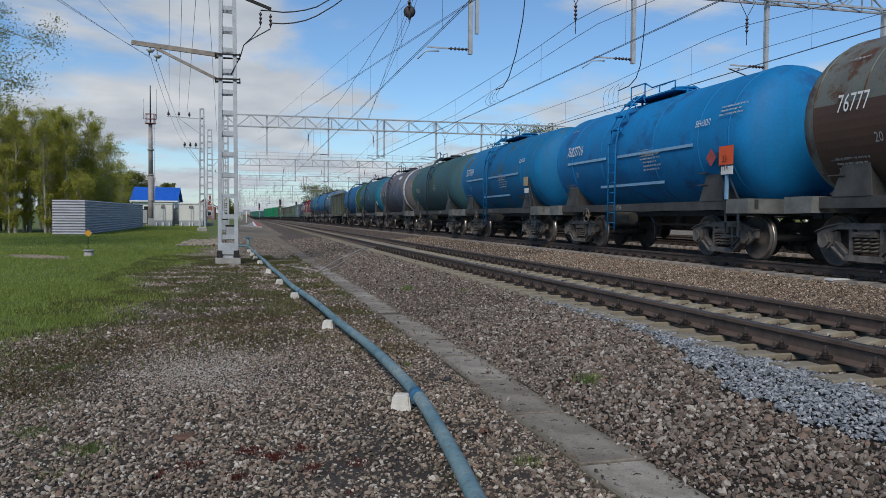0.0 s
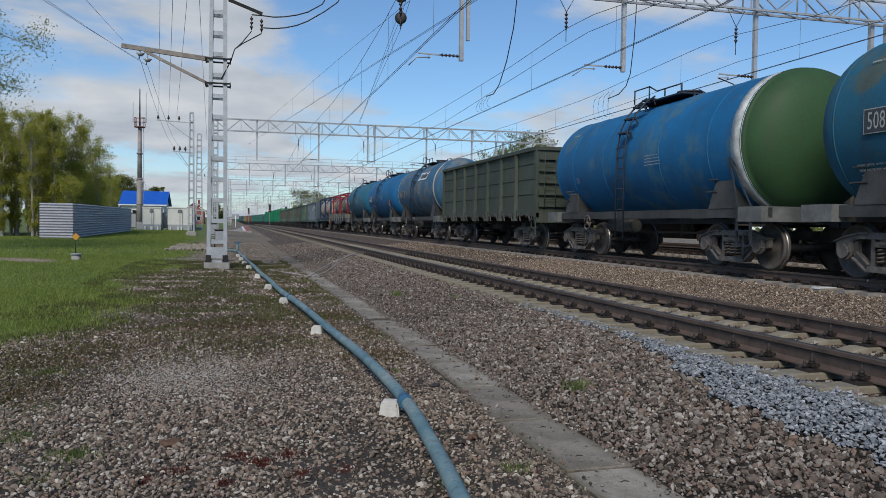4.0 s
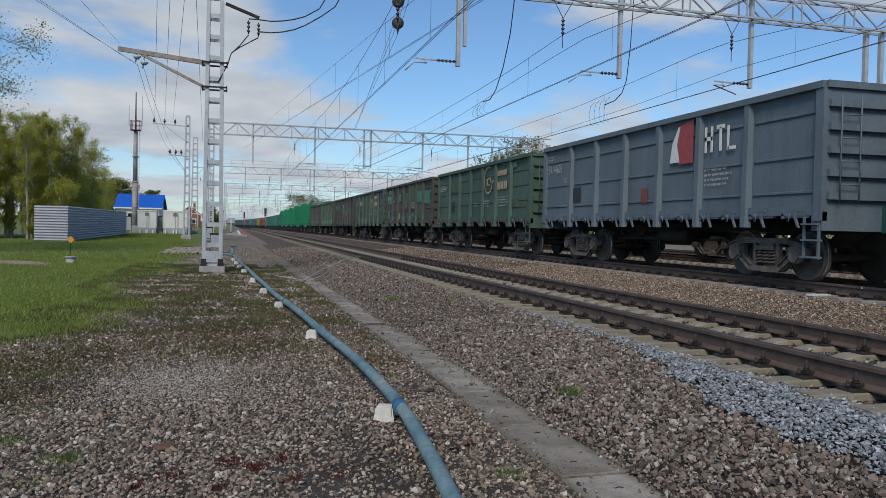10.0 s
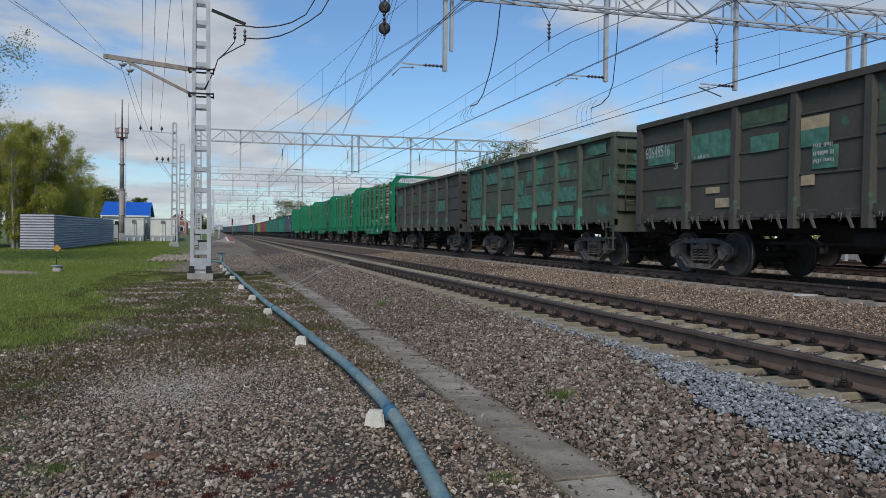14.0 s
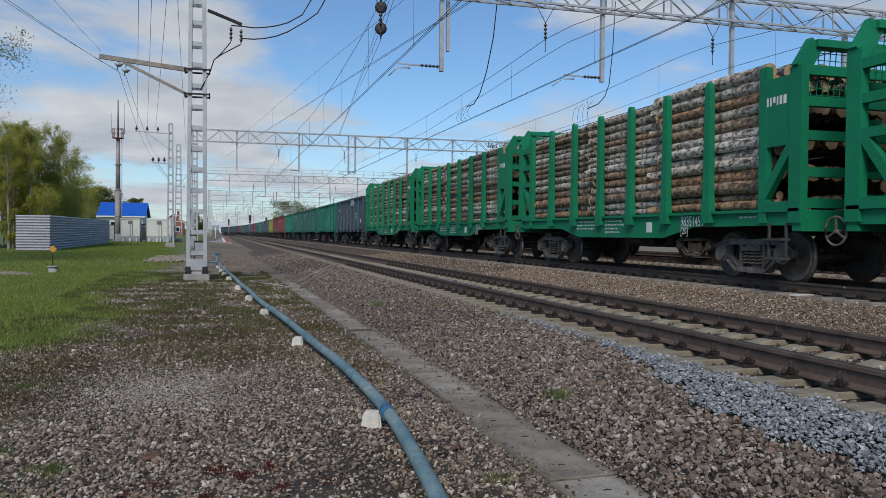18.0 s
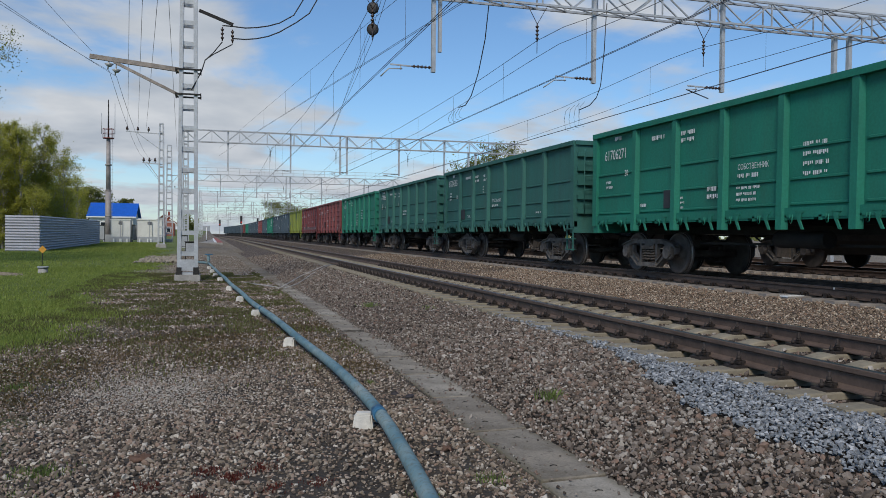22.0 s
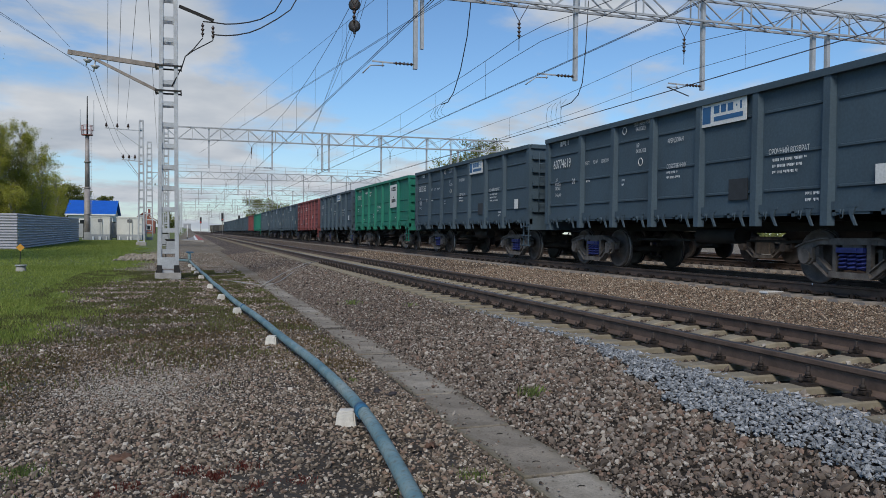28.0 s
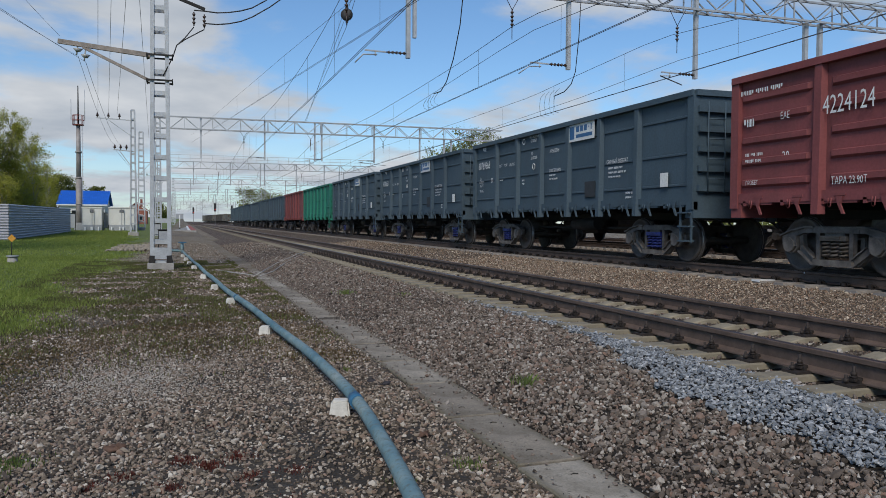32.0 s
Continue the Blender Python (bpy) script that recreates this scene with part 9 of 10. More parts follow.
for k, (c, num, lab, deco) in enumerate((
        ("slate", "64462039", SLATE, "zbk"), ("green", "61706271", GRN, "grn"), ("dgreen", "61704383", DGN, "dgn"), ("dgreen", "61707386", DGN, "dgn"), ("green", "61707212", GRN, "grn"),
        ("maroon", "64122403", MRN, "mar"), ("maroon2", "64221350", "maroon open wagon patched with blue-grey panels", "mar"), ("lime", "61703278", "faded yellow-green open wagon with blue-grey patches", "lime"),
        ("slate", "60774619", SLATE, "zbk"), ("slate", "60835162", SLATE, "zbk"), ("green", "61702072", "bright green open wagon with a white paper sign", "grnsign"), ("slate", "60196227", SLATE, "zbk"),
        ("maroon", "64224124", MRN, "mar"), ("slate", "60769668", SLATE, "zbk"), ("slate", "60769650", SLATE, "zbk"), ("slate", "", SLATE, "zbk"), ("green", "", GRN, "plain"), ("maroon", "", MRN, "plain"),
        ("slate", "", SLATE, "plain"), ("slate", "", SLATE, "plain"), ("slate", "", SLATE, "plain"), ("slate", "", SLATE, "plain"), ("slate", "", SLATE, "plain"), ("slate", "", SLATE, "plain"), ("slate", "", SLATE, "plain"))):
    OPEN.append(("pressed" if c.startswith("maroon") else "half" if c.endswith("green") else "lined", c, 351.3 + 13.92 * k, lab, num, deco))
first_open = {}
opens = []
for n, (kind, colour, far, lab, num, deco) in enumerate(OPEN):
    if n >= 25:
        kind = "far"
    if kind not in first_open:
        w = gondola(kind) if kind != "far" else far_gondola()
    else:
        w = copy_thing(first_open[kind], Matrix.Identity(4))
    first_open.setdefault(kind, w)
    dye(w, PAINTS[colour], lab)
    train.append((w, far - G_TIP))
    opens.append((w, num, deco))
SX = -1.480   # just proud of the side sheets


def mark_open(w, num, deco, k):
    clean = deco in ("zbk", "grn", "dgn", "grnsign", "mar")
    ink = M_WHITE if clean else M_DULLWHITE
    if num:
        size, wide, y, z = {"mar": (0.42, 0.70, 4.30, 2.60), "zbk": (0.36, 0.74, 5.95, 2.66), "grn": (0.36, 0.78, 5.82, 2.80), "grnsign": (0.36, 0.78, 5.82, 2.80), "dgn": (0.38, 0.78, 5.86, 2.90)}.get(deco, (0.40, 0.68, 6.05, 2.68))
        letters(w, num, size, SX - (0.05 if deco == "mar" else 0.0), y, z, ink, wide=wide)
        letters(w, "20", 0.22, SX, 5.1 if deco == "mar" else 4.8, 1.94 if deco == "mar" else 2.18 if deco == "zbk" else 2.35, ink, wide=0.8)
    if deco == "zbk":
        for o in w.children_recursive:
            if o.name.startswith("spring_set"):
                o.material_slots[0].link = "OBJECT"
                o.material_slots[0].material = M_BLUESPRING
        plate(w, "tare_patch", M_TARE, SX - 0.002, -1.76, 1.50, 0.54, 0.40)
        year = "03.03" if k % 2 else "04.03"
        for text, size, y, z in (("75.0 Т", 0.13, 4.07, 2.63), ("92 М³", 0.13, 3.62, 2.63), ("120 КМ/Ч", 0.13, 3.22, 2.62), ("ПОСТРОЕН 1378", 0.12, 1.68, 3.34), (year + ".2022", 0.13, 1.6, 3.22), ("КР", 0.13, 1.56, 2.84), (year + ".2038", 0.13, 1.58, 2.71), ("АРЕНДОВАН", 0.13, 0.31, 2.81), ("СОБСТВЕННИК", 0.13, 0.33, 2.26), ("СРОЧНЫЙ ВОЗВРАТ", 0.135, -2.85, 2.27), ("ДР", 0.12, 5.8, 2.30), (year + ".2030", 0.12, 5.86, 2.18), ("ПРОБЕГ", 0.12, 5.82, 2.06), ("ТР-3 (600)", 0.12, 5.84, 1.88)):
            letters(w, text, size, SX, y, z, ink, wide=0.72)
        bars(w, SX, 5.52, 3.26, 0.5, 1, 0.17, mat=ink, seed=k)
        for y, z, wd, rows in ((0.33, 2.15, 0.62, 2), (-2.95, 2.14, 1.0, 3), (2.2, 2.1, 0.2, 2), (4.0, 2.18, 0.35, 1), (-3.75, 1.52, 0.8, 2)):
            bars(w, SX, y, z, wd * 0.85, rows, 0.062, mat=ink, seed=k + 9)
        for y, z in ((2.1, 3.29), (1.38, 2.5)):
            bm = bmesh.new()
            tube(bm, [(0.085 * math.cos(t), 0.085 * math.sin(t), 0) for t in [q * math.pi / 8 for q in range(17)]], 0.009, 4)
            part("stencil_ring", bm, ink, w).matrix_basis = facing(SX, y, z)
        p = plate(w, "company_sign", M_SIGN, SX - 0.03, -0.90, 2.98, 1.38, 0.45, label="white sign with blue emblem")
        for a, b, c, d in ((0.06, 0.06, 0.26, 0.33), (0.42, 0.23, 0.17, 0.15), (0.64, 0.23, 0.15, 0.15), (0.84, 0.23, 0.16, 0.15), (1.08, 0.29, 0.04, 0.04), (1.2, 0.23, 0.05, 0.15), (0.42, 0.08, 0.86, 0.09)):
            bm = bmesh.new()
            box(bm, a, a + c, b, b + d, 0.004, 0.006)
            part("emblem_bar", bm, M_SIGNBLUE, p)
        plate(w, "route_plate", M_SIGN, SX - 0.03, -5.2, 1.62, 0.28, 0.3)
    if deco in ("grn", "dgn", "grnsign"):
        dg = deco == "dgn"
        bars(w, SX, 5.3, 3.26, 0.42, 1, 0.13, mat=ink, seed=k)
        bars(w, SX, 5.72, 2.58 if dg else 2.2, 0.36, 3 if dg else 2, 0.08, mat=ink, seed=k + 1)
        bars(w, SX, 3.55, 3.08, 0.7, 1, 0.12, mat=ink, seed=k + 2)
        bars(w, SX, 2.36, 3.06, 0.5, 2, 0.11, mat=ink, seed=k + 3)
        bars(w, SX, 1.4, 3.04 if dg else 1.8, 0.36, 2, 0.11, mat=ink, seed=k + 4)
        bars(w, SX, 2.36 if not dg else 1.48, 1.68 if not dg else 2.66, 0.17, 3, 0.06, mat=ink, seed=k + 5)
        letters(w, "СОБСТВЕННИК", 0.15, SX, 0.42, 2.16 if not dg else 2.06, ink, wide=0.78)
        bars(w, SX, 0.42, 2.0 if not dg else 1.9, 0.62, 1, 0.10, mat=ink, seed=k + 6)
        if deco == "grn":
            bars(w, SX, 0.45, 1.78, 0.8, 3, 0.07, mat=ink, seed=k + 7)
            bars(w, SX, -1.35, 2.44, 0.7, 4, 0.09, gap=0.08, mat=ink, seed=k + 8)
        plate(w, "tare_patch", M_TARE, SX - 0.002, 4.12 if dg else 3.02, 1.50, 0.48 if dg else 0.3, 0.40)
        if dg:
            letters(w, "ТАРА 23.3Т", 0.17, SX, 3.27, 1.53, ink, wide=0.75)
        else:
            bars(w, SX, 4.04, 1.56, 0.34, 1, 0.09, mat=ink, seed=k + 3)
        bars(w, SX, -3.6, 1.56, 0.5, 1, 0.07, mat=ink, seed=k + 6)
    if deco == "lime":
        bars(w, SX, 5.6, 3.25, 0.45, 1, 0.13, mat=ink, seed=k)
        bars(w, SX, 6.0, 2.3, 0.5, 4, 0.05, mat=ink, seed=k + 1)
        bars(w, SX, 1.8, 3.2, 0.5, 2, 0.07, mat=ink, seed=k + 3)
        bars(w, SX, -1.3, 2.66, 0.9, 4, 0.06, mat=ink, seed=k + 5)
    if deco == "mar":
        bars(w, SX - 0.03, 6.15, 3.18, 1.2, 1, 0.10, mat=ink, seed=k)
        bars(w, SX - 0.03, 6.05, 2.60, 0.42, 1, 0.17, mat=ink, seed=k + 1)
        letters(w, "ЕАЕ", 0.17, SX - 0.05, 5.1, 2.64, ink, wide=0.7)
        bars(w, SX - 0.03, 6.0, 2.06, 0.55, 2, 0.07, mat=ink, seed=k + 2)
        letters(w, "ПРОБЕГ", 0.11, SX - 0.06, 5.95, 1.54, ink, wide=0.75)
        letters(w, "ТАРА 23.90Т", 0.17, SX - 0.06, 3.94, 1.47, ink, wide=0.72)
        letters(w, "89.5Т   90М³", 0.15, SX - 0.05, 2.1, 2.60, ink, wide=0.75)
        bars(w, SX - 0.05, 0.6, 2.86, 0.62, 2, 0.11, mat=ink, seed=k + 3)
        bars(w, SX - 0.05, -0.32, 2.86, 0.42, 2, 0.11, mat=ink, seed=k + 4)
        bars(w, SX - 0.05, 0.6, 1.98, 0.62, 1, 0.10, mat=ink, seed=k + 5)
        letters(w, "VКОНСТР120КМ/Ч", 0.17, SX - 0.06, 0.5, 1.50, ink, wide=0.62)
        letters(w, "СОБСТВЕННОСТЬ", 0.14, SX - 0.05, -3.05, 2.12, ink, wide=0.6)
        bars(w, SX - 0.05, -3.05, 1.98, 0.6, 1, 0.10, mat=ink, seed=k + 6)
        bars(w, SX - 0.05, -5.2, 1.5, 0.32, 3, 0.08, mat=ink, seed=k + 7)
        plate(w, "tare_patch", M_TARE, SX - 0.055, 2.30, 1.46, 0.5, 0.46)
    if deco == "grnsign":
        p = plate(w, "paper_sign", M_SIGN, SX - 0.04, -2.68, 2.1, 1.45, 1.15, label="white paper sign")
        for a, b, c, d in ((0.32, 0.86, 0.16, 0.16), (0.54, 0.95, 0.62, 0.09), (0.54, 0.84, 0.62, 0.07), (0.36, 0.26, 0.2, 0.17), (0.6, 0.26, 0.06, 0.17), (0.7, 0.26, 0.2, 0.17), (0.94, 0.26, 0.2, 0.17), (0.62, 0.5, 0.24, 0.05)):
            bm = bmesh.new()
            box(bm, a, a + c, b, b + d, 0.004, 0.006)
            part("emblem_bar", bm, M_INK, p)
    if deco == "lime":
        for a, b, c, d in ((6.0, 2.0, 0.75, 0.36), (0.6, 1.75, 1.3, 0.3), (-0.9, 2.6, 0.3, 0.8), (4.15, 1.62, 0.5, 0.42)):
            plate(w, "repaint_patch", M_TEALPATCH if a < 4 or b > 1.9 else M_TARE, SX, a, b, c, d)
    if deco == "hts":
        polygon(w, "emblem", M_SIGN, SX - 0.02, -1.36, 2.43, ((0.0, 0.05), (0.1, 0.5), (0.35, 0.85), (0.42, 0.85), (0.3, 0.45), (0.42, 0.05)))
        polygon(w, "emblem", M_RED, SX - 0.018, -1.72, 2.43, ((0.0, 0.0), (-0.1, 0.45), (-0.04, 0.85), (0.6, 0.98), (0.6, 0.0)))
        for a, c, d in ((0.62, 0.07, 0.55), (0.84, 0.07, 0.55), (0.62, 0.29, 0.08), (1.05, 0.28, 0.08), (1.15, 0.08, 0.5), (1.42, 0.07, 0.5), (1.45, 0.26, 0.07)):
            plate(w, "emblem_bar", M_SIGN, SX - 0.02, -2.15 - a, 2.6 + (0.25 if d == 0.08 and a == 0.62 else 0.47 if d == 0.08 else 0.0), c, d)
        bars(w, SX, -2.75, 2.2, 1.1, 4, 0.06, mat=ink, seed=3)
        bars(w, SX, 6.05, 3.2, 0.6, 2, 0.05, mat=ink, seed=4)
        plate(w, "tare_patch", M_TARE, SX, 4.1, 1.75, 0.5, 0.42)
        plate(w, "rust_patch", M_REDOX, SX, 0.0, 1.6, 0.3, 0.36)
    if deco == "gru":
        # broken ring emblem and plain bars for the name
        bm = bmesh.new()
        for j in range(20):
            a0, a1 = [math.pi * 0.35 + 2 * math.pi * 0.8 * q / 20 for q in (j, j + 1)]
            vs = [bm.verts.new((0.56 * math.cos(t) * r, 0.56 * math.sin(t) * r, 0)) for t, r in ((a0, 0.86), (a1, 0.86), (a1, 1), (a0, 1))]
            bm.faces.new(vs)
        o = part("emblem_ring", bm, M_CREAM, w)
        o.matrix_basis = facing(SX - 0.012, -1.58, 2.85)
        for y, z, c, d in ((-1.38, 2.62, 0.10, 0.30), (-1.55, 2.88, 0.2, 0.07), (-1.55, 2.62, 0.2, 0.07), (-1.78, 2.75, 0.06, 0.24), (-2.0, 2.75, 0.22, 0.06), (-2.72, 2.95, 0.16, 0.2), (-2.94, 2.95, 0.16, 0.2), (-3.16, 2.95, 0.16, 0.2), (-3.38, 2.95, 0.16, 0.2), (-3.6, 2.95, 0.16, 0.2), (-2.72, 2.42, 0.3, 0.3), (-3.1, 2.42, 0.3, 0.3), (-3.48, 2.42, 0.13, 0.3), (-3.66, 2.42, 0.13, 0.3)):
            plate(w, "emblem_bar", M_CREAM, SX - 0.012, y, z, c, d)
        bars(w, SX, -2.8, 2.1, 1.3, 4, 0.06, mat=ink, seed=5)
        bars(w, SX, -0.95, 2.0, 0.9, 3, 0.06, mat=ink, seed=6)
        bars(w, SX, 0.4, 1.95, 0.7, 2, 0.06, mat=ink, seed=7)
        plate(w, "tare_patch", M_TARE, SX, 4.0, 1.7, 0.5, 0.42)
    for y, z, wd, h, m in REPAINTS.get(k, ()):
        plate(w, "repaint_patch", {"t": M_GREENPATCH, "o": M_OLIVEPATCH, "c": M_CREAM, "d": M_TARE}[m], SX + 0.006, y, z, wd, h)
    if deco == "patch":
        for y, z, wd, rows in ((-1.2, 2.28, 1.1, 3), (0.4, 2.38, 0.5, 3), (4.0, 2.5, 0.6, 1)):
            bars(w, SX - 0.01, y, z, wd, rows, 0.09, mat=ink, seed=8)


# repainted spots of the old wagons: along, up, width, height, tone
REPAINTS = {
    2: ((-4.35, 1.70, 1.44, 0.30, "o"), (4.15, 2.55, 1.4, 0.5, "o"), (-4.4, 3.15, 0.4, 0.2, "t")),
    3: ((6.01, 2.42, 1.49, 0.52, "t"), (5.85, 3.03, 1.16, 0.29, "t"), (5.91, 1.49, 0.66, 0.51, "t"), (2.41, 2.48, 0.71, 0.47, "t"), (-0.95, 1.96, 1.38, 1.44, "o"), (-2.63, 2.33, 1.43, 0.62, "t"), (-2.61, 2.97, 1.44, 0.5, "o"), (-1.31, 1.47, 0.46, 0.26, "t"), (0.01, 1.47, 0.5, 0.28, "t"), (0.66, 2.23, 1.29, 0.72, "o"), (2.36, 1.44, 0.3, 0.35, "c"), (-2.65, 1.45, 1.44, 0.7, "o"), (-4.4, 2.2, 1.3, 0.7, "t")),
    4: ((5.95, 2.34, 1.49, 0.87, "o"), (4.17, 2.61, 1.40, 0.34, "c"), (2.42, 2.30, 1.33, 0.73, "o"), (0.78, 1.96, 1.39, 1.05, "o"), (-0.92, 1.45, 1.37, 0.55, "o"), (-2.65, 1.45, 1.37, 0.5, "o"), (3.66, 1.49, 0.88, 0.25, "o"), (5.92, 1.6, 1.0, 0.32, "t")),
    5: ((4.13, 2.49, 1.42, 0.53, "t"), (5.92, 2.51, 1.14, 0.42, "t"), (2.11, 2.46, 0.79, 0.31, "t"), (0.73, 2.42, 0.67, 0.30, "t"), (0.73, 2.72, 0.67, 0.22, "c"), (0.44, 2.02, 0.60, 0.38, "t"), (3.56, 1.74, 0.47, 0.13, "c"), (5.54, 1.51, 1.28, 0.25, "o"), (0.71, 1.75, 0.33, 0.19, "c"), (2.39, 2.95, 1.3, 0.32, "o"), (3.22, 1.44, 0.54, 0.19, "c"), (-1.0, 2.6, 1.2, 0.5, "o"), (-2.7, 2.2, 0.8, 0.4, "t")),
    6: ((6.0, 2.3, 1.3, 0.95, "t"), (6.0, 1.5, 1.2, 0.7, "t"), (4.1, 2.75, 1.3, 0.4, "t"), (4.1, 1.5, 1.3, 0.5, "o"), (2.4, 2.9, 1.3, 0.35, "t"), (2.3, 1.5, 1.1, 0.4, "t"), (0.7, 2.2, 0.5, 0.5, "t"), (0.7, 1.75, 1.3, 0.4, "t"), (-1.0, 1.8, 1.2, 0.4, "t"), (-2.7, 1.85, 1.4, 0.42, "t"), (-2.6, 1.42, 1.2, 0.3, "t"), (-4.9, 3.05, 0.9, 0.28, "t"), (-4.4, 2.1, 1.2, 0.8, "o"), (-6.0, 2.2, 0.22, 0.45, "t")),
    7: ((6.0, 2.4, 1.0, 0.6, "t"), (2.3, 2.3, 1.2, 0.5, "o"), (-2.7, 1.9, 1.2, 0.5, "t")),
}


for k, (w, num, deco) in enumerate(opens[:24]):
    mark_open(w, num, deco, k)

# container flats
M_RACK = paint("red_container_frame", (0.30, 0.022, 0.035), 0.06, 0.25)
M_RACK2 = paint("navy_container_frame", (0.018, 0.035, 0.085), 0.06, 0.3)


@lru_cache(None)
def spilled_shell():
    """Black tank sheet with pale spills that have run round the shell, scuffs and dust."""
    m, nt, b = nodes_of("spilled_black_tank_sheet")
    runs = noise_node(nt, 1.0, 6, 0.6, (0.35, 2.6, 0.35), shift=6.3)
    scuffs = noise_node(nt, 2.6, 8, 0.75, (1.0, 1.0, 2.2), shift=1.4)
    broad = noise_node(nt, 0.8, 5, 0.6, shift=3.0)
    c = ramp(nt, broad.outputs[0], [(0.3, (0.024, 0.026, 0.032)), (0.7, (0.055, 0.057, 0.064))]).outputs[0]
    c = mixer(nt, ramp(nt, runs.outputs[0], [(0.53, (0, 0, 0)), (0.58, (0.65, 0.65, 0.65)), (0.68, (0.9, 0.9, 0.9))]).outputs[0], c, (0.30, 0.255, 0.19))
    c = mixer(nt, ramp(nt, scuffs.outputs[0], [(0.57, (0, 0, 0)), (0.61, (0.75, 0.75, 0.75))]).outputs[0], c, (0.34, 0.33, 0.29))
    nt.links.new(c, b.inputs["Base Color"])
    b.inputs["Roughness"].default_value = 0.5
    bump(nt, b, scuffs.outputs[0], 0.15, 0.01)
    return m


M_TANKBLACK = spilled_shell()


@lru_cache(None)
def grimy_shell():
    """Old white tank sheet: rings of grime run round it, spills run down, brown scuffs."""
    m, nt, b = nodes_of("grimy_white_tank_sheet")
    rings = noise_node(nt, 1.0, 7, 0.7, (0.5, 3.4, 0.5))
    runs = noise_node(nt, 2.2, 6, 0.65, (1.0, 2.5, 0.35), shift=4.0)
    broad = noise_node(nt, 0.9, 5, 0.6, shift=8.0)
    c = ramp(nt, broad.outputs[0], [(0.3, (0.27, 0.225, 0.165)), (0.5, (0.45, 0.40, 0.325)), (0.68, (0.60, 0.56, 0.48))]).outputs[0]
    k = ramp(nt, rings.outputs[0], [(0.50, (0, 0, 0)), (0.58, (0.7, 0.7, 0.7)), (0.70, (1, 1, 1))]).outputs[0]
    c = mixer(nt, k, c, (0.11, 0.085, 0.06))
    r = ramp(nt, runs.outputs[0], [(0.55, (0, 0, 0)), (0.66, (0.85, 0.85, 0.85))]).outputs[0]
    c = mixer(nt, r, c, (0.055, 0.043, 0.033))
    nt.links.new(c, b.inputs["Base Color"])
    b.inputs["Roughness"].default_value = 0.55
    bump(nt, b, rings.outputs[0], 0.3, 0.02)
    return m


M_BOARD = paint("grey_side_board_paint", (0.20, 0.195, 0.165), 0.1, 0.5)
flat1 = flat_wagon("flatgrey", True, M_RACK, M_TANKBLACK, M_TANKBLACK, M_BOARD)
dye(flat1, PAINTS["flatgrey"], "grey flat wagon carrying black tank containers in red frames")
flat2 = flat_wagon("flatgreen", False, M_RACK2, grimy_shell(), grimy_shell(), M_BOARD)
dye(flat2, PAINTS["flatgreen"], "green flat wagon carrying dirty white tank containers in navy frames")
train += [(flat1, 152.35 - 7.31), (flat2, 167.05 - 7.31)]


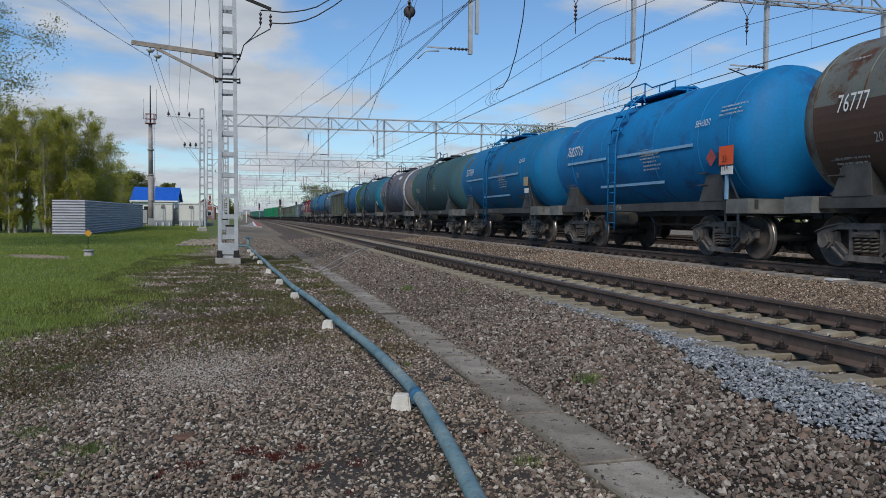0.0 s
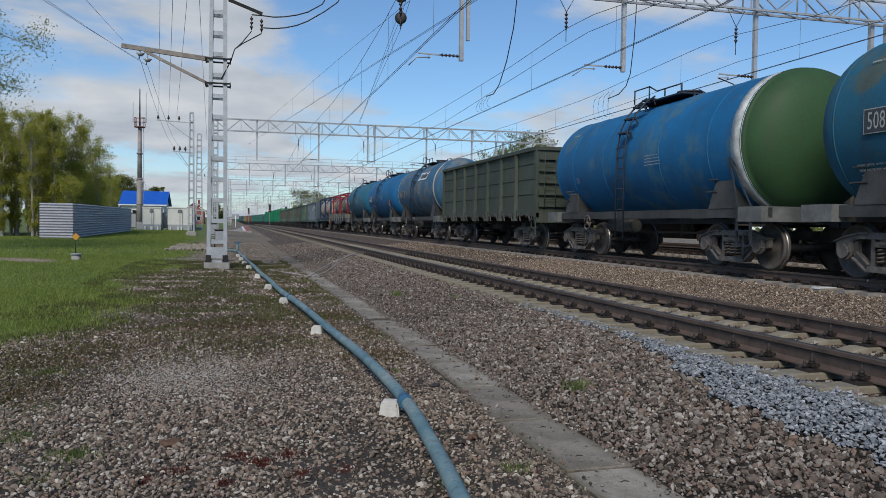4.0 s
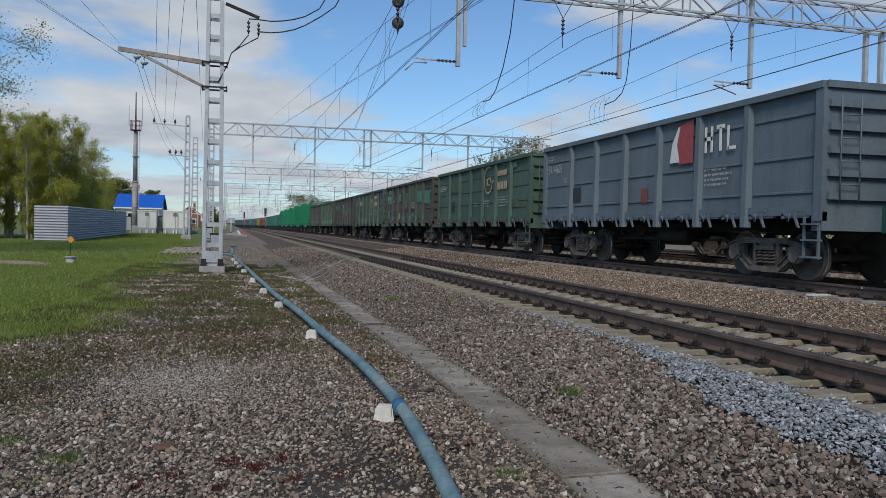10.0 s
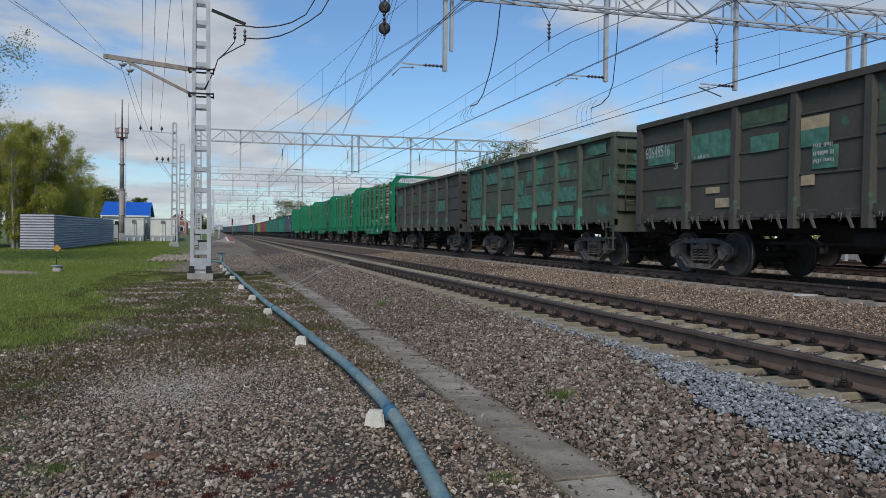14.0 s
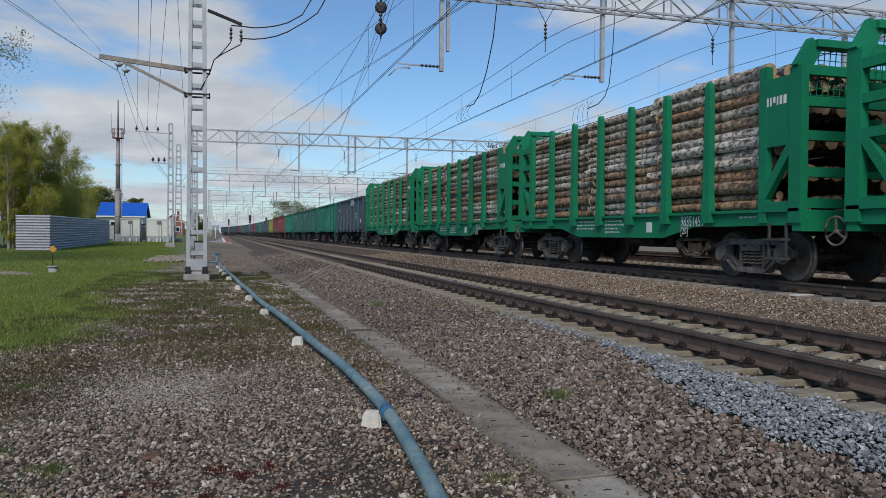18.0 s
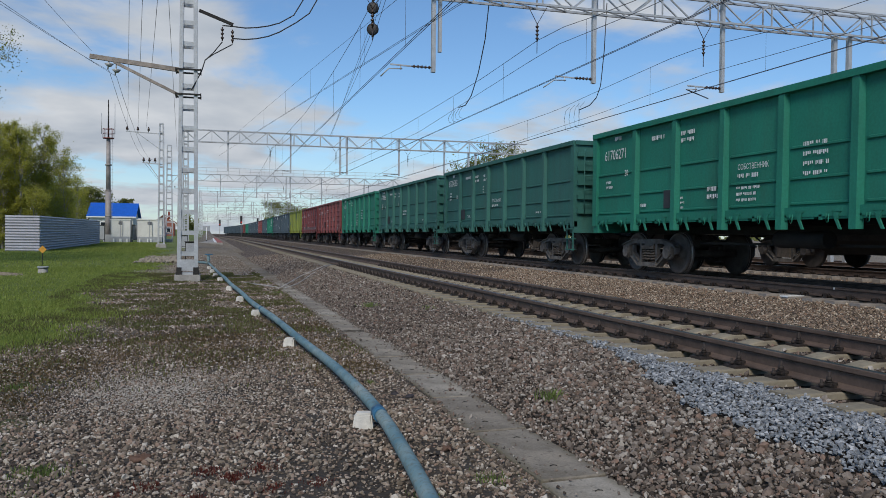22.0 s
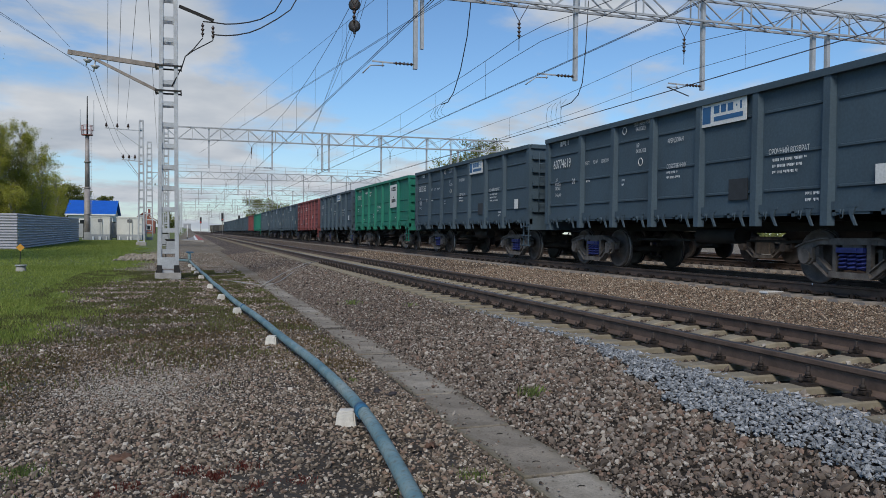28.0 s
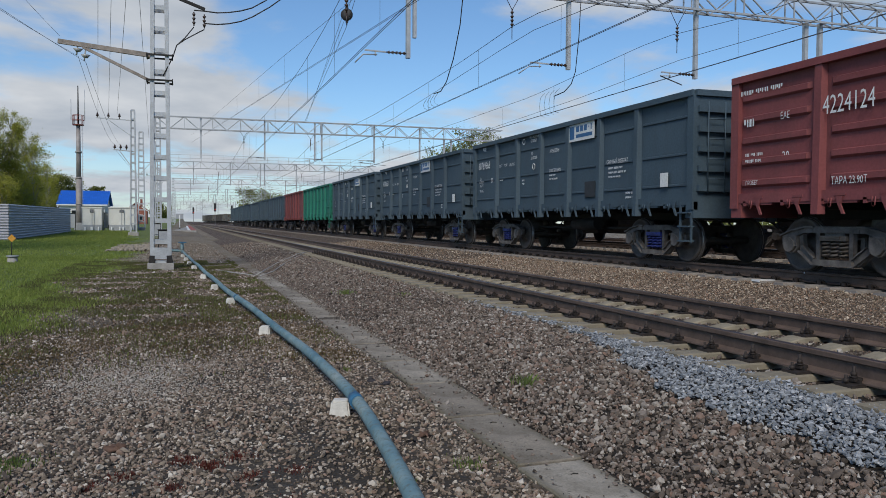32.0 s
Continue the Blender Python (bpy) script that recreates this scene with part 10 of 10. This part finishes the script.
def mark_containers():
    for w, dark in ((flat1, True), (flat2, False)):
        zb = 1.30 if dark else 1.33
        for y in (-3.06, 3.06):
            for dy, z in ((-1.9, 0.95),):
                p = plate(w, "hazard_plate", M_ORANGE, -1.17, y + dy + 0.25, zb + z, 0.36, 0.34, label="orange hazard plate")
                letters(w, "60", 0.15, -1.18, y + dy + 0.17, zb + z + 0.19, M_INK, wide=0.8)
                letters(w, "2810", 0.15, -1.18, y + dy + 0.22, zb + z + 0.03, M_INK, wide=0.7)
                polygon(w, "placard", M_SIGN, -1.15, y + dy + 0.1, zb + 1.62, ((0, -0.22), (0.22, 0), (0, 0.22), (-0.22, 0)))
            if dark:
                # emblem: a red and grey slanted block, a yellow rule, two rows of plain letter-like shapes
                def shape(m, a, b, pts):
                    polygon(w, "emblem_bar", m, -1.16, y + a, zb + b, pts)
                shape(M_RED, 2.2, 0.82, ((0, 0.12), (0.42, 0.3), (0.42, 0.62), (0, 0.62)))
                shape(M_PLINTH, 2.2, 0.82, ((0, 0), (0.42, 0), (0.42, 0.26), (0, 0.08)))
                shape(M_YELLOW, 1.6, 1.50, ((0, 0), (1.75, 0.04), (1.75, 0.17), (0, 0.12)))
                for j, (wd, cut) in enumerate(((0.24, 0.07), (0.24, 0.12), (0.26, 0.05), (0.24, 0.1), (0.24, 0.06), (0.26, 0.12))):
                    a = 1.62 - j * 0.30
                    shape(M_CREAM, a, 1.15, ((0, 0), (0.08, 0), (0.08, 0.28), (0, 0.28)))
                    shape(M_CREAM, a - 0.10, 1.15, ((0, cut), (wd - 0.1, cut), (wd - 0.1, 0.28), (0.06, 0.28)))
                for j in range(4):
                    a = 1.62 - j * 0.28
                    shape(M_PLINTH, a, 0.80, ((0, 0), (0.07, 0), (0.07, 0.26), (0, 0.26)))
                    shape(M_PLINTH, a - 0.09, 0.80, ((0, 0.12 * (j % 2)), (0.12, 0.05), (0.12, 0.26), (0, 0.26)))
                bars(w, -1.12, y - 0.75, zb + 1.75, 0.9, 4, 0.07, mat=M_WHITE, seed=2)
            else:
                bars(w, -1.10, y + 2.1, zb + 1.75, 0.9, 1, 0.2, mat=M_RED, seed=2)
                bars(w, -1.12, y - 0.6, zb + 1.7, 0.8, 5, 0.06, mat=M_INK, seed=3)
                plate(w, "black_patch", M_INK, -1.145, y + 0.6, zb + 1.3, 0.3, 0.12)
                plate(w, "rust_patch", M_REDOX, -1.145, y - 0.4, zb + 0.75, 0.5, 0.2)
        # the end that faces the head of the train
        ye = -6.06
        ex = 0.72 if dark else 0.0
        p = plate(w, "hazard_plate", M_ORANGE, -0.69 + ex, ye, zb + 0.78, 0.5, 0.42, "end", "orange hazard plate")
        letters(w, "60", 0.2, -0.57 + ex, ye - 0.012, zb + 1.01, M_INK, "end", 0.8)
        letters(w, "2810", 0.2, -0.66 + ex, ye - 0.012, zb + 0.81, M_INK, "end", 0.75)
        polygon(w, "placard", M_SIGN, -0.44 + ex, ye, zb + 1.48, ((0, -0.26), (0.26, 0), (0, 0.26), (-0.26, 0)), "end")
        polygon(w, "warning_triangle", M_YELLOW, 0.66, ye, zb + 1.42, ((-0.15, 0), (0.15, 0), (0, 0.27)), "end")
        letters(w, "22K2", 0.17, -0.3, ye, zb + 1.8, M_WHITE if dark else M_INK, "end", 0.8)
        bars(w, -0.35, ye, zb + 2.1, 0.8, 1, 0.12, mat=M_WHITE if dark else M_INK, normal="end", seed=4)
        bars(w, -0.28, ye, zb + 1.7, 0.8, 2, 0.05, mat=M_WHITE if dark else M_INK, normal="end", seed=12)
        # insulated end plate that the markings sit on
        bm = bmesh.new()
        pts = [(-0.6, 0.2), (0.6, 0.2), (1.02, 0.72), (1.02, 1.72), (0.52, 2.3), (-0.52, 2.3), (-1.02, 1.72), (-1.02, 0.72)]
        A = [bm.verts.new((a, ye + 0.012, zb + z)) for a, z in pts]
        B = [bm.verts.new((a, ye + 0.22, zb + z)) for a, z in pts]
        bm.faces.new(A)
        bm.faces.new(B[::-1])
        for i in range(len(pts)):
            bm.faces.new((A[i], A[i - 1], B[i - 1], B[i]))
        bmesh.ops.recalc_face_normals(bm, faces=bm.faces[:])
        part("end_panel", bm, M_TANKBLACK if dark else grimy_shell(), w)
    letters(flat2, "94441128", 0.26, -1.395, 3.4, 1.07, M_WHITE, wide=0.75)
    bars(flat2, -1.395, -0.2, 1.2, 1.2, 2, 0.05, mat=M_DULLWHITE, seed=6)
    bars(flat1, -1.395, 1.2, 1.2, 1.2, 3, 0.05, mat=M_DULLWHITE, seed=7)
    bars(flat1, -1.395, 4.6, 1.2, 0.9, 2, 0.05, mat=M_DULLWHITE, seed=8)
    bars(flat1, -1.52, -2.6, 1.5, 0.6, 1, 0.16, mat=M_DULLWHITE, seed=9)


mark_containers()

# timber wagons
timbers = []
for k, num in enumerate(("98351471", "98351531", "98351455", "98351125", "98350879")):
    w = timber_wagon(40 + k)
    dye(w, PAINTS["timber"], "bright green stake wagon loaded with birch and pine logs")
    train.append((w, 264.63 + 14.53 * (k + 1) - 7.31))
    letters(w, num, 0.32, -1.478, -2.95, 1.06, M_WHITE, wide=0.68)
    letters(w, "[20]", 0.22, -1.478, -2.95, 0.83 + 0.06, M_WHITE, wide=0.8)
    bars(w, -1.478, 2.3, 1.2, 1.4, 3, 0.05, mat=M_WHITE, seed=1)
    bars(w, -1.478, 0.6, 1.2, 1.0, 4, 0.05, mat=M_WHITE, seed=2)
    bars(w, -1.478, -5.0, 1.2, 0.6, 1, 0.05, mat=M_WHITE, seed=3)
    plate(w, "route_plate", M_SIGN, -1.478, -1.5, 0.93, 0.24, 0.24)
    bars(w, -1.518, -5.62, 3.25, 0.85, 1, 0.2, 0.05, mat=M_WHITE, seed=5)

# wagons standing on the far tracks
STAND_FROM = 2.0
underfills = []
for k in range(14):
    o = copy_thing(first_open["far"], pose(TRACKS[2][0], STAND_FROM + 13.92 * k, TRACKS[2][1]))
    dye(o, PAINTS[("olive", "old3", "old1", "slate", "old3")[k % 5]], "dark open wagon with low discharge bins standing on the third track")
    tagged(o, group="wagons standing on sidings")
    # made-up dark boxes that block the light showing through under the floors
    for at in (-1.62, 1.62):
        if not underfills:
            bm = bmesh.new()
            rings = [[bm.verts.new((sx * wx, sy * wy, z)) for sx, sy in ((-1, -1), (1, -1), (1, 1), (-1, 1))] for z, wx, wy in ((1.26, 1.35, 1.58), (0.8, 1.2, 1.5), (0.42, 0.9, 1.1))]
            for lo, hi in zip(rings, rings[1:]):
                for i in range(4):
                    bm.faces.new((lo[i], hi[i], hi[(i + 1) % 4], lo[(i + 1) % 4]))
            bm.faces.new(rings[-1])
            bm.faces.new(rings[0][::-1])
            bmesh.ops.recalc_face_normals(bm, faces=bm.faces)
            underfills.append(part("discharge_bin", bm, M_DARK, o))
            underfills[0].location.y = at
        else:
            again(underfills[0], o, Matrix.Translation((0, at, 0)))
for k in range(7):
    y = 300.0 + 13.92 * k
    o = copy_thing(first_open["far"], pose(17.9 + bend(y), y, 0.62, 0, 0, math.degrees((y - 190.0) / 2500.0)))
    dye(o, PAINTS["rust" if k % 3 == 0 else "old3"], "rust-stained open wagon standing far down the line")
    tagged(o, group="wagons standing on sidings")


def motions():
    for w, y in train:
        rows = []
        for t in [k * 0.5 for k in range(0, 65)]:
            at = y - shift_at(t)
            rows.append((t, pose(RAIL_X + bend(at), at, RAIL_Z, 0, 0, math.degrees(max(0.0, at - 190.0) / 2500.0))))
        walk(w, rows)
    # all wheels roll at the same pace: one track of keys serves every wheelset
    first = Kit.wheelsets[0]
    turn = lambda t: shift_at(t) / WHEEL_R
    walk(first, [(k / FPS, Matrix.Rotation(turn(k / FPS), 4, "X")) for k in range(0, 32 * FPS + 1)])
    keys = first.animation_data
    rolling = {w for w, _ in train}
    for ob in scene.objects:
        if ob.type == "MESH" and ob.data == first.data and ob != first and ob.parent.parent in rolling:
            ob.rotation_mode = "QUATERNION"
            a = ob.animation_data_create()
            a.action = keys.action
            a.action_slot = keys.action_slot


motions()
